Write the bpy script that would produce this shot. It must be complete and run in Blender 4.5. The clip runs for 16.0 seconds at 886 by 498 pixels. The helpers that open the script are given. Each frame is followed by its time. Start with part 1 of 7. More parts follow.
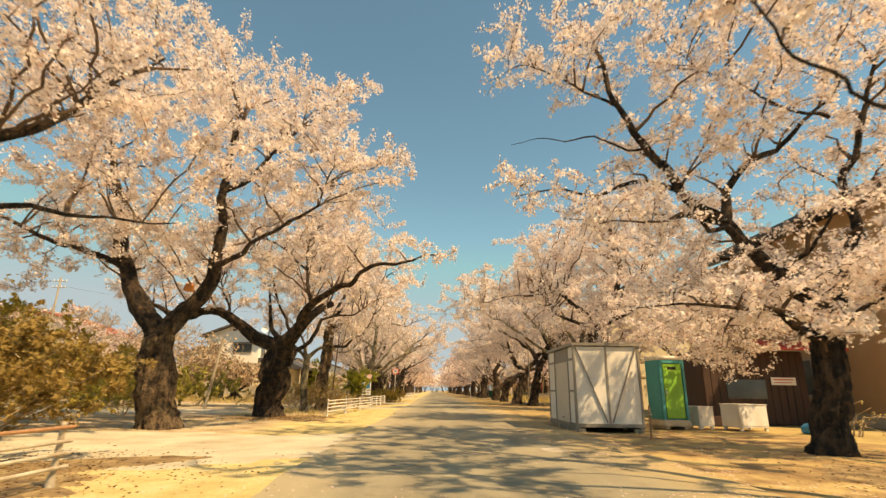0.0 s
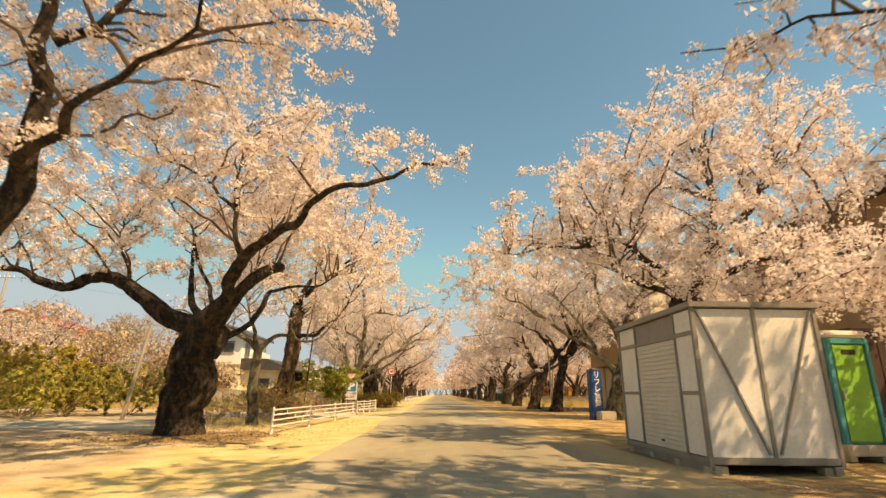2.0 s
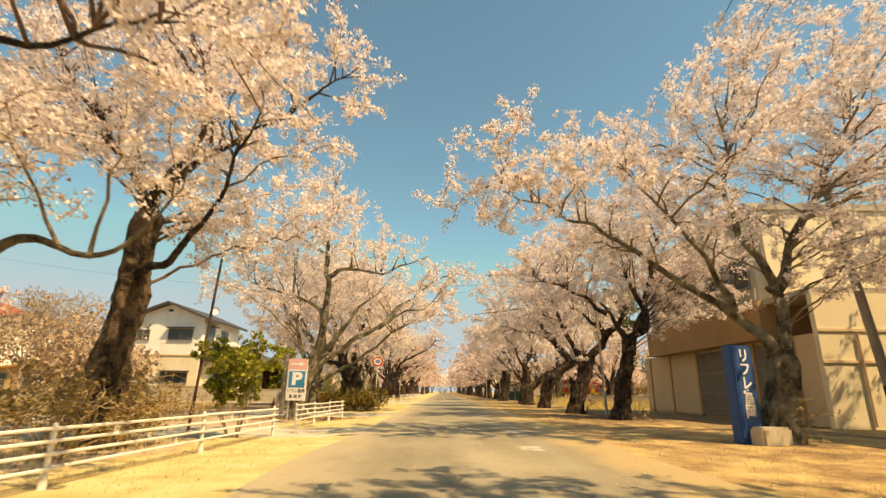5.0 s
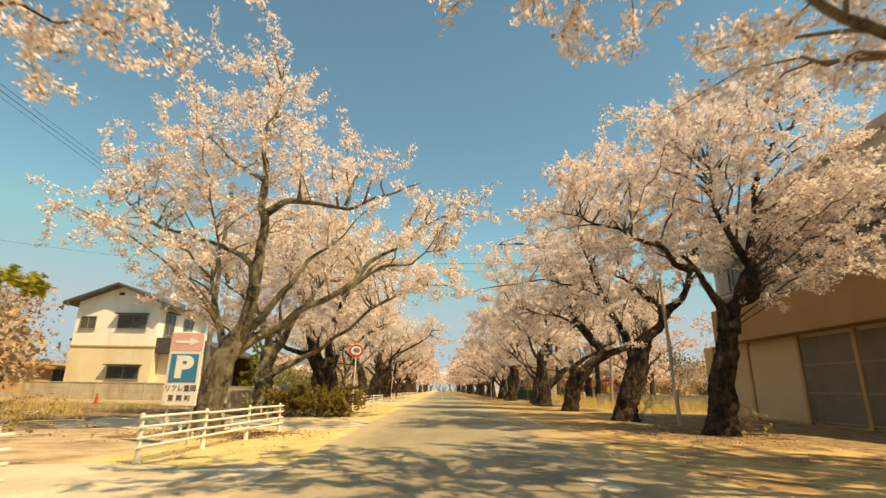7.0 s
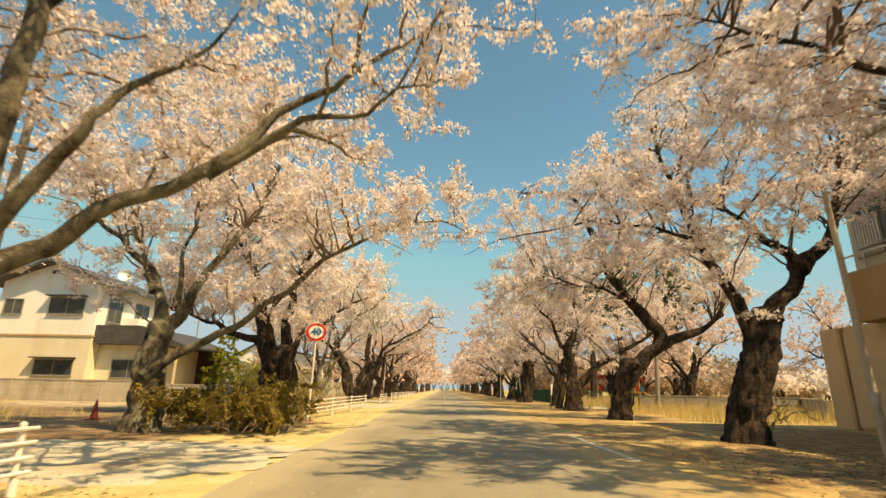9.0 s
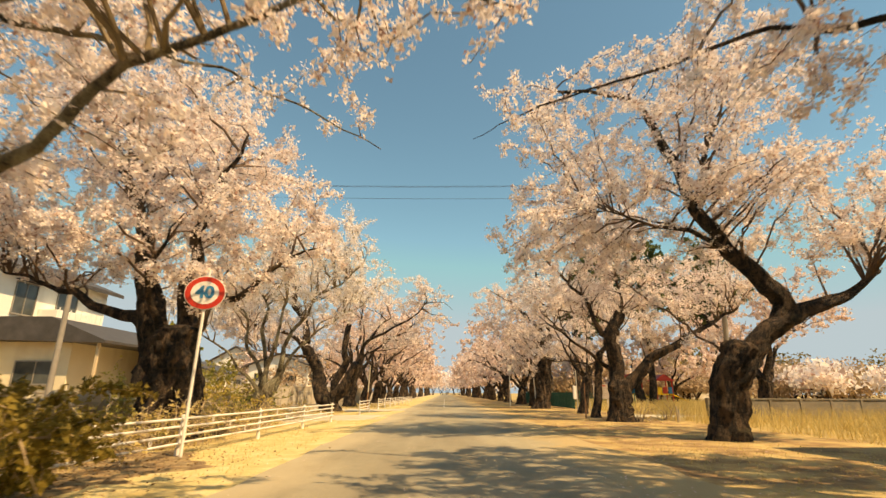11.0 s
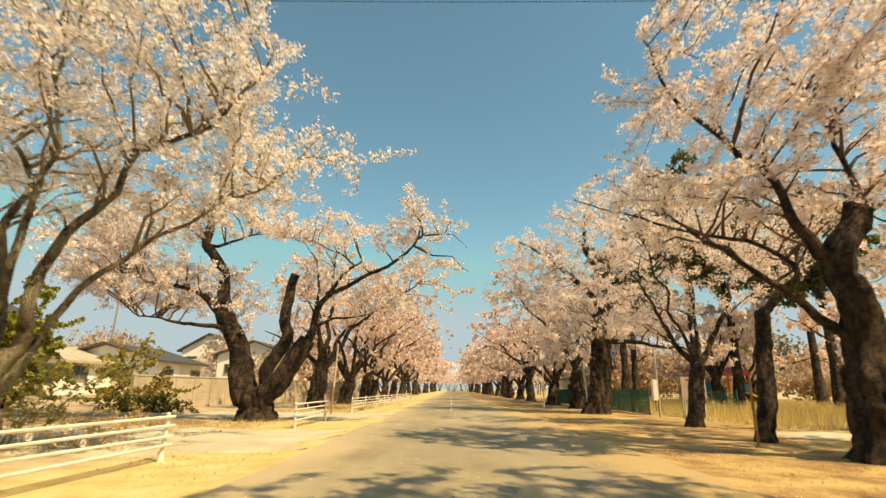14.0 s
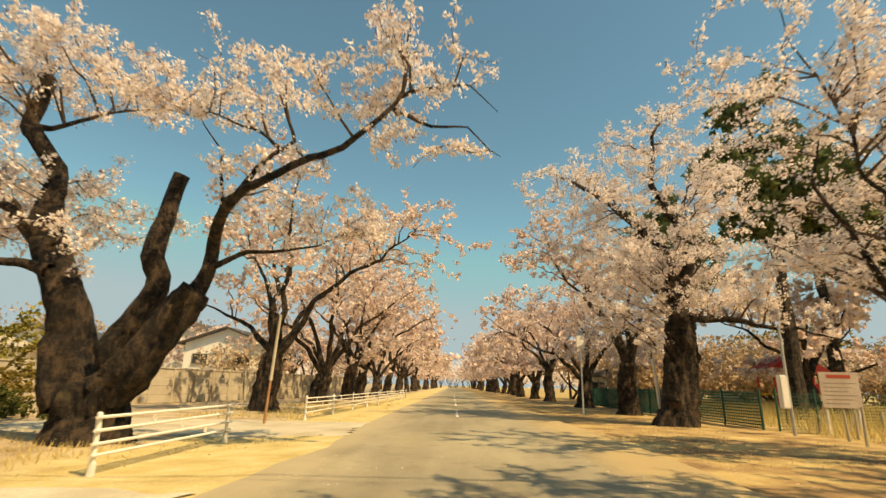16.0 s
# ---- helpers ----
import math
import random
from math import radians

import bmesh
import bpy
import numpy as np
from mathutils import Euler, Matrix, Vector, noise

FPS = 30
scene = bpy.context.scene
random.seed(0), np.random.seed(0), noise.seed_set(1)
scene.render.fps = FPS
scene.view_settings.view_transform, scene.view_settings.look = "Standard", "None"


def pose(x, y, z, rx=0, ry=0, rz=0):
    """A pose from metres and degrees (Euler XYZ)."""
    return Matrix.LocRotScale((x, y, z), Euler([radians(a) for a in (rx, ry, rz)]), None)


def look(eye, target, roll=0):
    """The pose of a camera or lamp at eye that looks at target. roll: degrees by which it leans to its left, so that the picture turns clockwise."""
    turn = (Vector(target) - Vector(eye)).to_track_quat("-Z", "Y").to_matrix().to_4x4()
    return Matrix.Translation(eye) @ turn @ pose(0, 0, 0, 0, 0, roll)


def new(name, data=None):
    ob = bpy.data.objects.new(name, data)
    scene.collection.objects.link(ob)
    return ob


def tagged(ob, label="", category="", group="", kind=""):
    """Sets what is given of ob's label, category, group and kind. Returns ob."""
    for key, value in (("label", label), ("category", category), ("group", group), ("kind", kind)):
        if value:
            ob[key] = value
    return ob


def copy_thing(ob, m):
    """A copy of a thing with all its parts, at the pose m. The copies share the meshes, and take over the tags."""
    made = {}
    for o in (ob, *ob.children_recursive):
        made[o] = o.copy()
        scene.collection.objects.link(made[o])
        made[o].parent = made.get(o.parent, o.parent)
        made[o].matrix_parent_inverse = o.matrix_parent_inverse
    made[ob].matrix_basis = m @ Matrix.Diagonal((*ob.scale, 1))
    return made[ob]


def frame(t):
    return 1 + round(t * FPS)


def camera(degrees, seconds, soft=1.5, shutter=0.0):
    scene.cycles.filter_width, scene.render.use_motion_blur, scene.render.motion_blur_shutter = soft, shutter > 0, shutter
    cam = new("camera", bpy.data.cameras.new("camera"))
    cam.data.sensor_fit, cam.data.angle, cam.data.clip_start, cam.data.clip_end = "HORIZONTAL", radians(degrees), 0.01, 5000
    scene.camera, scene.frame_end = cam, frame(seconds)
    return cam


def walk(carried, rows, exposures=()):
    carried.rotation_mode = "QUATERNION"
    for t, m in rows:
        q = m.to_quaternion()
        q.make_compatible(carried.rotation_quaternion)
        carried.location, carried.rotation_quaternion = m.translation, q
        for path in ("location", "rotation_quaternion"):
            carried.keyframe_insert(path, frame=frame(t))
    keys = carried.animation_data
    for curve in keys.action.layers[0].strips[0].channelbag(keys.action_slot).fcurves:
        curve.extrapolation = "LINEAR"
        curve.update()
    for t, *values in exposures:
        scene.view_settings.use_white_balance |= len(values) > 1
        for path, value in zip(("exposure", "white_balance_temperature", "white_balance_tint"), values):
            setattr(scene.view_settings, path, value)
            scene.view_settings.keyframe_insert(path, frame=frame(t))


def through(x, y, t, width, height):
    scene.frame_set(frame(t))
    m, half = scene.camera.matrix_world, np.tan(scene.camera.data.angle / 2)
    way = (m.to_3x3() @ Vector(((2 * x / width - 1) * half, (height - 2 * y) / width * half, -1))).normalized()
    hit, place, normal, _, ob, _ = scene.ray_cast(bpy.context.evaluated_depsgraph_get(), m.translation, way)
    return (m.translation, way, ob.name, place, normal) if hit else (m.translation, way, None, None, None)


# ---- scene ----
# ---------------------------------------------------------------- camera
cam = camera(84.0, 16.0, soft=1.4, shutter=0.3)
PATH = [  # seconds, x, y, z, yaw, pitch, roll
    (0, 0.002, 0.001, 1.12, -0.81, 16.04, 0.89),
    (0.5, 0.015, 1.960, 1.12, -0.66, 15.85, 1.29),
    (1, 0.050, 3.857, 1.12, -0.56, 16.06, 1.20),
    (1.5, 0.098, 5.735, 1.12, -0.50, 16.23, 0.91),
    (2, 0.163, 7.588, 1.12, -0.44, 16.36, 0.61),
    (2.5, 0.181, 9.539, 1.12, -0.28, 16.32, 0.43),
    (3, 0.184, 11.617, 1.12, -0.14, 16.25, 0.44),
    (3.5, 0.197, 13.577, 1.12, 0.04, 16.21, 0.60),
    (4, 0.250, 15.653, 1.12, 0.22, 16.18, 0.72),
    (6.5, 0.413, 26.301, 1.12, -0.14, 15.94, 0.76),
    (7, 0.404, 28.360, 1.12, 0.02, 15.90, 0.86),
    (7.5, 0.408, 30.401, 1.12, 0.09, 15.87, 0.93),
    (8, 0.449, 32.496, 1.12, 0.20, 15.96, 0.83),
    (8.5, 0.532, 34.762, 1.12, 0.29, 15.97, 0.94),
    (9, 0.591, 36.934, 1.12, 0.44, 15.82, 1.02),
    (11.5, 0.699, 47.547, 1.12, 0.20, 16.33, 0.14),
    (12, 0.704, 49.687, 1.12, 0.20, 16.30, -0.01),
    (12.5, 0.725, 51.906, 1.12, 0.32, 16.25, -0.23),
    (13, 0.709, 54.138, 1.12, 0.62, 16.10, 0.01),
    (13.5, 0.689, 56.420, 1.12, 0.93, 15.88, 0.40),
    (14, 0.660, 58.660, 1.12, 1.17, 15.85, 0.71),
    (14.5, 0.589, 60.924, 1.12, 1.18, 16.05, 0.72),
    (15, 0.530, 63.129, 1.12, 1.23, 16.06, 0.74),
    (15.5, 0.472, 65.367, 1.12, 1.35, 15.72, 1.07),
    (16, 0.458, 67.609, 1.12, 1.49, 15.46, 1.46),
]


def aimed(x, y, z, yaw, pitch, roll):
    a, b = radians(yaw), radians(pitch)
    way = Vector((-math.sin(a) * math.cos(b), math.cos(a) * math.cos(b), math.sin(b)))
    return look((x, y, z), Vector((x, y, z)) + way, roll)


EXPOSURE = 0.48
walk(cam, [(r[0], aimed(*r[1:])) for r in PATH], [(t, EXPOSURE + e, kelvin, tint) for t, e, kelvin, tint in ((0, -.03, 12600, 14), (2, .02, 13000, 16), (4, .1, 12600, 14), (6.5, 0, 12000, 11), (8.5, 0, 11400, 8), (11.5, 0, 12500, 15), (12.3, .04, 12300, 13), (13, .12, 12700, 13), (13.6, .02, 12500, 12), (14.2, 0, 11800, 8), (16, -.16, 12200, 8))])

# ---------------------------------------------------------------- sky and sun
SUN_WAY = Vector((-1.6, 1.1, -2.6)).normalized()  # the way its light travels
world = bpy.data.worlds.new("world")
scene.world = world
world.use_nodes = True
wn = world.node_tree
sky = wn.nodes.new("ShaderNodeTexSky")
sky.sky_type = "NISHITA"
sky.sun_disc = False
sky.sun_elevation = math.asin(-SUN_WAY.z)
sky.sun_rotation = math.atan2(-SUN_WAY.x, -SUN_WAY.y)
sky.air_density, sky.dust_density, sky.ozone_density = 1.0, 0.15, 1.2
back = wn.nodes["Background"]
back.inputs["Strength"].default_value = 0.125
haze = wn.nodes.new("ShaderNodeMix")  # the air of a hazy spring noon, a touch greener than the clear model
haze.data_type, haze.blend_type = "RGBA", "MULTIPLY"
haze.inputs[0].default_value, haze.inputs[7].default_value = 1.0, (0.575, 1.06, 1.20, 1)
wn.links.new(sky.outputs[0], haze.inputs[6])
veil = wn.nodes.new("ShaderNodeMix")  # the pale band above the horizon is no brighter than a soft blue
veil.data_type, veil.blend_type = "RGBA", "DARKEN"
veil.inputs[0].default_value, veil.inputs[7].default_value = 1.0, (2.1, 3.45, 5.4, 1)
wn.links.new(haze.outputs[2], veil.inputs[6])
wn.links.new(veil.outputs[2], back.inputs["Color"])
sun_data = bpy.data.lights.new("sun", "SUN")
sun_data.energy, sun_data.angle, sun_data.color = 4.6, radians(0.55), (1.0, 0.87, 0.70)
sun = new("sun", sun_data)
sun.matrix_world = look((0, 0, 60), Vector((0, 0, 60)) + SUN_WAY)


# ---------------------------------------------------------------- materials
def shader(name):
    m = bpy.data.materials.new(name)
    m.use_nodes = True
    nt = m.node_tree
    return m, nt, nt.nodes["Principled BSDF"]


def place_of(nt):
    return nt.nodes.new("ShaderNodeNewGeometry").outputs["Position"]


def noisy(nt, scale, detail=4.0, stretch=None, rough=0.55, vec=None):
    n = nt.nodes.new("ShaderNodeTexNoise")
    n.inputs["Scale"].default_value, n.inputs["Detail"].default_value, n.inputs["Roughness"].default_value = scale, detail, rough
    v = vec or place_of(nt)
    if stretch:
        mp = nt.nodes.new("ShaderNodeMapping")
        mp.inputs["Scale"].default_value = stretch
        nt.links.new(v, mp.inputs["Vector"])
        v = mp.outputs[0]
    nt.links.new(v, n.inputs["Vector"])
    return n.outputs["Fac"]


def ramp(nt, fac, stops):
    r = nt.nodes.new("ShaderNodeValToRGB")
    while len(r.color_ramp.elements) < len(stops):
        r.color_ramp.elements.new(0.5)
    for e, (p, c) in zip(r.color_ramp.elements, stops):
        e.position, e.color = p, (*c, 1) if len(c) == 3 else c
    nt.links.new(fac, r.inputs[0])
    return r.outputs[0]


def mixed(nt, fac, a, b, how="MIX"):
    m = nt.nodes.new("ShaderNodeMix")
    m.data_type, m.blend_type = "RGBA", how
    for sock, v in ((m.inputs[0], fac), (m.inputs[6], a), (m.inputs[7], b)):
        if isinstance(v, (float, int)):
            sock.default_value = v
        elif isinstance(v, tuple):
            sock.default_value = (*v, 1)
        else:
            nt.links.new(v, sock)
    return m.outputs[2]


def bumped(nt, bsdf, height, strength, distance):
    b = nt.nodes.new("ShaderNodeBump")
    b.inputs["Strength"].default_value, b.inputs["Distance"].default_value = strength, distance
    nt.links.new(height, b.inputs["Height"])
    nt.links.new(b.outputs[0], bsdf.inputs["Normal"])


def plain(name, base, alt, scale=3.0, rough=0.8, fine=40.0, bump=0.2, metal=0.0, dirt=None, stretch=None):
    """A surface of two near colours in patches, with fine grain, a little relief and, where given, dirt."""
    m, nt, b = shader(name)
    big, small = noisy(nt, scale, 5, stretch), noisy(nt, fine, 3, stretch)
    col = ramp(nt, big, [(0.3, base), (0.7, alt)])
    dark = tuple(0.72 * v for v in base)
    col = mixed(nt, ramp(nt, small, [(0.45, (0, 0, 0)), (0.75, (0.5, 0.5, 0.5))]), col, dark)
    if dirt:
        col = mixed(nt, ramp(nt, noisy(nt, scale * 0.6, 6, (1, 1, 0.25)), [(0.5, (0, 0, 0)), (0.72, (0.7, 0.7, 0.7))]), col, dirt)
    nt.links.new(col, b.inputs["Base Color"])
    b.inputs["Roughness"].default_value, b.inputs["Metallic"].default_value = rough, metal
    bumped(nt, b, small, bump, 0.01)
    return m


def petals(name, low, high, through=0.45, mid=None, share=0.5):
    """Thin petals or leaves that let light through, each a little different."""
    m, nt, b = shader(name)
    nt.nodes.remove(b)
    rnd = nt.nodes.new("ShaderNodeNewGeometry").outputs["Random Per Island"]
    col = ramp(nt, rnd, [(0.0, low), (share, mid or tuple((p + q) / 2 for p, q in zip(low, high))), (1.0, high)])
    d, t, mx = nt.nodes.new("ShaderNodeBsdfDiffuse"), nt.nodes.new("ShaderNodeBsdfTranslucent"), nt.nodes.new("ShaderNodeMixShader")
    nt.links.new(col, d.inputs[0])
    nt.links.new(col, t.inputs[0])
    mx.inputs[0].default_value = through
    nt.links.new(d.outputs[0], mx.inputs[1])
    nt.links.new(t.outputs[0], mx.inputs[2])
    nt.links.new(mx.outputs[0], nt.nodes["Material Output"].inputs["Surface"])
    return m


def bark_material(name, deep, mid, high, moss, much):
    """Rough old bark: dark furrows, cross bands, lichen in patches, plates of lighter scale that also carry painted
    sun.
    """
    m, nt, b = shader(name)
    big, ridge, fine, band = noisy(nt, 1.7, 5, None, 0.6), noisy(nt, 4.6, 9, (1.0, 1.0, 0.5), 0.75), noisy(nt, 38, 4, None, 0.7), noisy(nt, 4.0, 7, (0.75, 0.75, 1.9), 0.7)
    col = ramp(nt, ridge, [(0.41, deep), (0.49, mid), (0.585, high)])
    col = mixed(nt, ramp(nt, band, [(0.5, (0, 0, 0)), (0.66, (0.5, 0.5, 0.5))]), col, tuple(1.25 * v for v in high))
    col = mixed(nt, ramp(nt, big, [(0.66 - 0.3 * much, (0, 0, 0)), (0.74 - 0.2 * much, (0.75, 0.75, 0.75))]), col, moss)
    col = mixed(nt, ramp(nt, fine, [(0.46, (0, 0, 0)), (0.7, (0.5, 0.5, 0.5))]), col, deep)
    nt.links.new(col, b.inputs["Base Color"])
    b.inputs["Roughness"].default_value = 0.92
    mx = nt.nodes.new("ShaderNodeMath")
    mx.operation = "MULTIPLY_ADD"
    nt.links.new(ridge, mx.inputs[0])
    mx.inputs[1].default_value = 2.2
    nt.links.new(fine, mx.inputs[2])
    my = nt.nodes.new("ShaderNodeMath")
    my.operation = "MULTIPLY_ADD"
    nt.links.new(band, my.inputs[0])
    my.inputs[1].default_value = 1.0
    nt.links.new(mx.outputs[0], my.inputs[2])
    bumped(nt, b, my.outputs[0], 1.0, 0.16)
    return m


def ground_material():
    """Yellow sand beside the road, litter and soil under the trees, gravel and dry grass farther out."""
    m, nt, b = shader("ground")
    pos = place_of(nt)
    sep = nt.nodes.new("ShaderNodeSeparateXYZ")
    nt.links.new(pos, sep.inputs[0])
    wav = noisy(nt, 0.35, 4)
    x = nt.nodes.new("ShaderNodeMath")
    x.operation = "MULTIPLY_ADD"
    nt.links.new(wav, x.inputs[0])
    x.inputs[1].default_value = 3.2
    nt.links.new(sep.outputs[0], x.inputs[2])

    def span(lo, hi):
        r = nt.nodes.new("ShaderNodeMapRange")
        r.interpolation_type = "SMOOTHSTEP"
        r.inputs["From Min"].default_value, r.inputs["From Max"].default_value = lo, hi
        nt.links.new(x.outputs[0], r.inputs["Value"])
        return r.outputs["Result"]

    mid, fine, patch = noisy(nt, 1.6, 6), noisy(nt, 28, 4, None, 0.7), noisy(nt, 0.8, 7, None, 0.65)
    sand = ramp(nt, mid, [(0.3, (0.50, 0.385, 0.155)), (0.55, (0.65, 0.53, 0.25)), (0.75, (0.71, 0.61, 0.37))])
    litter = ramp(nt, patch, [(0.33, (0.15, 0.088, 0.042)), (0.45, (0.31, 0.195, 0.088)), (0.54, (0.46, 0.325, 0.14)), (0.68, (0.62, 0.48, 0.21))])
    gravel = ramp(nt, patch, [(0.32, (0.22, 0.15, 0.09)), (0.46, (0.42, 0.325, 0.21)), (0.6, (0.56, 0.46, 0.315)), (0.76, (0.64, 0.56, 0.41))])
    grass = ramp(nt, patch, [(0.3, (0.34, 0.24, 0.09)), (0.6, (0.50, 0.38, 0.16)), (0.8, (0.58, 0.46, 0.22))])
    soil = ramp(nt, patch, [(0.34, (0.10, 0.062, 0.034)), (0.5, (0.20, 0.13, 0.07)), (0.62, (0.33, 0.24, 0.13)), (0.76, (0.46, 0.38, 0.25))])
    for lo, hi in ((40.0, 47.0), (66.0, 60.0)):
        r = nt.nodes.new("ShaderNodeMapRange")
        r.interpolation_type = "SMOOTHSTEP"
        r.inputs["From Min"].default_value, r.inputs["From Max"].default_value = min(lo, hi), max(lo, hi)
        nt.links.new(sep.outputs[1], r.inputs["Value"])
        if lo < hi:
            start = r.outputs["Result"]
            earth = mixed(nt, start, gravel, soil)
        else:
            earth = mixed(nt, r.outputs["Result"], earth, gravel)
    col = mixed(nt, span(-4.4, -3.0), earth, sand)
    col = mixed(nt, span(3.0, 5.2), col, litter)
    col = mixed(nt, span(12.0, 14.0), col, grass)
    col = mixed(nt, ramp(nt, fine, [(0.4, (0, 0, 0)), (0.7, (0.45, 0.45, 0.45))]), col, (0.24, 0.16, 0.08))
    nt.links.new(col, b.inputs["Base Color"])
    b.inputs["Roughness"].default_value = 1.0
    bumped(nt, b, fine, 0.5, 0.03)
    return m


def asphalt_material():
    m, nt, b = shader("asphalt")
    big, lane, fine = noisy(nt, 0.5, 5), noisy(nt, 0.9, 5, (1.6, 0.12, 1)), noisy(nt, 70, 3, None, 0.7)
    col = ramp(nt, big, [(0.3, (0.215, 0.188, 0.122)), (0.7, (0.305, 0.268, 0.182))])
    col = mixed(nt, ramp(nt, lane, [(0.4, (0, 0, 0)), (0.7, (0.6, 0.6, 0.6))]), col, (0.40, 0.362, 0.255))
    col = mixed(nt, ramp(nt, fine, [(0.4, (0, 0, 0)), (0.68, (0.6, 0.6, 0.6))]), col, (0.15, 0.13, 0.10))
    col = mixed(nt, ramp(nt, noisy(nt, 0.22, 6, (1.0, 0.45, 1), 0.6), [(0.5, (0, 0, 0)), (0.66, (0.55, 0.55, 0.55))]), col, (0.45, 0.395, 0.258))
    col = mixed(nt, ramp(nt, noisy(nt, 2.3, 6, None, 0.7), [(0.55, (0, 0, 0)), (0.62, (0.35, 0.35, 0.35))]), col, (0.165, 0.145, 0.095))
    # sand and dust blown over both edges
    sep, wav = nt.nodes.new("ShaderNodeSeparateXYZ"), noisy(nt, 0.7, 7, (1, 0.5, 1), 0.68)
    nt.links.new(place_of(nt), sep.inputs[0])
    for lo, hi, tint, most in ((-0.6, -1.9, (0.50, 0.42, 0.27), 0.5), (3.7, 5.0, (0.44, 0.325, 0.16), 0.85)):
        x = nt.nodes.new("ShaderNodeMath")
        x.operation = "MULTIPLY_ADD"
        nt.links.new(wav, x.inputs[0])
        x.inputs[1].default_value = 2.6 if hi > 0 else -2.6
        nt.links.new(sep.outputs[0], x.inputs[2])
        r = nt.nodes.new("ShaderNodeMapRange")
        r.interpolation_type = "SMOOTHSTEP"
        shift = 0.0 if hi > 0 else -1.3
        r.inputs["From Min"].default_value, r.inputs["From Max"].default_value, r.inputs["To Max"].default_value = lo + shift, hi + shift, most
        nt.links.new(x.outputs[0], r.inputs["Value"])
        col = mixed(nt, r.outputs["Result"], col, tint)
    nt.links.new(col, b.inputs["Base Color"])
    b.inputs["Roughness"].default_value = 0.9
    bumped(nt, b, fine, 0.4, 0.01)
    return m


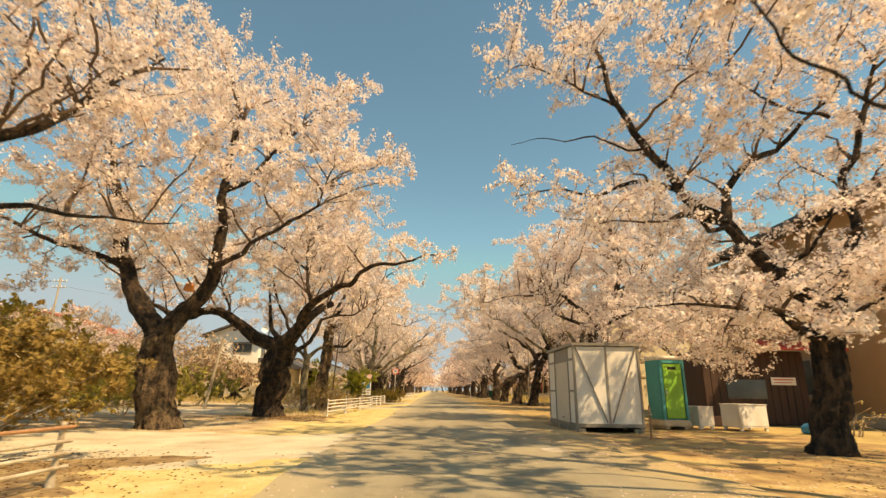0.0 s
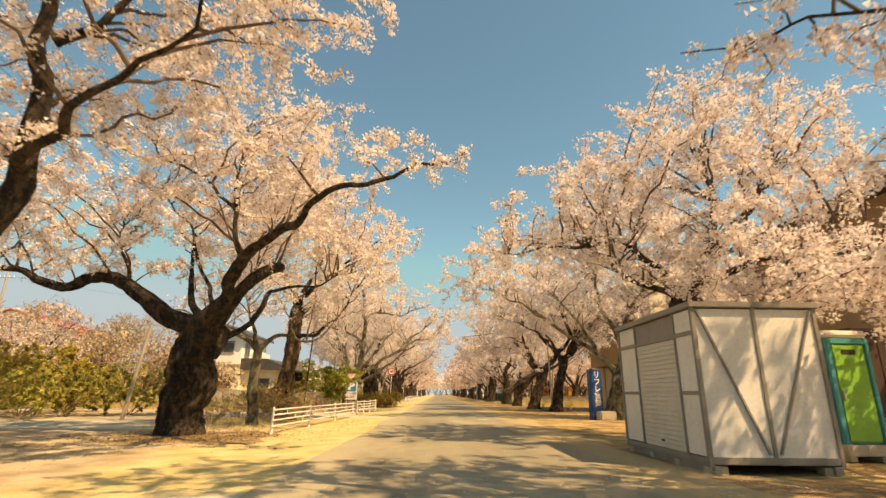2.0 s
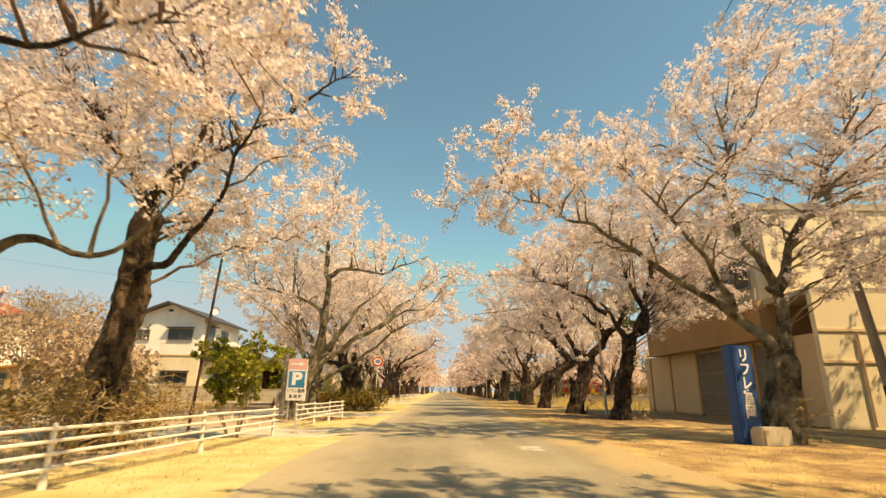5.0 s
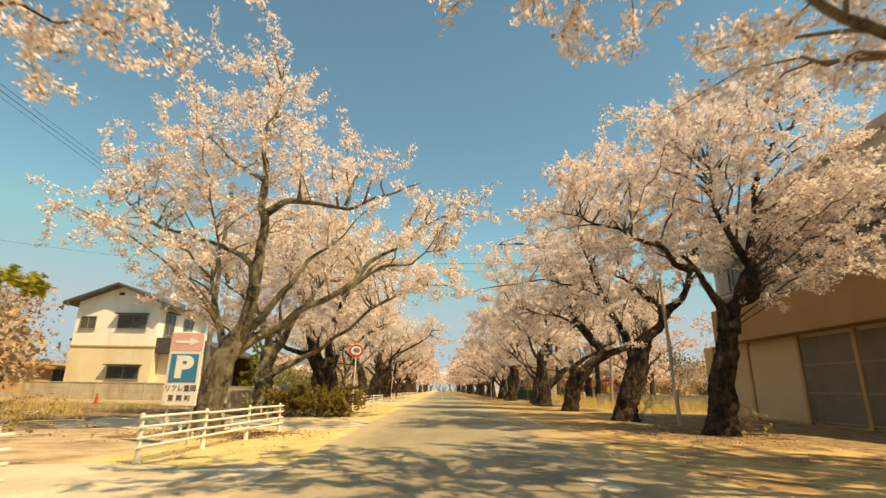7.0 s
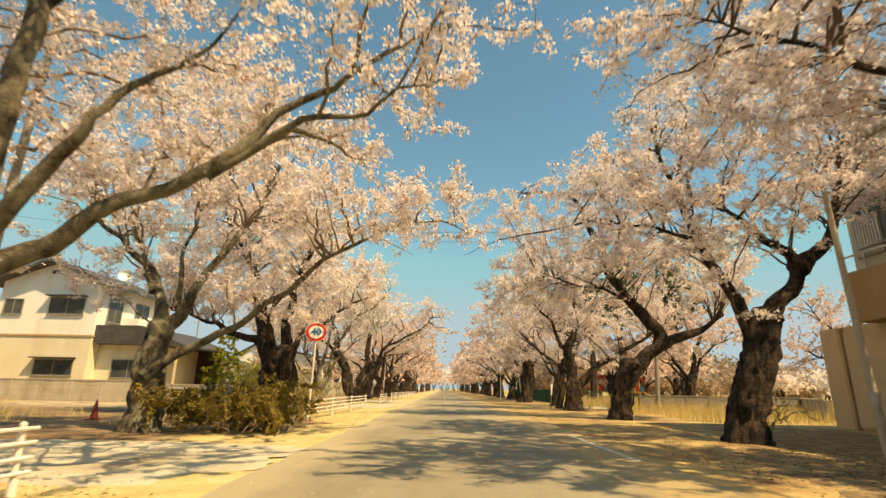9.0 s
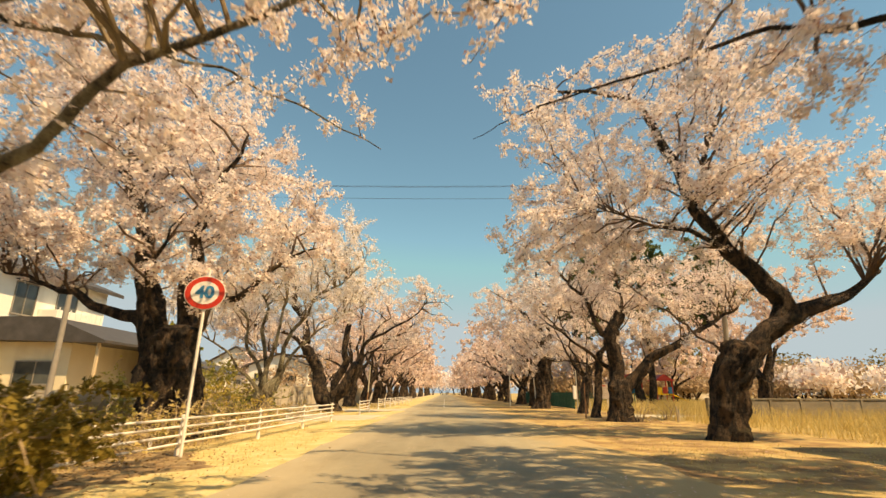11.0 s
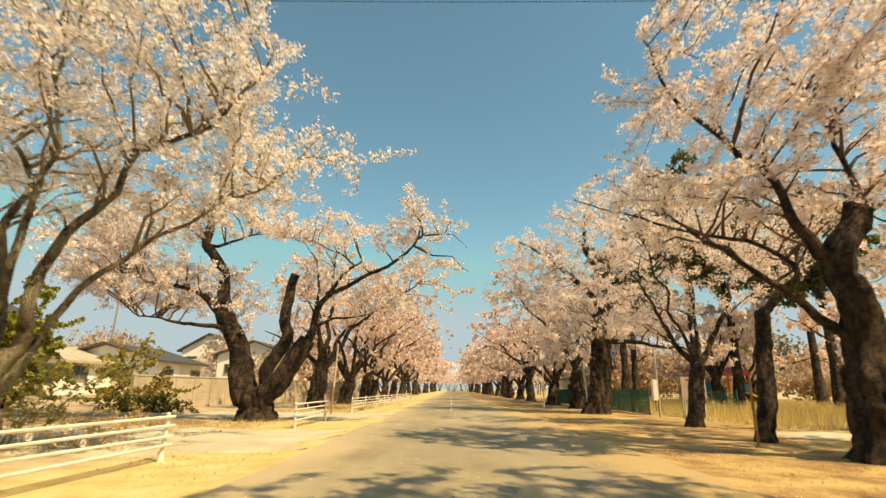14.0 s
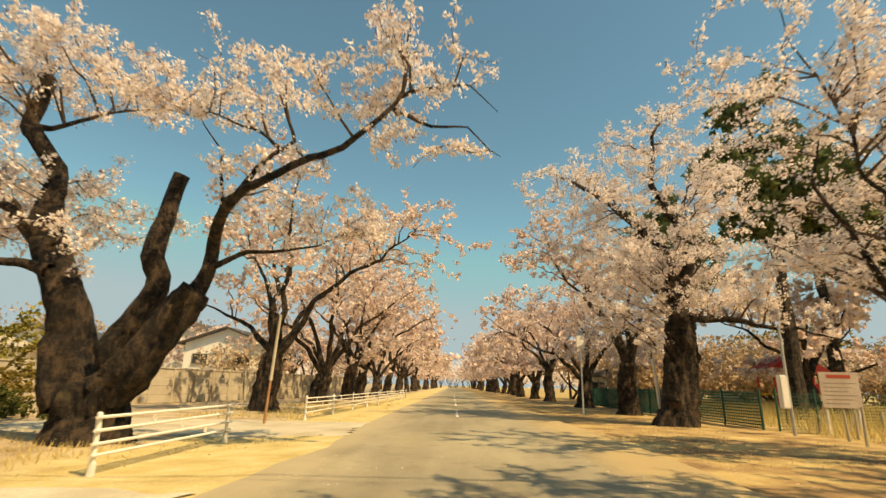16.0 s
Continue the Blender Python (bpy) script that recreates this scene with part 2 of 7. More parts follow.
MAT = {
    "ground": ground_material(), "asphalt": asphalt_material(), "bark": bark_material("bark", (0.006, 0.004, 0.003), (0.028, 0.018, 0.011), (0.155, 0.098, 0.06), (0.16, 0.13, 0.07), 0.12),
    # Brown bark whose light plates include patches of sun painted into the colour.
    "bark_brown_lit": bark_material("lit_brown_bark", (0.022, 0.013, 0.008), (0.15, 0.096, 0.055), (0.36, 0.25, 0.15), (0.22, 0.19, 0.11), 0.2),
    "bark_pale": bark_material("lichened_bark", (0.04, 0.03, 0.02), (0.16, 0.125, 0.08), (0.38, 0.32, 0.22), (0.54, 0.51, 0.36), 0.65),
    "blossom": petals("blossom", (0.42, 0.24, 0.19), (0.97, 0.918, 0.89), 0.42, (0.88, 0.775, 0.73), 0.14),
    "blossom_leafy": petals("blossom_leafy", (0.42, 0.36, 0.15), (0.94, 0.915, 0.92), 0.5, (0.86, 0.80, 0.77), 0.13),
    # Darker, pinker petals: the self-shade of far crowns is put into the colour.
    "blossom_shaded": petals("blossom_shaded", (0.50, 0.33, 0.28), (0.93, 0.835, 0.79), 0.42, (0.81, 0.655, 0.59), 0.3),
    "leaf_gold": petals("leaf_gold", (0.38, 0.29, 0.075), (0.66, 0.53, 0.17), 0.5),
    "leaf_bronze": petals("leaf_bronze", (0.20, 0.13, 0.045), (0.46, 0.33, 0.13), 0.35),
    "twig": plain("twig", (0.085, 0.055, 0.038), (0.16, 0.105, 0.07), 5, 0.9, 60, 0.3),
    "twig_pale": plain("pale_twig", (0.16, 0.12, 0.075), (0.25, 0.19, 0.12), 5, 0.9, 60, 0.3),
    "leaf_moss": petals("leaf_moss", (0.23, 0.21, 0.055), (0.50, 0.44, 0.14), 0.42),
    "leaf_spring": petals("leaf_spring", (0.32, 0.30, 0.08), (0.62, 0.56, 0.18), 0.45),
    "litter": plain("litter", (0.12, 0.074, 0.04), (0.36, 0.25, 0.125), 3.6, 1.0, 34, 0.9, 0, (0.52, 0.40, 0.20)),
    "leaf_green": petals("leaf_green", (0.14, 0.17, 0.03), (0.40, 0.38, 0.09), 0.35),
    "leaf_dark": petals("leaf_dark", (0.05, 0.06, 0.02), (0.14, 0.15, 0.05), 0.25),
    "leaf_olive": petals("leaf_olive", (0.13, 0.105, 0.03), (0.36, 0.27, 0.08), 0.35),
    "needle": petals("needle", (0.07, 0.10, 0.045), (0.19, 0.21, 0.09), 0.3),
    "bare": petals("bare_twigs", (0.36, 0.25, 0.165), (0.56, 0.43, 0.30), 0.25),
    "straw": petals("straw", (0.50, 0.38, 0.15), (0.74, 0.60, 0.29), 0.35),
    "dead_leaf": petals("dead_leaf", (0.085, 0.048, 0.025), (0.34, 0.21, 0.10), 0.1),
    "fallen": petals("fallen", (0.62, 0.44, 0.40), (0.84, 0.68, 0.62), 0.2),
    "gravel": plain("gravel", (0.43, 0.385, 0.285), (0.62, 0.575, 0.44), 0.9, 1.0, 22, 0.9, 0, (0.30, 0.23, 0.14)),
    "line": plain("line_paint", (0.62, 0.58, 0.48), (0.74, 0.70, 0.6), 3, 0.8, 14, 0.2, 0, (0.3, 0.27, 0.21)),
    "faded_line": plain("faded_line", (0.36, 0.31, 0.23), (0.56, 0.51, 0.42), 4, 0.85, 12, 0.2, 0, (0.27, 0.22, 0.15)),
    "cone_red": plain("cone_red", (0.36, 0.045, 0.025), (0.44, 0.07, 0.04), 3, 0.6, 20, 0.03),
    "white": plain("white_paint", (0.74, 0.71, 0.65), (0.82, 0.80, 0.75), 2.5, 0.55, 30, 0.1, 0, (0.50, 0.40, 0.29)),
    "worn_white": plain("worn_white", (0.36, 0.31, 0.23), (0.56, 0.51, 0.42), 6, 0.8, 30, 0.2, 0, (0.25, 0.17, 0.10)),
    "rust": plain("rust", (0.30, 0.14, 0.07), (0.44, 0.24, 0.13), 8, 0.9),
    "panel": plain("panel", (0.76, 0.735, 0.67), (0.82, 0.80, 0.74), 1.2, 0.6, 20, 0.05, 0, (0.58, 0.51, 0.40)),
    "frame_grey": plain("grey_frame", (0.24, 0.215, 0.18), (0.31, 0.28, 0.24), 3, 0.6),
    "weathered_board": plain("weathered_board", (0.44, 0.36, 0.31), (0.53, 0.45, 0.39), 2, 0.7, 20, 0.1, 0, (0.36, 0.28, 0.22)),
    "tan_wall": plain("tan_wall", (0.38, 0.23, 0.12), (0.45, 0.28, 0.155), 0.8, 0.85, 25, 0.2, 0, (0.28, 0.17, 0.09)),
    "stained_concrete": plain("stained_concrete", (0.17, 0.15, 0.115), (0.26, 0.23, 0.18), 2.0, 0.95, 30, 0.4, 0, (0.13, 0.11, 0.08)),
    "shutter": plain("shutter", (0.60, 0.57, 0.49), (0.67, 0.64, 0.56), 2, 0.55, 20, 0.05),
    "shutter_grey": plain("grey_shutter", (0.17, 0.145, 0.115), (0.22, 0.19, 0.15), 1.5, 0.6, 20, 0.05, 0, (0.12, 0.10, 0.08)),
    "dark": plain("dark_gap", (0.02, 0.018, 0.015), (0.035, 0.03, 0.026), 4, 0.9),
    "green": plain("green_panel", (0.16, 0.42, 0.05), (0.20, 0.50, 0.07), 2, 0.5, 20, 0.05),
    "teal": plain("teal_frame", (0.02, 0.27, 0.30), (0.03, 0.33, 0.37), 2, 0.5, 20, 0.05),
    "concrete": plain("concrete", (0.40, 0.35, 0.27), (0.52, 0.46, 0.36), 1.5, 0.95, 30, 0.3, 0, (0.26, 0.20, 0.13)),
    "pole_grey": plain("pole_grey", (0.29, 0.25, 0.20), (0.37, 0.32, 0.26), 1.5, 0.9, 30, 0.2, 0, (0.20, 0.165, 0.13)),
    # Cream's dirt streaks also stand in for tree shadows on the hall's end.
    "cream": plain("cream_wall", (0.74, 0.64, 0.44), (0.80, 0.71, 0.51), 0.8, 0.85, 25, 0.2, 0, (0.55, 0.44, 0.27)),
    # Ochre darkened: the shade on the hall's road side is in this colour.
    "shaded_fascia": plain("shaded_tan_band", (0.40, 0.255, 0.13), (0.46, 0.30, 0.16), 0.8, 0.85, 25, 0.2, 0, (0.30, 0.19, 0.10)),
    "ochre": plain("ochre_wall", (0.52, 0.33, 0.17), (0.60, 0.40, 0.22), 0.8, 0.85, 25, 0.2),
    "white_wall": plain("white_wall", (0.85, 0.82, 0.73), (0.89, 0.87, 0.79), 0.8, 0.85, 25, 0.2, 0, (0.58, 0.50, 0.38)),
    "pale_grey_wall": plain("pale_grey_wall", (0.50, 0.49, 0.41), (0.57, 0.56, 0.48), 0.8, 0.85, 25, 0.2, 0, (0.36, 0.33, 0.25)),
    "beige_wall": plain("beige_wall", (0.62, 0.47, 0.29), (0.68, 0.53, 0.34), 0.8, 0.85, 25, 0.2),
    "pale_green": plain("pale_green_wall", (0.46, 0.56, 0.40), (0.54, 0.63, 0.46), 0.8, 0.85, 25, 0.2),
    "roof_dark": plain("dark_tile", (0.05, 0.045, 0.04), (0.09, 0.08, 0.075), 2, 0.6, 20, 0.4),
    "roof_red": plain("red_roof", (0.32, 0.07, 0.035), (0.42, 0.12, 0.06), 1, 0.7, 20, 0.3),
    "brown_wood": plain("brown_wood", (0.04, 0.018, 0.012), (0.07, 0.032, 0.02), 2, 0.7, 20, 0.3, 0, None, (1, 1, 0.2)),
    "red": plain("red_sheet", (0.55, 0.03, 0.02), (0.62, 0.05, 0.03), 2, 0.5, 20, 0.03),
    "pink": plain("pink_sheet", (0.74, 0.40, 0.38), (0.80, 0.47, 0.44), 2, 0.5, 20, 0.03),
    "blue": plain("blue_sheet", (0.01, 0.20, 0.40), (0.015, 0.25, 0.47), 2, 0.5, 20, 0.03),
    "navy": plain("navy_sheet", (0.012, 0.06, 0.20), (0.02, 0.09, 0.27), 2, 0.5, 20, 0.03),
    "ink": plain("ink", (0.03, 0.04, 0.07), (0.05, 0.06, 0.09), 5, 0.6),
    "sheet": plain("white_sheet", (0.80, 0.78, 0.73), (0.85, 0.83, 0.79), 3, 0.5, 20, 0.03, 0, (0.66, 0.60, 0.50)),
    "galvanised": plain("galvanised", (0.46, 0.45, 0.42), (0.56, 0.55, 0.52), 4, 0.45, 40, 0.05, 0.5),
    "yellow": plain("yellow_paint", (0.70, 0.42, 0.02), (0.76, 0.5, 0.04), 2, 0.5),
    "rust_orange": plain("orange_roof", (0.42, 0.20, 0.05), (0.55, 0.30, 0.08), 1, 0.7, 20, 0.2, 0, (0.26, 0.12, 0.05)),
    "net_green": plain("green_net", (0.012, 0.075, 0.055), (0.02, 0.105, 0.075), 3, 0.85),
    "bare_twig": plain("bare_twig", (0.32, 0.24, 0.155), (0.45, 0.35, 0.24), 6, 0.9),
    "wound": plain("fresh_wood", (0.42, 0.15, 0.05), (0.55, 0.24, 0.09), 9, 0.9),
}
glass, gnt, gb = shader("window_glass")
gb.inputs["Base Color"].default_value = (0.05, 0.06, 0.06, 1)
gb.inputs["Roughness"].default_value = 0.08
gnt.links.new(ramp(gnt, noisy(gnt, 0.7, 2), [(0.3, (0.03, 0.04, 0.04)), (0.7, (0.10, 0.11, 0.10))]), gb.inputs["Base Color"])
MAT["glass"] = glass


# ---------------------------------------------------------------- helpers of this scene
def part(name, bm, material, parent=None, label=""):
    me = bpy.data.meshes.new(name)
    bmesh.ops.recalc_face_normals(bm, faces=bm.faces)
    bm.to_mesh(me)
    bm.free()
    me.materials.append(MAT[material])
    ob = new(name, me)
    if parent:
        ob.parent = parent
    if label:
        ob["label"] = label
    return ob


def sheet_mesh(name, verts, faces, material, parent=None, smooth=False):
    me = bpy.data.meshes.new(name)
    me.from_pydata(np.asarray(verts).tolist(), [], faces if isinstance(faces, list) else faces.tolist())
    if smooth:
        me.polygons.foreach_set("use_smooth", [True] * len(me.polygons))
    me.materials.append(MAT[material])
    ob = new(name, me)
    if parent:
        ob.parent = parent
    return ob


def base(name, x, y, z=0.0, turn=0.0):
    ob = new(name)
    ob.matrix_basis = pose(x, y, z, 0, 0, turn)
    return ob


def box(bm, x0, x1, y0, y1, z0, z1, bevel=0.0):
    made = bmesh.ops.create_cube(bm, size=1.0, matrix=Matrix.LocRotScale(((x0 + x1) / 2, (y0 + y1) / 2, (z0 + z1) / 2), None, (x1 - x0, y1 - y0, z1 - z0)))
    if bevel:
        edges = list({e for v in made["verts"] for e in v.link_edges})
        bmesh.ops.bevel(bm, geom=edges, offset=bevel, segments=2, affect="EDGES")
    return bm


def boxed(*a, **k):
    return box(bmesh.new(), *a, **k)


def rod(bm, a, b, r0, r1=None, sides=10):
    a, b = Vector(a), Vector(b)
    turn = (b - a).to_track_quat("Z", "Y").to_matrix().to_4x4()
    bmesh.ops.create_cone(bm, cap_ends=True, segments=sides, radius1=r0, radius2=r0 if r1 is None else r1, depth=(b - a).length, matrix=Matrix.Translation((a + b) / 2) @ turn)
    return bm


def rodded(*a, **k):
    return rod(bmesh.new(), *a, **k)


def prism(points, x0, x1, axis="x"):
    """A solid from an outline in the plane across an axis."""
    bm = bmesh.new()
    put = (lambda p, v: (v, *p)) if axis == "x" else (lambda p, v: (p[0], v, p[1])) if axis == "y" else (lambda p, v: (*p, v))
    ends = [[bm.verts.new(put(p, v)) for p in points] for v in (x0, x1)]
    bm.faces.new(ends[0])
    bm.faces.new(ends[1][::-1])
    for i in range(len(points)):
        j = (i + 1) % len(points)
        bm.faces.new((ends[0][i], ends[1][i], ends[1][j], ends[0][j]))
    return bm


def ripple(x, y, s=0.3):
    return noise.noise(Vector((x * s, y * s, 3.1)))


def ground_z(x, y):
    side = min(max((-x - 2.2) / 1.6, 0), 1) * 0.06 + min(max((x - 4.0) / 1.5, 0), 1) * 0.02
    return -0.02 - side + 0.02 * ripple(x, y, 0.5) + 0.012 * ripple(x, y, 1.7)


# ---------------------------------------------------------------- ground and road
def stops(*spans):
    out = []
    for a, b, step in spans:
        out += list(np.arange(a, b, step))
    return out + [spans[-1][1]]


gx = stops((-1500, -60, 240), (-60, -16, 4), (-16, 14, 0.5), (14, 60, 4), (60, 1500, 240))
gy = stops((-600, -30, 190), (-30, 0, 3), (0, 110, 0.5), (110, 180, 5), (180, 2000, 260))
nx = len(gx)
ground = sheet_mesh("ground", [(x, y, ground_z(x, y) if abs(x) < 60 and -30 < y < 180 else -0.04) for y in gy for x in gx],
                    [(j * nx + i, j * nx + i + 1, (j + 1) * nx + i + 1, (j + 1) * nx + i) for j in range(len(gy) - 1) for i in range(nx - 1)], "ground", None, True)
tagged(ground, "dry sandy ground with leaf litter and pale gravel", "ground", kind="structure")


def strip(name, left, right, y0, y1, z, material, step=0.5, across=6, label=""):
    """A ribbon along y between two wavering edges."""
    ys = list(np.arange(y0, y1 + 0.01, step))
    verts = [(left(y) + (right(y) - left(y)) * k / across, y, z) for y in ys for k in range(across + 1)]
    n = across + 1
    ob = sheet_mesh(name, verts, [(j * n + k, j * n + k + 1, (j + 1) * n + k + 1, (j + 1) * n + k) for j in range(len(ys) - 1) for k in range(across)], material, None, True)
    return tagged(ob, label, name, kind="structure")


strip("road", lambda y: -1.95 + 0.28 * ripple(y, 0, 0.16) + 0.12 * ripple(y, 4, 0.9), lambda y: 4.15 + 0.25 * ripple(y, 9, 0.2) + 0.15 * ripple(y, 2, 1.1),
      -40, 1500, 0.006, "asphalt", 1.0, 6, "worn grey asphalt road between cherry trees")


def pad(x0, x1, y0, y1, seed, material="gravel", label="pale worn gravel driveway beside the road", name="driveway"):
    """A gravel driveway with a worn outline, lying on the ground."""
    lift = 0.013 + 0.0012 * seed
    cx, cy, n, rings = (x0 + x1) / 2, (y0 + y1) / 2, 72, 14
    verts = [(cx, cy, ground_z(cx, cy) + lift)]
    for q in range(1, rings + 1):
        for k in range(n):
            a = 2 * math.pi * k / n
            u, v = math.cos(a), math.sin(a)
            f = q / rings / max(abs(u) ** 4 + abs(v) ** 4, 1e-6) ** 0.25
            if material == "litter":
                f *= 0.86 + 0.5 * noise.noise(Vector((u * 2.2, v * 2.2, seed + 0.5))) + 0.22 * noise.noise(Vector((u * 19, v * 19, seed)))
            f *= 1 + 0.2 * noise.noise(Vector((u * 3, v * 3, seed))) + 0.11 * noise.noise(Vector((u * 11, v * 11, seed)))
            x, y = cx + u * f * (x1 - x0) / 2, cy + v * f * (y1 - y0) / 2
            verts.append((x, y, max(ground_z(x, y) + (lift if q < rings else -0.02), 0.0 if -2.3 < x < 4.4 else -1)))
    faces = [(0, 1 + k, 1 + (k + 1) % n) for k in range(n)]
    for q in range(rings - 1):
        for k in range(n):
            j = (k + 1) % n
            faces.append((1 + q * n + k, 1 + (q + 1) * n + k, 1 + (q + 1) * n + j, 1 + q * n + j))
    tagged(sheet_mesh(name, verts, faces, material, None, True), label, name.replace("_", " "), kind="structure")


pad(-13, -1.9, 8.0, 14.5, 1)
pad(-34, -8.6, 23.5, 29.5, 2)
pad(-12, -1.6, 33.3, 36.6, 3)
pad(-12, -1.9, 43.2, 48.2, 4)
pad(-13, -2.5, 67.6, 73.9, 5)
pad(-11, -1.9, 78.8, 83.6, 8)
pad(8.8, 15, 34.5, 56, 6, "litter", "brown ground with fallen leaves in front of the hall", "leaf_litter")
pad(9.6, 15, 72.2, 74.8, 7)
# Leaf litter; patches 12 and 15 stand in for tree shade on the ground.
LITTER_SHADE = ((-8.6, -4.1, 19.8, 23.8, 9), (-7.4, -3.4, 40.4, 43.0, 10), (-8.5, -3.3, 50.4, 57.0, 11), (-16, -7.6, 73.6, 78.4, 15), (-9.2, -3.8, 5.0, 9.4, 12), (5.4, 10.5, 2.5, 9.0, 13), (5.6, 9.6, 40.5, 48, 14))
for x0, x1, y0, y1, k in LITTER_SHADE:
    pad(x0, x1, y0, y1, k, "litter", "brown fallen leaves and petals under the trees, tree shade in the tone", "leaf_litter")

for y0, y1, x in ((-12, 6, 3.3), (45.8, 50.7, 3.84)):
    ob = strip("edge_line", lambda y, x=x: x - 0.07 + 0.01 * ripple(y, 1, 2), lambda y, x=x: x + 0.07 + 0.01 * ripple(y, 5, 2), y0, y1, 0.012, "line", 0.4, 2, "worn white edge line painted on the road")
for y0 in (86.5, 96.5, 106.5, 116.5, 126.5):
    strip("centre_line", lambda y: 0.60, lambda y: 0.70, y0, y0 + 5, 0.012, "line", 0.5, 2, "faded white centre line painted on the road")
for x, y in ((2.25, 10.2), (2.0, 30.3), (2.3, 34.6)):
    strip("road_patch", lambda v, x=x: x + 0.12 * ripple(v, 3, 2.5), lambda v, x=x: x + 0.42 + 0.12 * ripple(v, 7, 2.5), y, y + 0.9, 0.011, "faded_line", 0.15, 3, "worn pale paint patch on the road")


# ---------------------------------------------------------------- trees
def tubes(points, radii, sides, rng, lump=0.0):
    """Rings along a line, joined to a tube with closed end."""
    pts, n = [Vector(p) for p in points], len(points)
    verts, faces, side = [], [], Vector((1, 0.2, 0.1))
    for i, p in enumerate(pts):
        way = (pts[min(i + 1, n - 1)] - pts[max(i - 1, 0)]).normalized()
        side = (side - way * side.dot(way)).normalized()
        up = way.cross(side)
        for k in range(sides):
            a = 2 * math.pi * k / sides
            r = radii[i]
            if lump:
                u, v, h = math.cos(a), math.sin(a), p.z + 0.4 * p.x
                r *= 1 + lump * (noise.noise(Vector((u * 1.1, v * 1.1, h * 0.55 + p.y))) + 0.7 * noise.noise(Vector((u * 2.6 + 5, v * 2.6, h * 0.9))) + (0.7 if lump > 0.25 else 0.35) * noise.noise(Vector((u * 4.5, v * 4.5 + 9, h * 2.2))) + (0.5 if lump > 0.25 else 0) * noise.noise(Vector((u * 8, v * 8 + 3, h * 5))))
                if lump > 0.25:  # burls and long furrows
                    r *= 1 + 0.55 * max(0, noise.noise(Vector((u * 1.7 + 11, v * 1.7, h * 1.1 + p.y * 0.7))) - 0.22) - 0.10 * abs(noise.noise(Vector((u * 5 + 2, v * 5, h * 0.8 + p.x))))
            verts.append(p + (side * math.cos(a) + up * math.sin(a)) * r)
    for i in range(n - 1):
        for k in range(sides):
            j = (k + 1) % sides
            faces.append((i * sides + k, i * sides + j, (i + 1) * sides + j, (i + 1) * sides + k))
    faces.append(tuple(range((n - 1) * sides, n * sides)))
    return [tuple(v) for v in verts], faces


def curve_through(pts, step, rng, wobble, kink=0.0):
    """A smooth line through points, resampled and made a little crooked."""
    p = [np.array(q, float) for q in pts]
    p = [2 * p[0] - p[1]] + p + [2 * p[-1] - p[-2]]
    out = []
    for a, b, c, d in zip(p, p[1:], p[2:], p[3:]):
        m = max(2, int(np.linalg.norm(c - b) / step))
        for i in range(m):
            t = i / m
            out.append(0.5 * (2 * b + (c - a) * t + (2 * a - 5 * b + 4 * c - d) * t * t + (3 * b - a - 3 * c + d) * t ** 3))
    out.append(p[-2])
    out = np.array(out)
    k = rng.normal(0, wobble, out.shape)
    way = np.concatenate([[0], np.cumsum(np.linalg.norm(np.diff(out, axis=0), axis=1))])
    if kink:  # old limbs bend at every former side shoot
        knots = np.arange(0, way[-1] + 1.4, 0.7) + rng.uniform(-0.2, 0.2)
        off = rng.normal(0, kink, (len(knots), 3))
        k += np.stack([np.interp(way, knots, off[:, j]) for j in range(3)], 1)
    fade = np.minimum(1, np.minimum(way, way[-1] - way) / 0.5)[:, None]
    return out + k * fade


def in_blobs(blobs, n, rng, shell=0.45):
    vol = np.array([b[3] * b[4] * b[5] * (b[6] if len(b) > 6 else 1.0) for b in blobs])
    pick = rng.choice(len(blobs), n, p=vol / vol.sum())
    d = rng.normal(size=(n, 3))
    d /= np.linalg.norm(d, axis=1)[:, None]
    r = rng.random(n) ** shell
    c = np.array([b[:6] for b in blobs], float)[pick]
    return c[:, :3] + d * r[:, None] * c[:, 3:6]


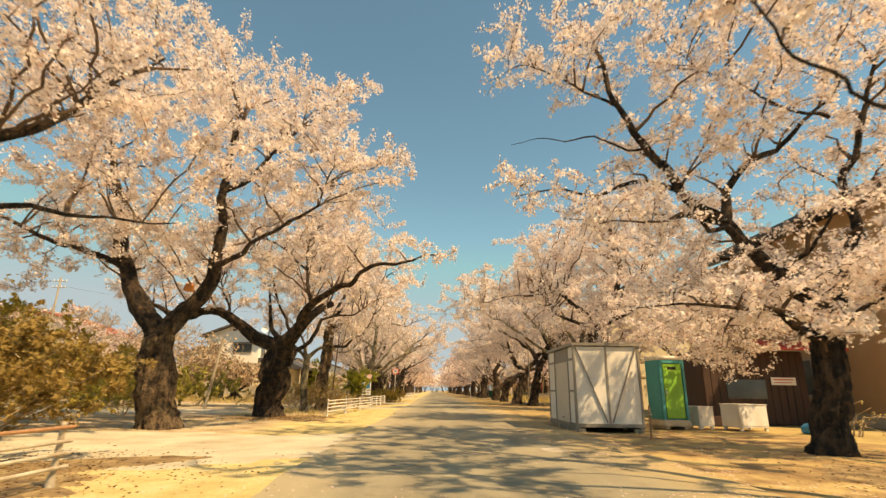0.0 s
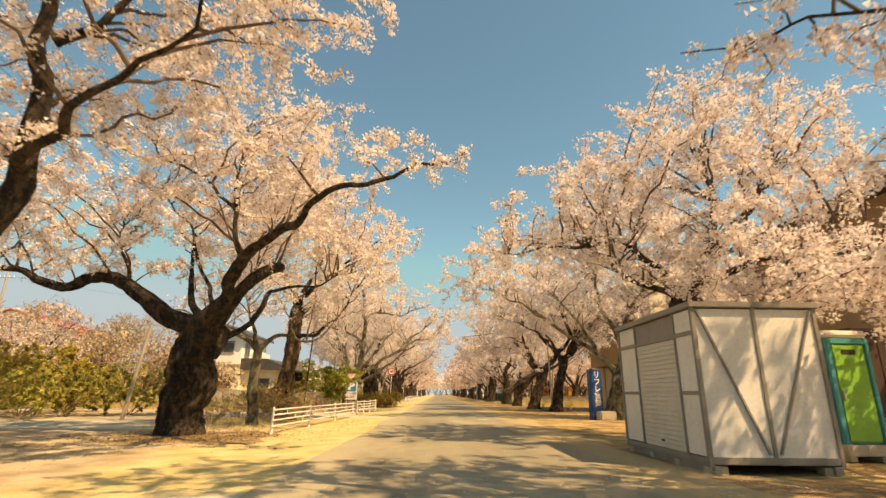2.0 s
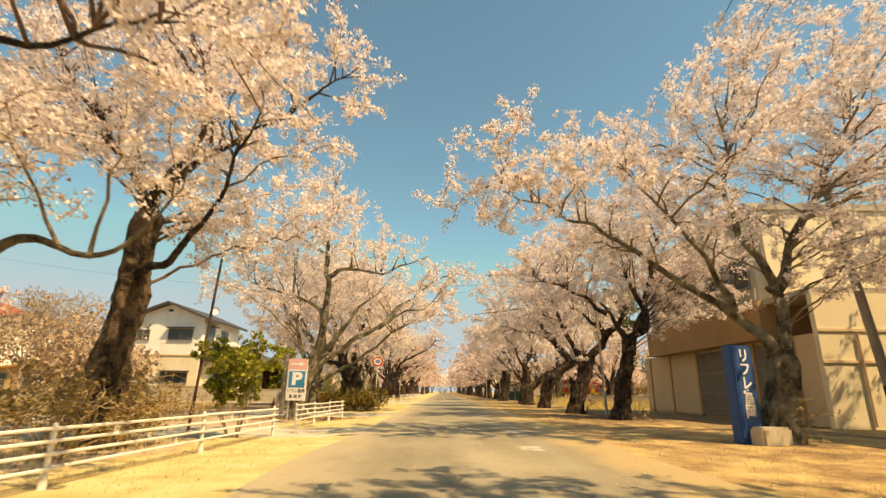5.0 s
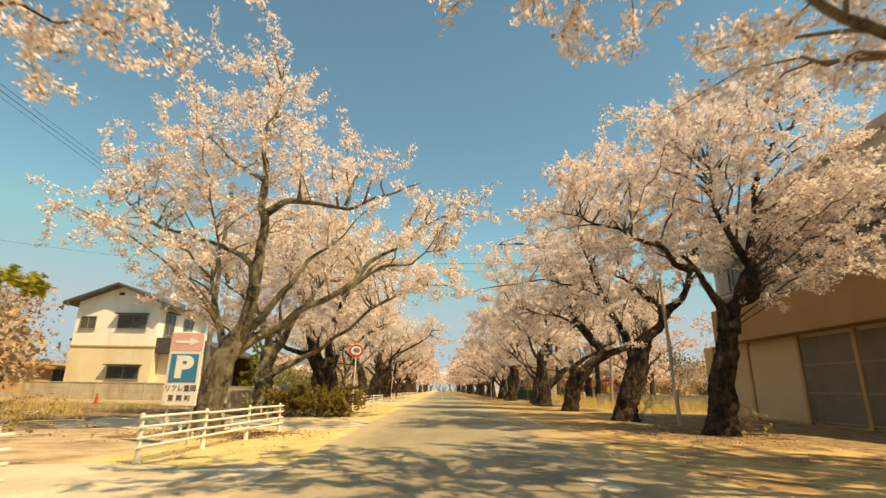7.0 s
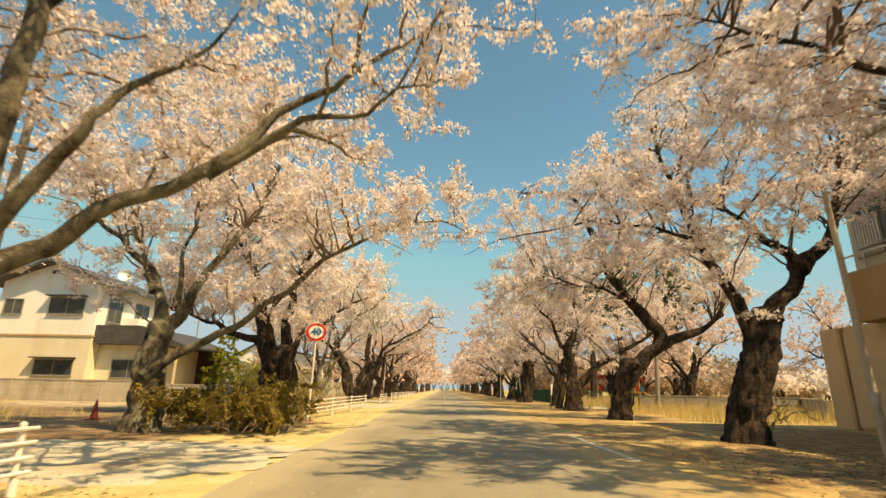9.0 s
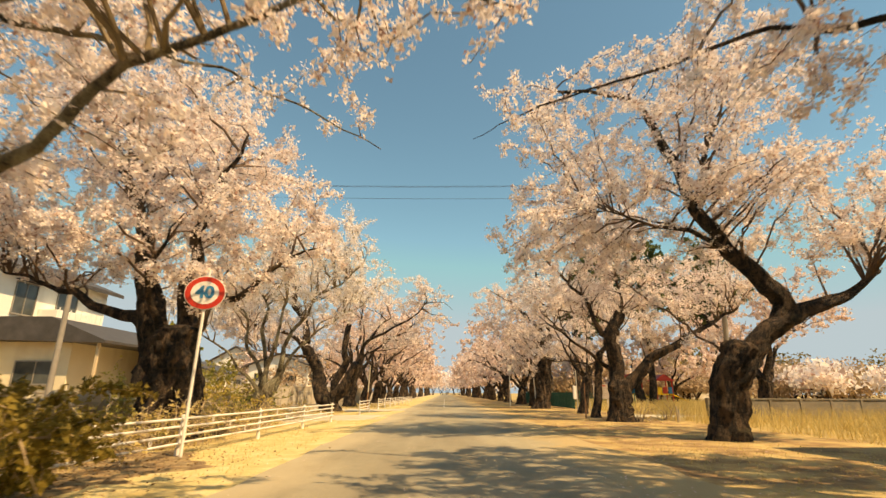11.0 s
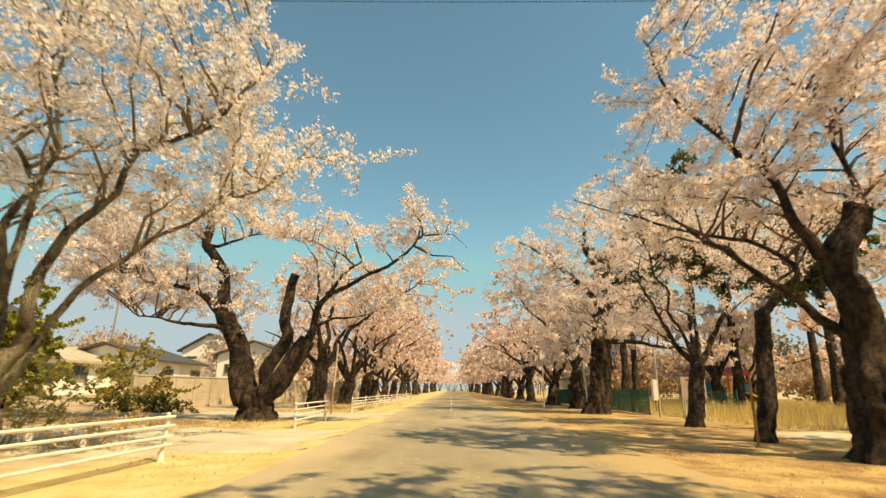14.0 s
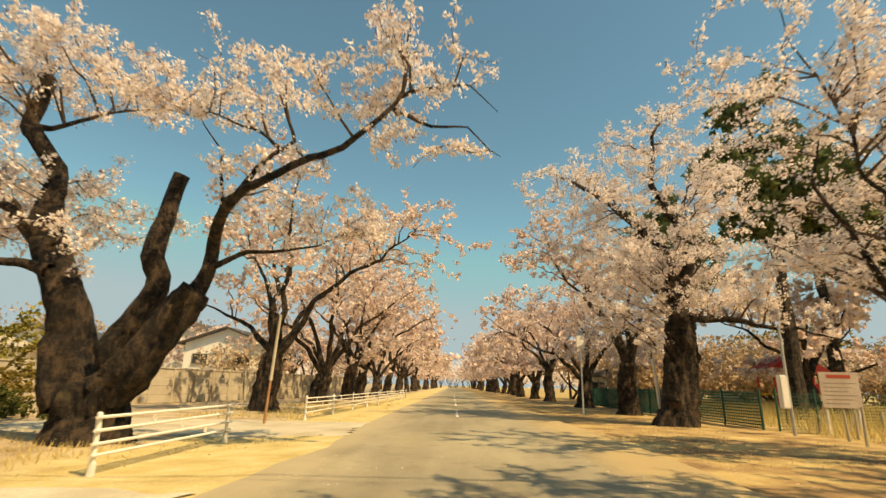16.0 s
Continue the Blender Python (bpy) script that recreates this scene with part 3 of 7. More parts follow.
def skeleton_of(limbs, blobs, n, rng, low=1.7, ease=0.18, flat=0.85):
    """Twigs from the limbs out to points spread through the crown. Gives nodes, parents, radii and how many belong to limbs."""
    cap = 60000
    pos, par, rad, dep = np.zeros((cap, 3)), np.full(cap, -1), np.zeros(cap), np.zeros(cap)
    lines, m = [], 0
    for r0, r1, pts in limbs:
        line = curve_through(pts, 0.2 if lines else 0.1, rng, 0.006 + 0.012 * min(r0, 0.3) if lines else 0.004, 0.085 if lines else 0.03)
        if lines:
            r0, r1 = r0 * (0.8 if r0 < 0.3 else 0.95), -r1 if r1 < 0 else r1 * 0.3 if r1 < 0.3 else r1
        rr = r0 + (r1 - r0) * np.linspace(0, 1, len(line)) ** 0.75
        lines.append((line, rr))
        for i, (p, r) in enumerate(zip(line, rr)):
            pos[m], rad[m], par[m] = p, r, m - 1 if i else -1
            m += 1
    own = m
    # Long boughs arch from the limbs to the rim of the crown.
    for a in in_blobs(blobs, max(8, n // 9), rng, 0.22):
        d = np.linalg.norm(pos[:own] - a, axis=1)
        s = int(np.argmin(d + rng.uniform(0, 1.8, own) + 1.4 * np.maximum(0, pos[:own, 2] - a[2] + 0.5 * d) + 4.0 * (pos[:own, 2] < low)))
        if not 0.5 < d[s] < 5.0:
            continue
        k = max(3, int(d[s] / 0.32))
        b, bend, prev = pos[s].copy(), rng.normal(0, 0.10 * d[s], 3), s
        bend[2] = abs(bend[2]) + 0.2 * d[s]
        thick, crook = rng.uniform(0.6, 1.5), rng.normal(0, 0.05, (4, 3))
        for i in range(1, k + 1):
            t = i / k
            pos[m], par[m], dep[m] = b + (a - b) * t + bend * (t * (1 - t)) + crook[i % 4] * min(1, 4 * t) + rng.normal(0, 0.012, 3), prev, 0.5 * d[s] * t
            rad[m] = min(0.024 * thick, 0.7 * rad[s]) * (1 - t) ** 0.8 + 0.007
            prev = m
            m += 1
    # Most twigs spread flat along the boughs, the rest anywhere in the crown.
    near = np.arange(own, m)[dep[own:m] > 0.4]
    near = near if len(near) else np.arange(own)
    sprays = pos[rng.choice(near, int(n * flat))] + rng.normal(0, 1, (int(n * flat), 3)) * (0.5, 0.5, 0.22)
    aim = np.vstack([in_blobs(blobs, int(n * 0.5), rng), sprays])
    gap = np.array([np.min(np.linalg.norm(pos[:own] - a, axis=1)) for a in aim])
    for a in aim[np.argsort(gap)]:
        d = np.linalg.norm(pos[:m] - a, axis=1)
        cost = d * (1 + 0.12 * (pos[:m, 2] > a[2] + 0.3)) + ease * dep[:m] + 3.0 * (pos[:m, 2] < low)
        s = int(np.argmin(cost))
        gapd = d[s]
        if gapd < 0.12:
            continue
        k = max(2, min(9, int(gapd / 0.3)))
        b = pos[s].copy()
        lead = pos[s] - pos[par[s]] if par[s] >= 0 else np.array([0, 0, 0.3])
        lead = lead / (np.linalg.norm(lead) + 1e-6) * gapd * 0.35
        bend = rng.normal(0, 0.07 * gapd, 3) + np.array([0, 0, 0.06 * gapd])
        prev = s
        for i in range(1, k + 1):
            t = i / k
            q = b + (a - b) * t + (lead + bend) * (t * (1 - t)) + (rng.normal(0, 0.025, 3) if i < k else 0)
            pos[m], par[m], dep[m] = q, prev, dep[s] + gapd * t
            prev = m
            m += 1
            if m > cap - 20:
                break
    area = np.zeros(m)
    area[own:] = 0.0
    for i in range(m - 1, own - 1, -1):
        if area[i] == 0:
            area[i] = 0.0064 ** 2.15
        rad[i] = max(rad[i], min(area[i] ** (1 / 2.15), 0.075))
        area[par[i]] += area[i]
    return pos[:m], par[:m], rad[:m], own, lines


def twig_mesh(pos, par, rad, own, thin=0.0):
    """Each twig piece as a tapered prism, the stout ones rounder."""
    v0, f0 = twig_pieces(pos, par, rad, own, thin, 0.02, 3)
    v1, f1 = twig_pieces(pos, par, rad, own, max(thin, 0.02), 9.0, 6)
    return np.vstack([v0, v1]), np.vstack([f0, f1 + len(v0)])


def twig_pieces(pos, par, rad, own, least, most, sides):
    i = np.arange(own, len(pos))
    i = i[(rad[i] >= least) & (rad[i] < most)]
    a, b = pos[par[i]], pos[i]
    ra, rb = np.minimum(rad[par[i]], rad[i] * 1.35), rad[i]
    way = b - a
    way /= np.linalg.norm(way, axis=1)[:, None] + 1e-9
    ref = np.where(np.abs(way[:, 2:3]) > 0.9, [[1.0, 0, 0]], [[0, 0, 1.0]])
    u = np.cross(way, ref)
    u /= np.linalg.norm(u, axis=1)[:, None]
    v = np.cross(way, u)
    k = sides
    rings = []
    for p, r in ((a - way * 0.01, ra), (b + way * 0.01, rb)):
        rings += [p + (u * math.cos(2 * math.pi * s / k) + v * math.sin(2 * math.pi * s / k)) * r[:, None] for s in range(k)]
    verts = np.stack(rings, 1).reshape(-1, 3)
    off = (np.arange(len(i)) * 2 * k)[:, None, None]
    f = np.array([[s, (s + 1) % k, k + (s + 1) % k, k + s] for s in range(k)])[None]
    return verts, (off + f).reshape(-1, 4)


def petal_mesh(points, size, rng, spread=0.35):
    """Small three-cornered leaves or petals, each turned its own way."""
    n = len(points)
    u = rng.normal(size=(n, 3))
    u /= np.linalg.norm(u, axis=1)[:, None]
    v = np.cross(u, rng.normal(size=(n, 3)))
    v /= np.linalg.norm(v, axis=1)[:, None]
    s = (size * (1 + spread * rng.normal(size=n)).clip(0.5, 1.8))[:, None] * 0.62
    k = rng.uniform(-0.35, 0.35, (n, 1))
    tri = np.stack([points + u * s, points - u * s * 0.55 + v * s * (0.85 + k), points - u * s * 0.5 - v * s * (0.85 - k)], 1)
    return tri.reshape(-1, 3), np.arange(3 * n).reshape(-1, 3)


def along_twigs(pos, par, rad, own, per_metre, loose, rng, thick=0.017, bunch=6):
    """Places for petals: bunches sitting along the thin twigs, with bare stretches between."""
    i = np.arange(own, len(pos))
    i = i[rad[i] < thick]
    a, b = pos[par[i]], pos[i]
    ln = np.linalg.norm(b - a, axis=1)
    bare = np.array([noise.noise(Vector(q) * 0.8) + 0.6 * noise.noise(Vector(q) * 2.1) for q in b])
    cnt = rng.poisson(ln * per_metre * 2.25 / bunch * np.clip(1.1 + 0.9 * bare, 0.3, 2.0))
    j = np.repeat(np.arange(len(i)), cnt)
    t = rng.random(len(j))[:, None]
    c = a[j] + (b[j] - a[j]) * t + rng.normal(0, loose * 0.75, (len(j), 3)) * (1, 1, 0.75)
    c = np.repeat(c, rng.poisson(bunch, len(c)), axis=0)
    return c + rng.normal(0, loose * 0.42, c.shape)


def cherry_tree(x, y, limbs, blobs, n=650, seed=1, per_metre=62, size=0.062, loose=0.1, tone="blossom", label="", turn=0.0, thin=0.0, fresh=None, bunch=3.5, pale=False):
    rng = np.random.default_rng(seed)
    tree = base("cherry_tree", x, y, ground_z(x, y) - 0.03, turn)
    pos, par, rad, own, lines = skeleton_of(limbs, blobs, n, rng)
    for k, (line, rr) in enumerate(lines):
        if k == 0:
            rr = rr * (1 + 0.3 * np.exp(-np.maximum(line[:, 2], 0) / 0.3))
            top = line[-1] + (line[-1] - line[-2]) / np.linalg.norm(line[-1] - line[-2]) * rr[-1] * 0.5
            foot = line[0] - np.array([0, 0, 0.25])
            line, rr = np.vstack([foot, line, (line[-1] + top) / 2, top]), np.concatenate([[rr[0] * 1.1], rr, [rr[-1] * 0.86, rr[-1] * 0.5]])
        elif 0.08 < rr[0] < 0.28:
            way = np.linalg.norm(line - line[0], axis=1)
            rr = rr * (1 + 0.5 * np.exp(-way / (2.2 * rr[0])))
        v, f = tubes(line, rr, (10 if thin > 0.01 else 48 if rr[0] > 0.6 else 36 if rr[0] > 0.45 else 24) if k == 0 else 5 if thin > 0 else 20 if rr[0] > 0.26 else 12 if rr[0] > 0.2 else 6, rng, 0.3 if k == 0 and rr[0] > 0.5 else 0.27 if rr[0] > 0.3 else 0.22)
        # Named bark on the trunk only; limbs keep darker bark, standing for crown shade.
        sheet_mesh("trunk" if k == 0 else "limb", v, f, pale if isinstance(pale, str) and k == 0 else "bark_pale" if pale is True else "bark", tree, True)
    v, f = twig_mesh(pos, par, rad, own, thin)
    tagged(sheet_mesh("branch", v, f, "twig_pale" if pale is True else "twig", tree), kind="stuff")
    v, f = petal_mesh(along_twigs(pos, par, rad, own, per_metre, loose, rng, bunch=bunch), size, rng)
    tagged(sheet_mesh("crown", v, f, tone, tree), kind="stuff")
    if fresh:
        p, r = fresh
        part("pruning_scar", rodded(p, Vector(p) + Vector((0.05, -0.08, 0.16)), r, r * 0.8, 12), "wound", tree, "raw orange wood of a fresh cut")
    return tagged(tree, label or "old cherry tree in full pale pink blossom, dark gnarled trunk", "cherry tree", "cherry trees along the avenue")


LABEL_OLD = "old cherry tree in full blossom with thick dark gnarled trunk"
LABEL_SLIM = "slim cherry tree with thin trunk and sparse pale blossom"
LABEL_STUB = "old cherry tree in blossom with lopped limb stumps"

cherry_tree(-9.8, 6.5, [(.45, .4, [(0, 0, 0), (-.1, 0, 1.8), (.1, .1, 3)]), (.26, .1, [(.1, .1, 3), (1.2, 1.5, 5), (2.2, 3, 7.2), (3, 4, 9)]), (.16, .05, [(.1, .1, 3), (1.2, 2.4, 4.4), (3.2, 5.4, 5.2)]), (.2, .08, [(.1, .1, 3), (-1.8, 0, 5), (-3, .5, 7)])],
            [(1.2, 2.5, 8.5, 4, 4, 2.6), (-2, 0, 7.5, 4, 4, 2.5), (3.2, 4.5, 7.6, 2.3, 2.6, 1.8), (2.2, 5, 5.6, 2.0, 2.0, 1.0)], 650, 11, label=LABEL_OLD)
cherry_tree(-8.0, 15.5, [(.5, .42, [(0, 0, 0), (-.3, 0, 1.5), (-.5, 0, 2.6)]), (.36, .2, [(-.5, 0, 2.5), (-1.1, 0, 3.6), (-1.9, 0, 4.9), (-2.8, 0, 7.7), (-4.3, .5, 10.7)]),
                         (.17, .07, [(-1.9, 0, 4.9), (-2.6, 0, 5.2), (-4.6, 0, 5.8), (-5.7, -1, 6.2), (-8.1, -1.5, 6.9)]), (.33, .15, [(-.5, 0, 2.5), (0, 0, 3.4), (.9, 0, 4.8), (1, -.5, 7.4), (1.6, -1, 10.1)]),
                         (.15, .05, [(.9, 0, 4.8), (2.2, -1, 5.3), (4.2, -1.6, 6.3), (5, -2.4, 7.4)]), (.14, .05, [(.8, 0, 7.6), (2.2, 0, 8.7), (3.6, -1, 10)])],
            [(.3, 0, 8.4, 4.6, 4.5, 3.6), (-1, 0, 11.8, 4, 4, 2.2), (-5.5, -1, 7.6, 4, 4, 2.8), (3.6, -1.5, 8.2, 2.4, 3.2, 2.2), (1.6, .5, 11.5, 2.6, 3, 2.2), (5.0, 0, 8.9, 2.2, 2.8, 2.0), (3.5, .5, 11.3, 2.4, 3, 1.8), (-3.6, -.5, 5.5, 3.4, 3.2, 1.3), (-5.6, .6, 4.7, 2.4, 2.2, .7)], 1180, 12, 62, label="old cherry tree in full blossom with thick brown scaly trunk", pale="bark_brown_lit", fresh=((.35, -.35, 4.1), .16))
cherry_tree(-7.0, 22.4, [(.5, .6, [(0, 0, 0), (-.05, 0, .7), (.12, 0, 1.5), (.02, 0, 2.2), (.2, 0, 3.0)]), (.4, .14, [(.2, 0, 2.8), (-.9, 0, 3.4), (-2, 0, 4), (-3, 0, 4.5), (-4.6, 0, 4.4), (-7.1, 0, 5.1)]), (.1, .05, [(-2.3, 0, 4.2), (-2.6, 0, 5.4), (-2.8, 0, 6.4)]),
                          (.29, .06, [(.2, -.2, 2.8), (.55, -.7, 3.4), (.95, -1.1, 3.85), (1.9, -2.0, 4.68), (2.75, -2.7, 5.0), (3.5, -3.3, 5.15), (4.6, -4.0, 5.7), (6.0, -4.9, 5.8), (7.3, -5.4, 5.85)]), (.12, .04, [(1.9, -2.0, 4.66), (1.8, -2.2, 4.95), (1.67, -2.3, 5.9), (1.59, -2.3, 7.0), (1.45, -2.3, 8.4)]), (.09, .03, [(.75, -.9, 3.6), (.45, -.7, 4.1), (0, -.6, 5.0), (-.35, -.6, 5.85), (-1.0, -.6, 6.8), (-2.4, -.6, 7.5)]), (.07, .03, [(1.66, -2.3, 5.9), (.93, -2.3, 6.65), (-.6, -2.3, 7.5), (-1.9, -2.3, 8.6)]), (.27, -.15, [(.3, 0, 3.0), (1.1, -.3, 3.8), (1.7, -.4, 4.4), (2.0, -.05, 4.78), (2.2, .25, 4.98)]),
                          (.16, .05, [(.3, .1, 2.7), (.6, .5, 2.9), (1.2, 1.1, 3.6), (1.63, 1.4, 4.35), (2.85, 2.0, 4.85), (4.2, 2.4, 5.4)]), (.2, .09, [(.2, 0, 3), (-.5, .3, 4.2), (-.8, .6, 6.2)]), (.15, .05, [(.2, .1, 3.0), (.5, 1.6, 4.6), (.9, 3, 6.9)])],
            [(.4, 0, 7, 4.0, 4.2, 2.5), (-5, 0, 6.6, 3.4, 3.5, 2.3), (4.4, -3.6, 6.6, 2.3, 2.2, .9), (.9, -1, 9.3, 3, 3.4, 1.9), (4.3, 2.6, 6, 2.3, 2.8, 1.5), (2.6, -1.8, 7.2, 2.2, 2.4, 1.5), (3.6, -.5, 8.6, 2.2, 2.6, 1.6), (1.5, 3.0, 7.6, 2.4, 2.2, 1.4, 1.2), (-1.5, 3, 7.6, 2.4, 2.2, 1.6), (6.6, -5.2, 6.0, 1.4, 1.0, .6, 3.5), (7.3, -5.6, 5.85, .7, .6, .4, 4)], 1050, 13, 64, label=LABEL_OLD)
cherry_tree(-6.7, 27, [(.2, .16, [(0, 0, 0), (-.1, 0, 1.7), (-.1, 0, 2.8)]), (.12, .06, [(-.1, 0, 2.8), (-.5, 0, 4), (-.9, 0, 5.2)]), (.11, .05, [(-.1, 0, 2.75), (-1.1, 0, 3.3), (-2.6, 0, 3.9), (-4, 0, 4.3)]), (.13, .05, [(-.1, 0, 2.8), (.4, 0, 3.2), (1.0, 0, 3.3), (2.0, 0, 3.2), (3.0, 0, 4.2)])],
            [(-.8, 0, 5.4, 2, 2, 1.3), (1.6, 0, 4.8, 1.6, 1.8, .9), (-2.6, .3, 4.6, 1.4, 1.4, .6)], 230, 14, 34, label=LABEL_SLIM, pale=True)
cherry_tree(-6.5, 30.6, [(.36, .28, [(0, 0, 0), (-.1, 0, 1.9), (0, 0, 3.6), (.1, 0, 5)]), (.15, .06, [(0, 0, 3.6), (1.3, -1, 3.8), (2.7, -2, 4.7), (3.6, -3, 5.9)]), (.18, .06, [(.1, 0, 5), (-1.2, 0, 6.9), (-3, 0, 9.1)]), (.18, .06, [(.1, 0, 5), (.8, 0, 6.9), (1, 0, 9.1)]), (.14, .05, [(.3, 0, 5.6), (2.4, 0, 7.4), (4.6, 0, 9)])],
            [(0, 0, 8.3, 3.6, 3.4, 2.4), (2.7, -1.5, 6.9, 2.4, 2.6, 1.7), (-3, 0, 8.5, 2.5, 3, 2), (.6, 0, 10.6, 2.2, 2.5, 1.3), (4.0, 0, 8.6, 1.7, 2.2, 1), (1.6, 3.6, 6.9, 2, 1.8, 1.1), (2.7, 3.0, 6.1, 1.8, 1.6, .9, 2.2), (1.2, 2.4, 5.2, 1.6, 1.4, .7, 1.5)], 850, 15, pale="bark_brown_lit", label="cherry tree in blossom with upright reddish brown scaly trunk")
cherry_tree(-6.0, 42.5, [(.37, .29, [(.08, 0, 0), (.2, 0, 1.1), (.45, 0, 2.4)]), (.26, .08, [(.42, 0, 2.3), (.62, 0, 3.0), (.86, 0, 3.9), (.9, 0, 4.8), (.87, 0, 6.3), (.8, 0, 8.5), (1.0, 0, 10.5), (1.0, 0, 11.4)]), (.15, .05, [(.3, 0, 2.2), (-.1, 0, 3.6), (-.15, 0, 5.0), (-.7, 0, 6.5)]),
                         (.2, .05, [(.5, .1, 2.2), (.96, .2, 2.65), (1.74, .3, 3.0), (2.3, .5, 3.5), (3.0, .6, 3.8), (3.62, .6, 4.2), (4.13, .7, 4.95), (5.05, .8, 5.75), (5.95, .8, 6.35), (6.8, .8, 6.7)]), (.17, .05, [(.7, 0, 2.8), (1.03, 0, 3.0), (1.52, 0, 3.56), (2.07, 0, 4.16), (2.44, 0, 4.9), (2.9, 0, 5.3), (3.7, 0, 6.1)]), (.1, .04, [(3.3, .6, 4.0), (4.5, .6, 4.7), (5.6, .5, 5.2), (6.5, .4, 5.4)]),
                         (.13, .05, [(.88, 0, 4.3), (.6, 0, 4.85), (-.3, 0, 5.3), (-2.1, 0, 5.9), (-3.6, 0, 6.9)]), (.14, .05, [(.87, 0, 6.2), (1.3, 0, 6.5), (1.96, 0, 6.7), (3.4, 0, 6.55), (4.65, 0, 6.97), (5.7, 0, 7.4)]), (.09, .03, [(3.4, 0, 6.6), (3.7, 0, 7.45), (4.1, 0, 8.36)]), (.1, .04, [(.85, 0, 7.4), (-.2, 0, 8.0), (-1.4, 0, 9.0)])],
            [(.5, 0, 8.2, 3.6, 3.6, 2.6, .8), (-2.6, 0, 5.4, 2.3, 2.8, 1.7), (4.8, .4, 6.0, 2.4, 2.6, 1.3), (.4, 0, 10.8, 2, 2.2, 1.4), (-2.6, 0, 8, 1.6, 2.2, 1.2), (3.4, 0, 7.6, 2.2, 2.4, 1.1), (3.6, 2.6, 6.2, 2.8, 2.2, 1.3), (.4, 3, 6.8, 2.8, 2, 1.4), (-1.6, .6, 4, 2.0, 1.8, .8), (6.6, .6, 6.6, 1.5, 1.8, 1.0, 1.6)], 980, 16, 46, label="tall cherry tree in airy blossom with lichen-grey trunk", pale=True)
cherry_tree(-7.2, 50.4, [(.4, .3, [(0, 0, 0), (0, 0, 1.5), (0, 0, 2.8)]), (.2, .08, [(0, 0, 2.8), (-.5, 0, 4.2), (-1.9, 0, 5.5), (-2.8, 0, 6.9)]), (.15, .06, [(-.3, 0, 3.7), (-.8, 0, 4.8), (-1.2, 0, 6.0)]), (.22, .08, [(0, 0, 2.6), (.6, 0, 3.5), (1.9, 0, 5.7), (3, 0, 8.1)]), (.12, .05, [(.4, 0, 3.3), (.3, 0, 4.4), (.7, 0, 6.6)]), (.17, .05, [(0, -.2, 1.4), (.6, -.2, 1.9), (2.3, -.2, 2.8), (3.3, -.3, 3.6), (4.7, -.4, 4.7), (6.1, -.4, 5.6), (7.4, -.5, 5.7), (8.4, -.5, 5.4)]), (.08, .03, [(1.9, 0, 5.7), (3.0, 1.6, 6.4), (4.2, 2.8, 6.7), (5.6, 3.6, 6.4), (6.6, 3.9, 5.9)])],
            [(.5, -.6, 7.3, 3.6, 3.4, 2.4), (5.4, -.8, 5.7, 2.6, 2.4, 1.2), (-2.4, 0, 6.3, 2.4, 2.8, 1.8), (3, -.8, 6.6, 2.4, 2.6, 1.4), (-1.6, .4, 4.3, 1.8, 1.8, .8), (3.2, .4, 4.3, 2, 1.8, .8), (7.4, -.6, 5.8, 1.6, 1.8, .9, 2.4), (6.8, -1.9, 5.6, 1.7, 1.2, .7, 2.2), (4.6, 3.2, 6.6, 1.6, 1.0, .6, 1.5), (6.2, 3.8, 6.2, 1.0, .7, .5, 1.6)], 920, 17, 54, label="cherry tree in airy blossom with pale lichened trunk", pale=True)
cherry_tree(-6.6, 58.8, [(.6, .7, [(.35, 0, 0), (.28, 0, .8), (.12, 0, 1.7), (-.1, 0, 2.5)]), (.44, .12, [(-.4, 0, 2.4), (-.72, 0, 3.2), (-1.09, 0, 4.06), (-1.16, 0, 4.8), (-1.35, 0, 5.6), (-2.2, 0, 7.3), (-3.2, 0, 8.9)]), (.26, .06, [(-.6, 0, 2.5), (-1.2, 0, 3.0), (-1.9, 0, 3.36), (-2.8, 0, 3.64), (-3.6, 0, 3.8), (-5.2, 0, 4.5)]),
                         (.2, .05, [(.3, 0, 2.4), (.62, 0, 3.2), (1.06, 0, 3.58), (1.77, 0, 3.86), (3.0, -.4, 4.6), (4.1, -.5, 5.1)]), (.3, .08, [(.15, .1, 2.5), (.05, .1, 3.6), (.35, 0, 4.6), (.7, -.8, 5.6), (1.7, -1.6, 6.8), (2.2, -2, 7.6)]), (.16, .05, [(-.2, -.2, 2.6), (-.3, -1, 3.7), (.4, -1.8, 4.6), (1.2, -2.6, 5.2)])],
            [(-1.5, 0, 7.2, 4, 4.2, 2.9), (2.0, -1, 5.6, 2.6, 2.8, 1.7), (-2, 0, 10.2, 3.0, 3.2, 1.6), (.8, -1.2, 7.6, 1.9, 2.2, 1.4), (1, -1.2, 4.3, 2.4, 1.8, .8, 1.5), (3.2, .6, 5, 1.7, 2.2, 1.1), (2.6, .2, 6.2, 1.6, 2.0, 1.0, 1.3), (.9, .3, 8.2, 1.8, 2.2, 1.4), (-4, .5, 5.4, 2.4, 2.4, 1.3, 1.4), (-.8, -1.5, 5.0, 2.2, 1.4, .8, 1.7), (-3.2, -1, 6.4, 2.4, 2, 1.4, 1.2)], 1250, 18, 84, label=LABEL_OLD)
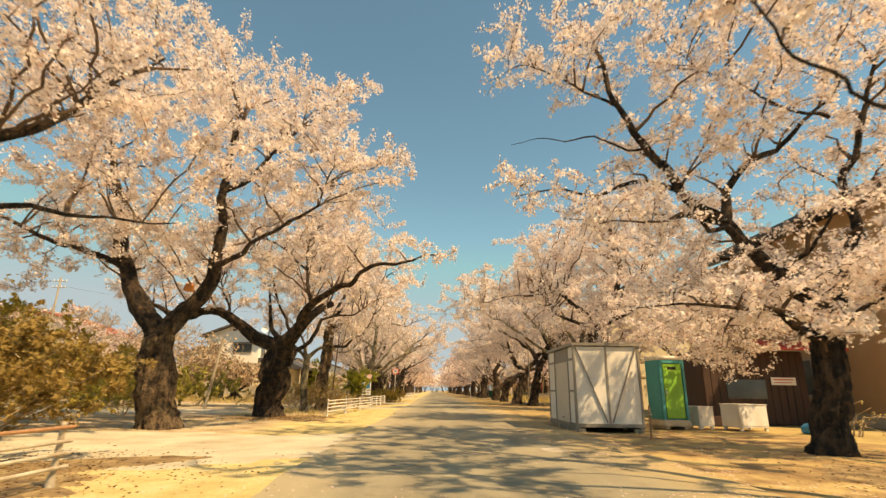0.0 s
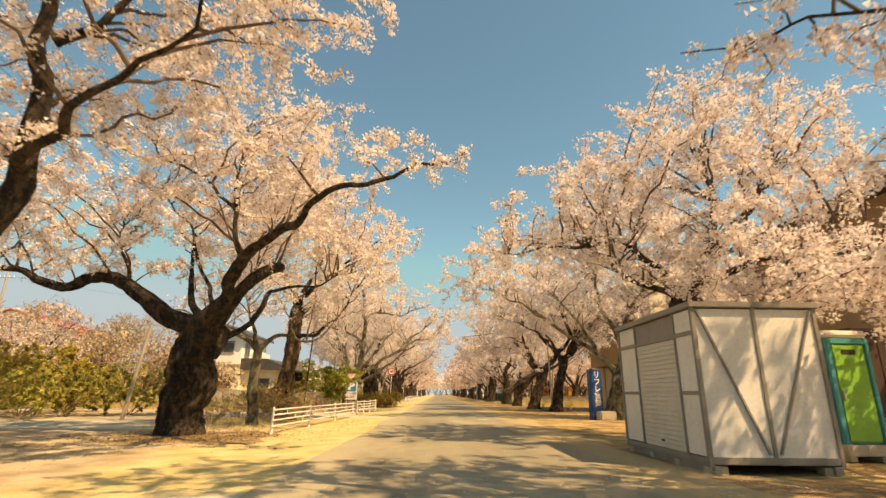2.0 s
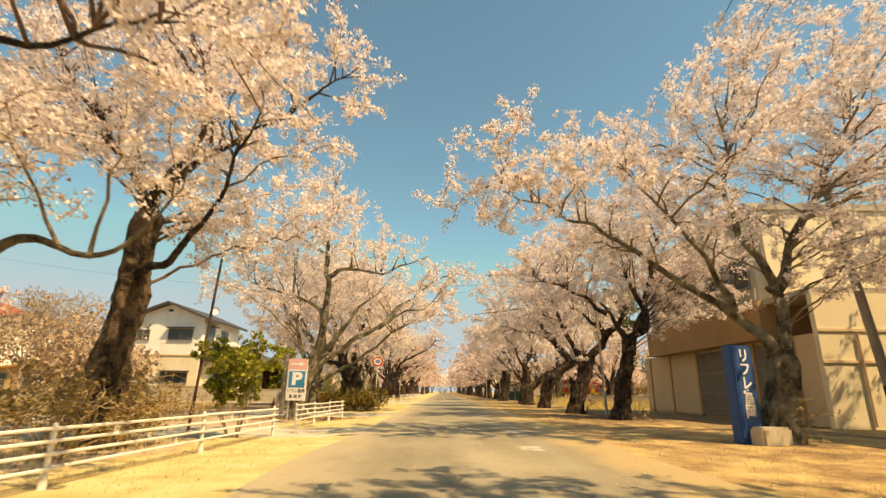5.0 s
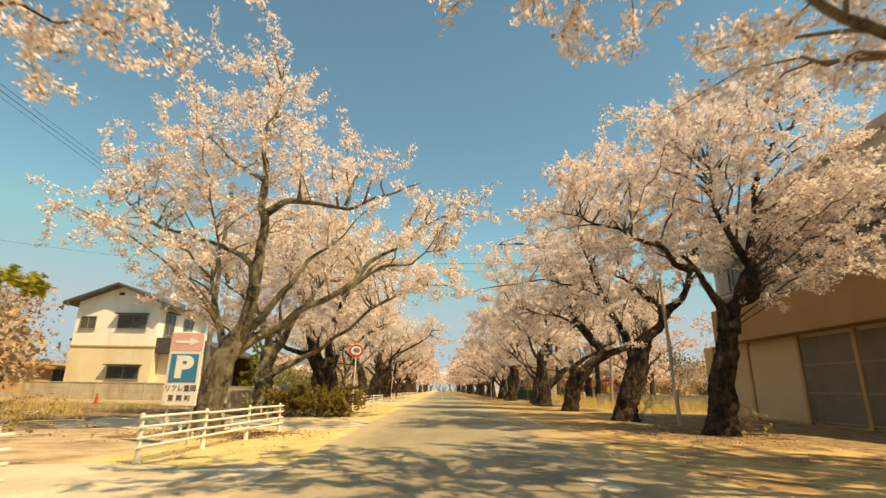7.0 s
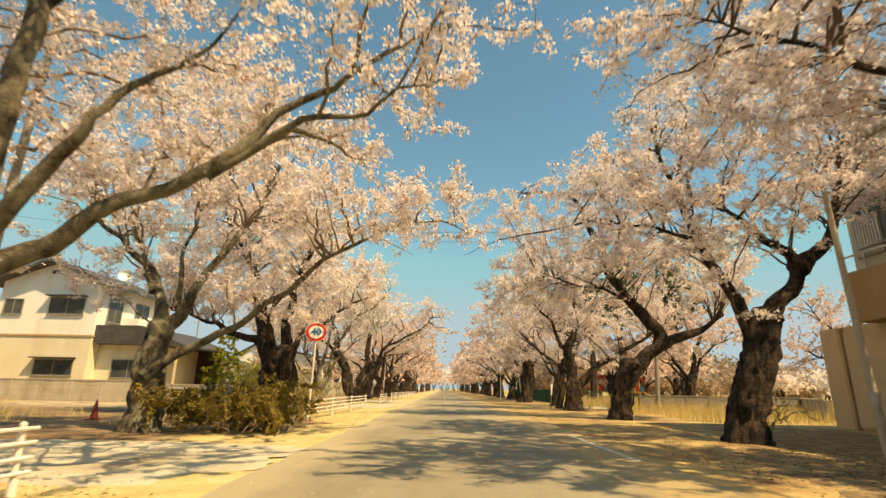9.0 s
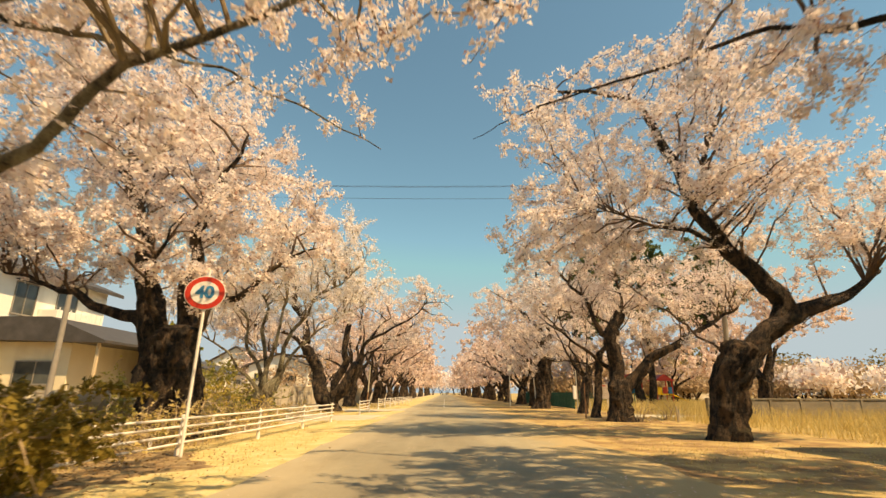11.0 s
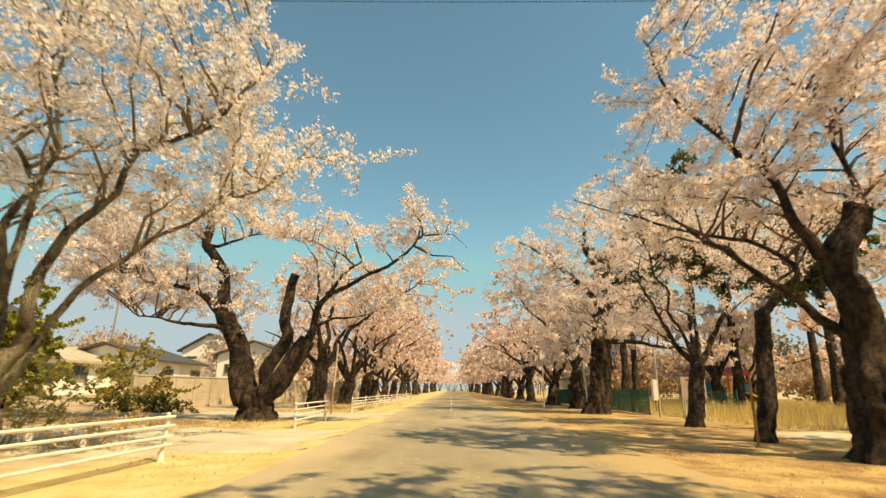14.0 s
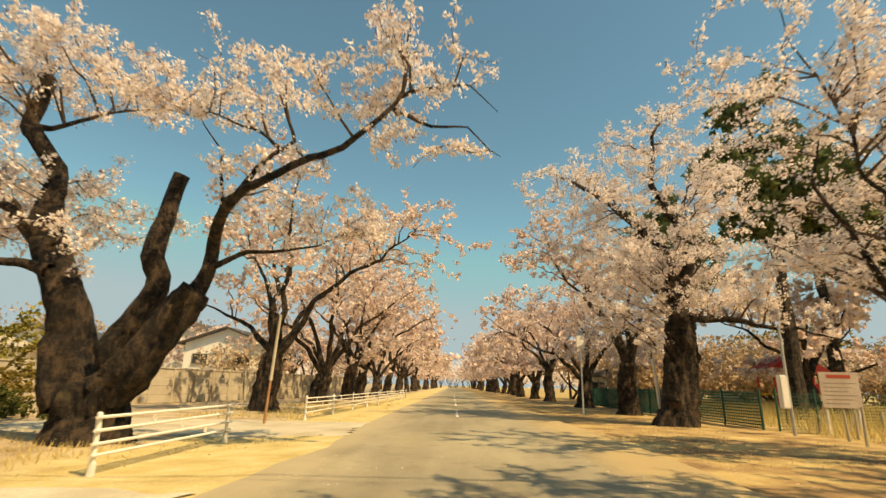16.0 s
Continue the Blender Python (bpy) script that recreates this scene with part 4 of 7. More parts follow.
cherry_tree(-6.65, 66.5, [(.34, .3, [(0, 0, 0), (-.08, 0, .6), (-.15, 0, 1.2)]), (.15, .05, [(-.2, 0, 1.1), (-.4, 0, 2.1), (-1.1, 0, 3.3), (-1.3, 0, 4.4), (-2.6, .4, 5.9)]), (.17, .05, [(-.15, 0, 1.2), (-.2, .2, 2.4), (-.4, .2, 3.8), (-.7, .3, 5.3), (-1.8, .4, 6.2), (-2.5, .4, 6.5)]), (.15, .05, [(-.1, -.1, 1.1), (0, -.3, 2.4), (.6, -.5, 4.6), (.5, -.6, 5.9), (.8, -.8, 7.4)]), (.17, .05, [(0, 0, 1.2), (.5, 0, 2.6), (1.6, 0, 4.8), (3.3, 0, 6.2), (3.9, 0, 7.2)]), (.12, .05, [(.1, .1, 1.1), (.8, .5, 2.8), (1.8, .8, 3.8), (2.6, 1, 4.4), (3.8, 1.2, 5.2)]), (.12, .04, [(-.2, -.1, 1.1), (-1, -.6, 2.2), (-2.4, -1, 3.4), (-3.8, -1.2, 4.3)])],
            [(-1, 0, 6.4, 4.2, 3.4, 2.6, .7), (1.4, 0, 7.8, 2.8, 2.8, 1.7), (3.2, 0, 6.6, 2.1, 2.6, 1.2), (1.4, 3.4, 6.6, 2.4, 1.8, 1.1), (3.3, 3.6, 6.3, 1.8, 1.5, .8), (2.8, .8, 4.9, 1.8, 1.8, .8), (-3.6, -.4, 4.9, 2.2, 2.2, 1.0)], 1000, 19, 42, tone="blossom_leafy", label="many-stemmed cherry tree with sparse blossom and young leaves", pale=True)
cherry_tree(-6.5, 77.3, [(.62, .52, [(.2, 0, 0), (.15, 0, .5), (.1, 0, .95)]), (.5, -.28, [(-.2, 0, .7), (-.42, 0, 1.6), (-.7, 0, 2.4), (-1.2, 0, 3.25), (-1.62, 0, 4.0), (-1.72, 0, 4.5)]), (.27, -.14, [(-1.68, .05, 4.3), (-1.74, .1, 4.95), (-2.0, .1, 5.67), (-2.52, .1, 6.45), (-2.7, .1, 7.3), (-2.65, .1, 7.95)]), (.3, -.16, [(.3, 0, .9), (.43, 0, 1.8), (.64, 0, 2.3), (.92, 0, 2.95), (.8, 0, 3.65), (.88, 0, 4.4), (.95, 0, 5.05), (1.04, 0, 5.45)]),
                         (.44, -.3, [(.35, 0, .9), (.8, 0, 1.4), (1.25, 0, 1.9), (1.6, 0, 2.6), (1.74, 0, 2.95)]), (.2, .05, [(1.66, 0, 2.75), (1.82, 0, 3.2), (1.97, -.1, 3.95), (2.45, -.8, 4.35), (3.2, -1.5, 4.6), (3.69, -1.5, 4.88), (4.19, -1.5, 5.05), (4.68, -1.5, 5.34), (5.18, -1.5, 5.7), (5.58, -1.5, 6.06), (5.86, -1.5, 6.45), (5.88, -1.5, 7.2), (5.95, -1.5, 7.8)]),
                         (.06, .02, [(5.75, -1.5, 6.2), (6.5, -1.5, 5.95), (7.15, -1.5, 5.73), (7.75, -1.5, 5.25)]), (.06, .02, [(5.86, -1.5, 6.45), (6.4, -1.5, 6.62), (7.3, -1.6, 6.4), (7.7, -1.6, 6.1)]), (.1, .03, [(2.6, -1, 4.45), (2.94, -1, 5.0), (3.34, -1, 5.46), (3.75, -1.1, 5.71), (3.42, -1, 6.64), (2.97, -1, 7.5)]), (.05, .02, [(3.5, -1, 5.6), (2.6, -.9, 6.2), (1.8, -.6, 6.7), (.4, -.2, 6.9)]), (.08, .03, [(2.0, 0, 4.1), (1.99, 0, 5.4), (1.65, 0, 6.1), (1.2, 0, 6.9)]), (.09, .03, [(1.95, 0, 3.4), (2.72, 0, 3.66), (3.62, 0, 3.98), (4.6, .1, 4.2)]),
                         (.2, .06, [(-1.5, 0, 3.7), (-2.1, 0, 4.4), (-2.9, 0, 4.85), (-4.2, 0, 5.1), (-6.0, 0, 5.5)]), (.15, .05, [(-1.1, -.3, 3.2), (-3, -.4, 3.5), (-5.2, -.4, 4.1)]), (.1, .04, [(-2.66, .1, 7.8), (-3.4, .1, 8.3), (-4.3, .1, 8.9)]), (.1, .03, [(-2.6, .1, 6.6), (-1.5, .2, 7.0), (-.2, .3, 7.2)])],
            [(-2.6, -.3, 8.3, 1.7, 1.6, .7, 1.3), (-.6, 0, 7.6, 2.0, 1.6, .6, 1.6), (1.0, -.2, 7.2, 1.5, 1.4, .6, 1.5), (2.7, -.8, 7.0, 1.3, 1.4, .8, 1.5), (5.9, -1.5, 7.4, 1.0, 1.1, .8, 1.8), (4.9, -1.5, 6.6, 1.0, 1.2, .6, 1.5), (6.9, -1.6, 6.6, 1.1, 1.0, .6, 1.5), (5.9, -1.6, 5.6, 1.0, .9, .6, 1.1), (4.0, 0, 4.5, 1.8, 1.4, .5, 1.4), (2.8, -.6, 5.4, 1.2, 1.2, .6), (-4.2, 0, 5.2, 2.4, 2.4, 1), (-2.6, .8, 5.0, 2.2, 1.8, 1.0), (-.4, .6, 4.6, 1.4, 1.4, .8, 1.2), (-5.6, .4, 5.6, 2.2, 2.2, 1.1), (-4.6, -.8, 7.2, 2.2, 2, 1.1), (-6.4, -1, 6.0, 2.2, 2.2, 1.0), (-.7, -.3, 3.7, .9, 1.0, .5, 1.2)], 1350, 20, 54, label=LABEL_STUB)

cherry_tree(9.0, 2.2, [(.45, .38, [(0, 0, 0), (.1, 0, 1.6), (0, 0, 3)]), (.28, .1, [(0, 0, 3), (-.4, 1.2, 5), (-1.8, 3.2, 6.8), (-3.6, 5, 8.4)]), (.18, .06, [(0, 0, 3), (-1.6, .6, 5), (-4, 1.2, 7)]), (.2, .08, [(0, 0, 3), (1.5, .8, 5), (2.4, 2.4, 8)]), (.15, .05, [(-.4, 1.2, 5), (-3.0, 1.6, 7.6), (-5.2, 2, 8.8)]), (.1, .04, [(0, 0, 3), (-1.6, 1.6, 4.0), (-3.3, 3.3, 4.82), (-3.8, 3.3, 5.23), (-4.3, 3.3, 5.74), (-4.7, 3.3, 6.4), (-5.1, 3.4, 7.3)])],
            [(-2.4, 3, 8.6, 3.4, 3.6, 2, .35), (-4.2, 4.2, 8.4, 2, 2.2, 1.2), (-5.4, 2.6, 9.0, 2.0, 1.8, .9, .8)], 210, 31, label=LABEL_OLD)
cherry_tree(8.4, 10.9, [(.35, .29, [(0, 0, 0), (.2, 0, 1.3), (.3, 0, 2.6)]), (.26, .1, [(.3, 0, 2.6), (-.3, 0, 3.6), (-1.4, 0, 5), (-1.75, 0, 5.2), (-2.6, 0, 5.9), (-2.83, 0, 6.34), (-3.55, 0, 7.55), (-4.04, 0, 8.5), (-4.24, 0, 9.7), (-4.94, 0, 10.5)]), (.09, .03, [(-2.6, 0, 5.9), (-3.55, 0, 6.02), (-4.66, 0, 5.78), (-5.6, -.2, 5.8), (-6.6, -.4, 5.5)]), (.05, .02, [(-3.2, 0, 7.0), (-3.87, 0, 7.07), (-4.6, -.1, 7.32), (-5.27, 0, 7.16), (-6.0, .1, 7.28), (-6.6, 0, 7.02)]), (.06, .02, [(-3.95, 0, 8.2), (-5.32, 0, 8.96), (-6.3, 0, 9.3), (-7.1, 0, 8.8)]), (.07, .03, [(1.5, 0, 8.0), (.1, 0, 8.25), (-.9, 0, 9.0), (-2.3, 0, 9.9)]), (.09, .03, [(-1.4, 0, 5), (-2.4, -.6, 5.0), (-3.8, -1, 4.7), (-5, -1.2, 4.6)]), (.09, .03, [(-.4, 0, 3.9), (.2, -.8, 4.9), (.4, -1.2, 5.8)]), (.15, .05, [(-1.6, 0, 5.1), (-1.4, 0, 5.8), (-1.0, 0, 6.4), (.1, 0, 7.17), (1.3, 0, 8.3), (2.15, 0, 9.5)]), (.22, .08, [(.3, 0, 2.6), (.9, 0, 3.9), (1.36, 0, 5.1), (1.57, 0, 6.14), (2.6, 0, 8.9), (3.5, 0, 10.5)]), (.12, .04, [(.25, 0, 2.4), (-1.2, -.5, 2.9), (-3, -.8, 3.1), (-4.2, -.8, 2.9)]), (.12, .04, [(.3, 0, 2.5), (1.2, -.8, 3.3), (2.4, -1.4, 3.5)]), (.12, .04, [(.3, .1, 2.5), (.6, 2.5, 3.7), (1.0, 4.8, 3.3), (1.3, 6.2, 2.5)]), (.11, .04, [(.4, .1, 2.7), (2.0, 1.8, 4), (3.4, 3.6, 4)]), (.08, .03, [(-1.6, 0, 5.1), (-2.1, 1.2, 5.7), (-3.1, 2.2, 6.1), (-4.6, 3, 6.2)])],
            [(-2.2, -.4, 7.6, 2.2, 2.2, 1.5), (2.4, -.5, 8.8, 3.2, 3.0, 2.4, .3), (-.5, 0, 10.6, 3.2, 3.2, 1.6, .6), (-5.4, -.3, 5.8, 2.0, 1.6, .5, 1.4), (-5.0, 0, 9.2, 1.6, 1.8, .7, 1.3), (1.6, -.6, 4.2, 2.6, 2.6, 1.1), (-1.6, 1, 4.2, 1.8, 1.8, .8), (.8, 4.6, 3.0, 1.6, 1.4, .9, 2.6), (1.6, 5.6, 2.3, 1.2, 1.0, .7, 2.8), (-.4, 5.0, 3.3, 1.2, 1.2, .7, 2), (3.2, 3.5, 3.9, 2, 1.6, 1.3, 1.8), (-3.0, -.6, 3.0, 1.6, 1.3, .6, 2.4), (-1.2, -.8, 3.3, 1.7, 1.3, .8, 2.4), (1.2, -1, 3.9, 2.0, 1.5, 1.0, 2), (-6.6, 0, 9.1, 1.2, 1.3, .5, 1.4), (-4.8, 0, 10.7, 2.0, 2.0, .9, 1.3), (-4.0, -.9, 4.9, 1.8, 1.2, .6, 1.5), (-6.3, -.4, 5.5, 1.0, 1.0, .5, 1.7), (.3, -1, 5.4, 1.5, 1.3, .8, 2), (2.4, -.8, 5.4, 1.8, 1.4, 1.2, 1.6), (3.0, -1.3, 3.4, 1.6, 1.0, .7, 2), (.5, 2.4, 6.4, 1.8, 1.3, 1.2, .9), (-.4, 1.6, 5.0, 1.5, 1.2, .8, 1.1), (-3.7, 2.5, 6.1, 1.5, 1.2, .7, 1.4), (-2.3, 2.3, 6.8, 1.4, 1.2, .7, 1.2)], 1640, 32, 48, label=LABEL_OLD)
cherry_tree(7.2, 20.6, [(.5, .42, [(0, 0, 0), (-.4, 0, 1.7), (-.4, 0, 3.6)]), (.15, .05, [(-.4, 0, 3.6), (-1, 0, 4.6), (-2.1, 0, 5.3), (-3.7, 0, 5.1), (-5.4, -1, 4.6)]), (.28, .1, [(-.4, 0, 3.6), (.4, 0, 4.8), (.8, 0, 6.3), (.3, 0, 8.2)]), (.2, .06, [(.4, 0, 4.8), (2.1, 0, 6.7), (2.9, 0, 8.7)]), (.15, .05, [(-.4, 0, 3.6), (-1.6, 0, 4.3), (-3.2, -1.6, 4.5)]), (.16, .05, [(.1, 0, 4.2), (2, -1.6, 4.8), (4, -2.4, 4.6)])],
            [(0, 0, 7, 4, 4.2, 2.4), (-3.8, -.5, 5.7, 2.3, 3, 1.3), (2.8, 0, 7.8, 3.2, 3.4, 1.9), (3, -2, 4.3, 3, 2.2, .9, 1.6), (-1.0, -2.4, 4.5, 3.0, 2.0, 1.0, 1.8), (3, -3.8, 3.8, 2.8, 2.0, 1.0, 1.7), (.6, -3.2, 4.0, 2, 1.6, .8, 1.8), (-1.9, 2.2, 6.8, 2.2, 2.4, 1.1), (-4.6, 2.4, 5.7, 1.7, 1.6, .7, 1.4), (-5.2, -1, 4.9, 1.2, 1.4, .7, 1.4), (1.8, 0, 8.8, 2.2, 2.6, 1.2)], 1250, 33, 58, label=LABEL_OLD)
cherry_tree(8.9, 33.2, [(.42, .34, [(0, 0, 0), (.3, 0, 1.3), (.4, 0, 2.1)]), (.2, .04, [(.4, 0, 2.1), (-.7, 0, 3.4), (-2.6, 0, 4.5), (-4.9, 0, 6), (-7.4, 0, 7)]), (.24, .08, [(.4, 0, 2.1), (.5, 0, 3.9), (-.4, 0, 6.7), (-.1, 0, 9.2)]), (.2, .06, [(.5, 0, 3.9), (1.6, 0, 5.8), (3.8, 0, 9.3)]), (.14, .05, [(-.7, 0, 3.4), (-2.2, -1, 5.4), (-4.4, -1.6, 7.2)])],
            [(-.4, 0, 8, 4.2, 4.2, 2.6), (-4.8, -.3, 6.6, 2.9, 3.2, 1.5), (2.4, 0, 10.6, 4, 4.2, 2.8), (4.6, -1, 7.4, 2.6, 3, 2.0), (-2.6, 0, 5.2, 2.4, 2.4, .8), (-6.4, 0, 7.5, 2.8, 3, 1.5, 1.4), (-7.9, 0, 6.1, 1.3, 2.2, .7), (4.2, -1.5, 6.6, 3, 2.6, 2.2, 1.3), (3.8, -1.6, 4.6, 2.4, 1.6, 1.0, 1.6), (1.6, -1.2, 4.7, 1.8, 1.4, .8, 1.5), (5.2, -1.5, 6.0, 2.4, 1.8, 1.6, 1.5)], 1350, 34, 58, pale=True)
# Mostly out of view: added so its crown dapples the hall's end wall.
cherry_tree(17.3, 33.9, [(.2, .17, [(0, 0, 0), (-.1, .1, 1.3), (.05, .1, 2.6)]), (.13, .04, [(.05, .1, 2.5), (-.9, .5, 3.7), (-1.6, .9, 5.2), (-1.8, 1.2, 6.6)]), (.13, .04, [(.05, .1, 2.6), (.5, .4, 4.2), (.3, .8, 6.0), (.5, 1, 7.6)]), (.1, .03, [(.05, .1, 2.4), (1.3, -.2, 3.8), (2.4, -.2, 5.2)]), (.1, .03, [(-.4, .3, 3.2), (-1.9, -.4, 4.2), (-3.1, -.6, 5.0)])],
            [(-1.6, 1, 6.0, 1.9, 1.6, 1.2), (.4, .8, 7.2, 2, 1.6, 1.2), (2.2, 0, 5.4, 1.6, 1.6, 1.0), (-2.8, -.4, 4.9, 1.4, 1.4, .7), (.4, .6, 5.0, 1.8, 1.4, .9)], 330, 60, 44, label=LABEL_SLIM)
cherry_tree(8.4, 43.1, [(.42, .23, [(0, 0, 0), (.2, 0, 1.7), (.7, 0, 3.7)]), (.26, .16, [(.5, 0, 3.0), (.5, 0, 3.6), (-.1, 0, 4.4), (-.6, 0, 5.3)]), (.28, .1, [(.55, 0, 3.0), (.82, 0, 3.75), (1.4, 0, 4.4), (.9, 0, 6.4), (.6, 0, 8.4)]), (.22, .08, [(1.1, 0, 4), (1.8, 0, 6.2), (2.5, 0, 8.6), (4.9, 0, 11.2)]), (.14, .05, [(-.3, 0, 4.8), (-1.8, 0, 5.8), (-4.2, 0, 6.6)])],
            [(.8, 0, 8, 3.8, 3.8, 2.7), (-3.2, 0, 6.8, 2.4, 3.2, 1.6), (2.6, 0, 10.8, 3, 3.2, 1.8), (-1.4, 0, 9.2, 2.2, 2.6, 1.1), (4.6, -.5, 8.2, 2.8, 2.8, 2.2), (.5, 1.6, 6.2, 2.2, 1.4, 1.0, .9), (3.6, -1.2, 6.6, 2.4, 1.8, 1.3, 1.6), (-2.2, .8, 5.8, 1.6, 1.4, .8, 1.2), (4.4, -1.6, 5.0, 1.8, 1.4, .8, 1.8), (2.6, -1.8, 4.1, 1.2, .8, .35, 2)], 1250, 35, 58, label=LABEL_STUB)
cherry_tree(8.2, 50.0, [(.46, .38, [(0, 0, 0), (.25, 0, 1.4), (.9, 0, 3.2)]), (.26, .12, [(.6, 0, 2.3), (-.1, 0, 4.0), (-.7, 0, 5.6), (-1.6, 0, 8.6)]), (.3, .14, [(.85, 0, 3.1), (1.9, 0, 4.5), (1, 0, 5.6), (0, 0, 6.2)]), (.25, .1, [(1.9, 0, 4.5), (3.0, 0, 5.6), (4.3, 0, 9)]), (.09, .02, [(-.5, 0, 5.2), (-1.8, .8, 6.0), (-3.2, 1.8, 6.4), (-5.0, 2.8, 6.3), (-6.0, 3.3, 6.1), (-7.0, 3.6, 5.7)])],
            [(.2, 0, 7.8, 3.8, 3.8, 2.5), (-3, 0, 6.4, 2.2, 3, 1.6), (1.5, 0, 10.4, 3.2, 3.2, 1.6), (3.8, 0, 7.6, 2.4, 3, 1.8), (-1.5, -.5, 5, 2, 2.4, .7), (-6.1, 3.3, 6.0, 1.3, .9, .5, 1.6), (-4.6, 2.6, 6.5, 1.2, .9, .5, 1.3)], 820, 36, 62, label=LABEL_STUB)
cherry_tree(7.95, 59.2, [(.42, .47, [(.25, 0, 0), (.36, 0, .8), (.52, 0, 1.6), (.82, 0, 2.35)]), (.42, .2, [(.75, 0, 1.95), (1.2, 0, 2.45), (1.75, 0, 2.88), (2.5, 0, 3.25), (3.3, 0, 3.7), (5.2, 0, 4.6)]), (.32, .1, [(2.1, 0, 3.0), (2.2, 0, 3.8), (1.3, 0, 4.9), (.2, 0, 6.7), (-.8, 0, 9.4), (-1.6, 0, 10.3), (-3.9, -.5, 10.2)]), (.17, .06, [(.2, 0, 6.7), (1.1, 0, 9.0), (2.2, 0, 10.4)]), (.14, .05, [(1.2, 0, 5.0), (-.6, -.6, 5.6), (-3.2, -1, 6.0)])],
            [(-1, 0, 8.6, 3.8, 4, 2.6), (-3.7, -.6, 9.2, 2.2, 2.4, 1.4), (3.8, 0, 6.8, 3, 3.6, 2), (-4, 0, 5.8, 2.2, 2.8, 1.3), (1, 0, 11, 3, 3, 1.4), (-1.6, .2, 5.6, 1.6, 1.8, 1.0, 1.8), (.2, 0, 6.6, 1.6, 1.8, 1.2, 1.5), (1.6, .5, 5.4, 1.5, 1.6, .9, 1.6), (1.4, -1, 7.4, 2.2, 2, 1.2, 1.4), (4.6, -1, 5.2, 1.8, 1.6, .7, 1.4)], 1150, 37, 60, label=LABEL_OLD)
cherry_tree(8.5, 68.1, [(.54, .44, [(0, 0, 0), (-.05, 0, .9), (-.1, 0, 1.6)]), (.4, -.24, [(-.12, 0, 1.4), (-.2, 0, 2.7), (-.3, 0, 3.8), (.1, 0, 4.4), (.3, 0, 4.85)]), (.34, .14, [(.1, 0, 1.3), (.6, 0, 1.8), (2.0, 0, 3.0), (3.7, 0, 3.9), (5.7, 0, 5)]), (.17, .05, [(-.3, 0, 3.7), (-.8, 0, 4.1), (-1.4, 0, 5.6), (-3, 0, 7.3), (-3.6, 0, 8.8)]), (.14, .05, [(-.2, 0, 2.1), (-1, 0, 2.7), (-2.4, 0, 3.8), (-3.6, 0, 4.7)]), (.12, .05, [(.3, 0, 4.8), (.4, .4, 6.2), (-.2, .6, 8.6)])],
            [(-1, 0, 8.2, 3, 3.2, 2), (-2.9, 0, 5.6, 1.9, 2.6, 1.3), (4.2, 0, 6.2, 2.8, 3, 1.6), (.4, 0, 6.2, 2.6, 2.8, 1.2), (-3.2, 0, 7.8, 1.5, 2, .9), (1.2, 0, 9, 2, 2.4, 1), (2.6, 1.2, 4.4, 2.2, 1.8, .7)], 760, 38, 62, label=LABEL_STUB)
cherry_tree(8.35, 71.6, [(.22, .18, [(0, 0, 0), (.2, 0, 1.7), (.4, 0, 3.2)]), (.13, .04, [(.4, 0, 3.2), (1.5, 0, 4.1), (.5, 0, 4.9), (-1.9, 0, 5.6), (-4.3, 0, 6.3)]), (.1, .04, [(.4, 0, 3.2), (1.8, .5, 4.6), (3.2, 1, 6)])],
            [(.5, 0, 6.2, 2.4, 2, 1, .7), (-2.4, 0, 6.4, 1.6, 1.5, .7), (2.4, .8, 5.8, 1.8, 2, 1)], 210, 39, 40, label=LABEL_SLIM)
cherry_tree(9.1, 76.8, [(.28, .24, [(0, 0, 0), (.2, 0, 1.3), (.3, 0, 2.1)]), (.15, .05, [(.3, 0, 2.1), (-.6, 0, 3.3), (-1.3, 0, 4.6), (-1.3, 0, 6.2)]), (.15, .05, [(.3, 0, 2.1), (1.4, 0, 3.5), (2.1, 0, 5.6), (4.2, 0, 6.6)]), (.12, .05, [(.3, 0, 2.1), (.6, .3, 4.2), (.3, .5, 6.4)]), (.1, .03, [(.3, 0, 2.1), (-.8, -.5, 4.5), (-1.5, -.8, 6.5), (-2.4, -1, 8.6)])],
            [(.2, 0, 6.4, 3, 2.8, 1.7), (3, 0, 5.6, 1.9, 2.2, 1.2), (-2.2, -1, 8.0, 2.2, 2, 1.0, .7), (0, .6, 4.4, 2.6, 2, .9, 1.3)], 560, 40, 42, label=LABEL_SLIM)
cherry_tree(8.35, 85.8, [(.62, .5, [(0, 0, 0), (.2, 0, 2), (.4, 0, 3.8)]), (.3, .1, [(.4, 0, 3.8), (.1, 0, 6.2), (-2.2, 0, 8.2), (-4.2, 0, 9.6)]), (.3, .1, [(.4, 0, 3.8), (.8, 0, 6.4), (-.2, 0, 9.4), (.4, 0, 12.4)]), (.2, .08, [(.4, 0, 3.8), (2.2, 0, 3.7), (4.4, 0, 3.5), (6.4, 0, 3)])],
            [(0, 0, 8, 3.6, 3.6, 2.5), (-3, 0, 8, 2.2, 2.8, 1.9), (3.6, 0, 4.3, 3, 2.2, .8), (.4, 0, 11.2, 2.4, 2.6, 1.6), (-2, 0, 5.6, 2.4, 2.4, 1.0), (-4.4, 0, 9.2, 1.4, 1.8, .8), (1.8, 0, 6.4, 2.4, 2.6, 1.1), (0, -.4, 5.0, 3.4, 2.6, 1.2), (-1.8, 0, 4.0, 2.2, 2, .8, 1.6), (2.4, .5, 4.6, 2, 2, .9, 1.3)], 950, 41, 54, label=LABEL_OLD)

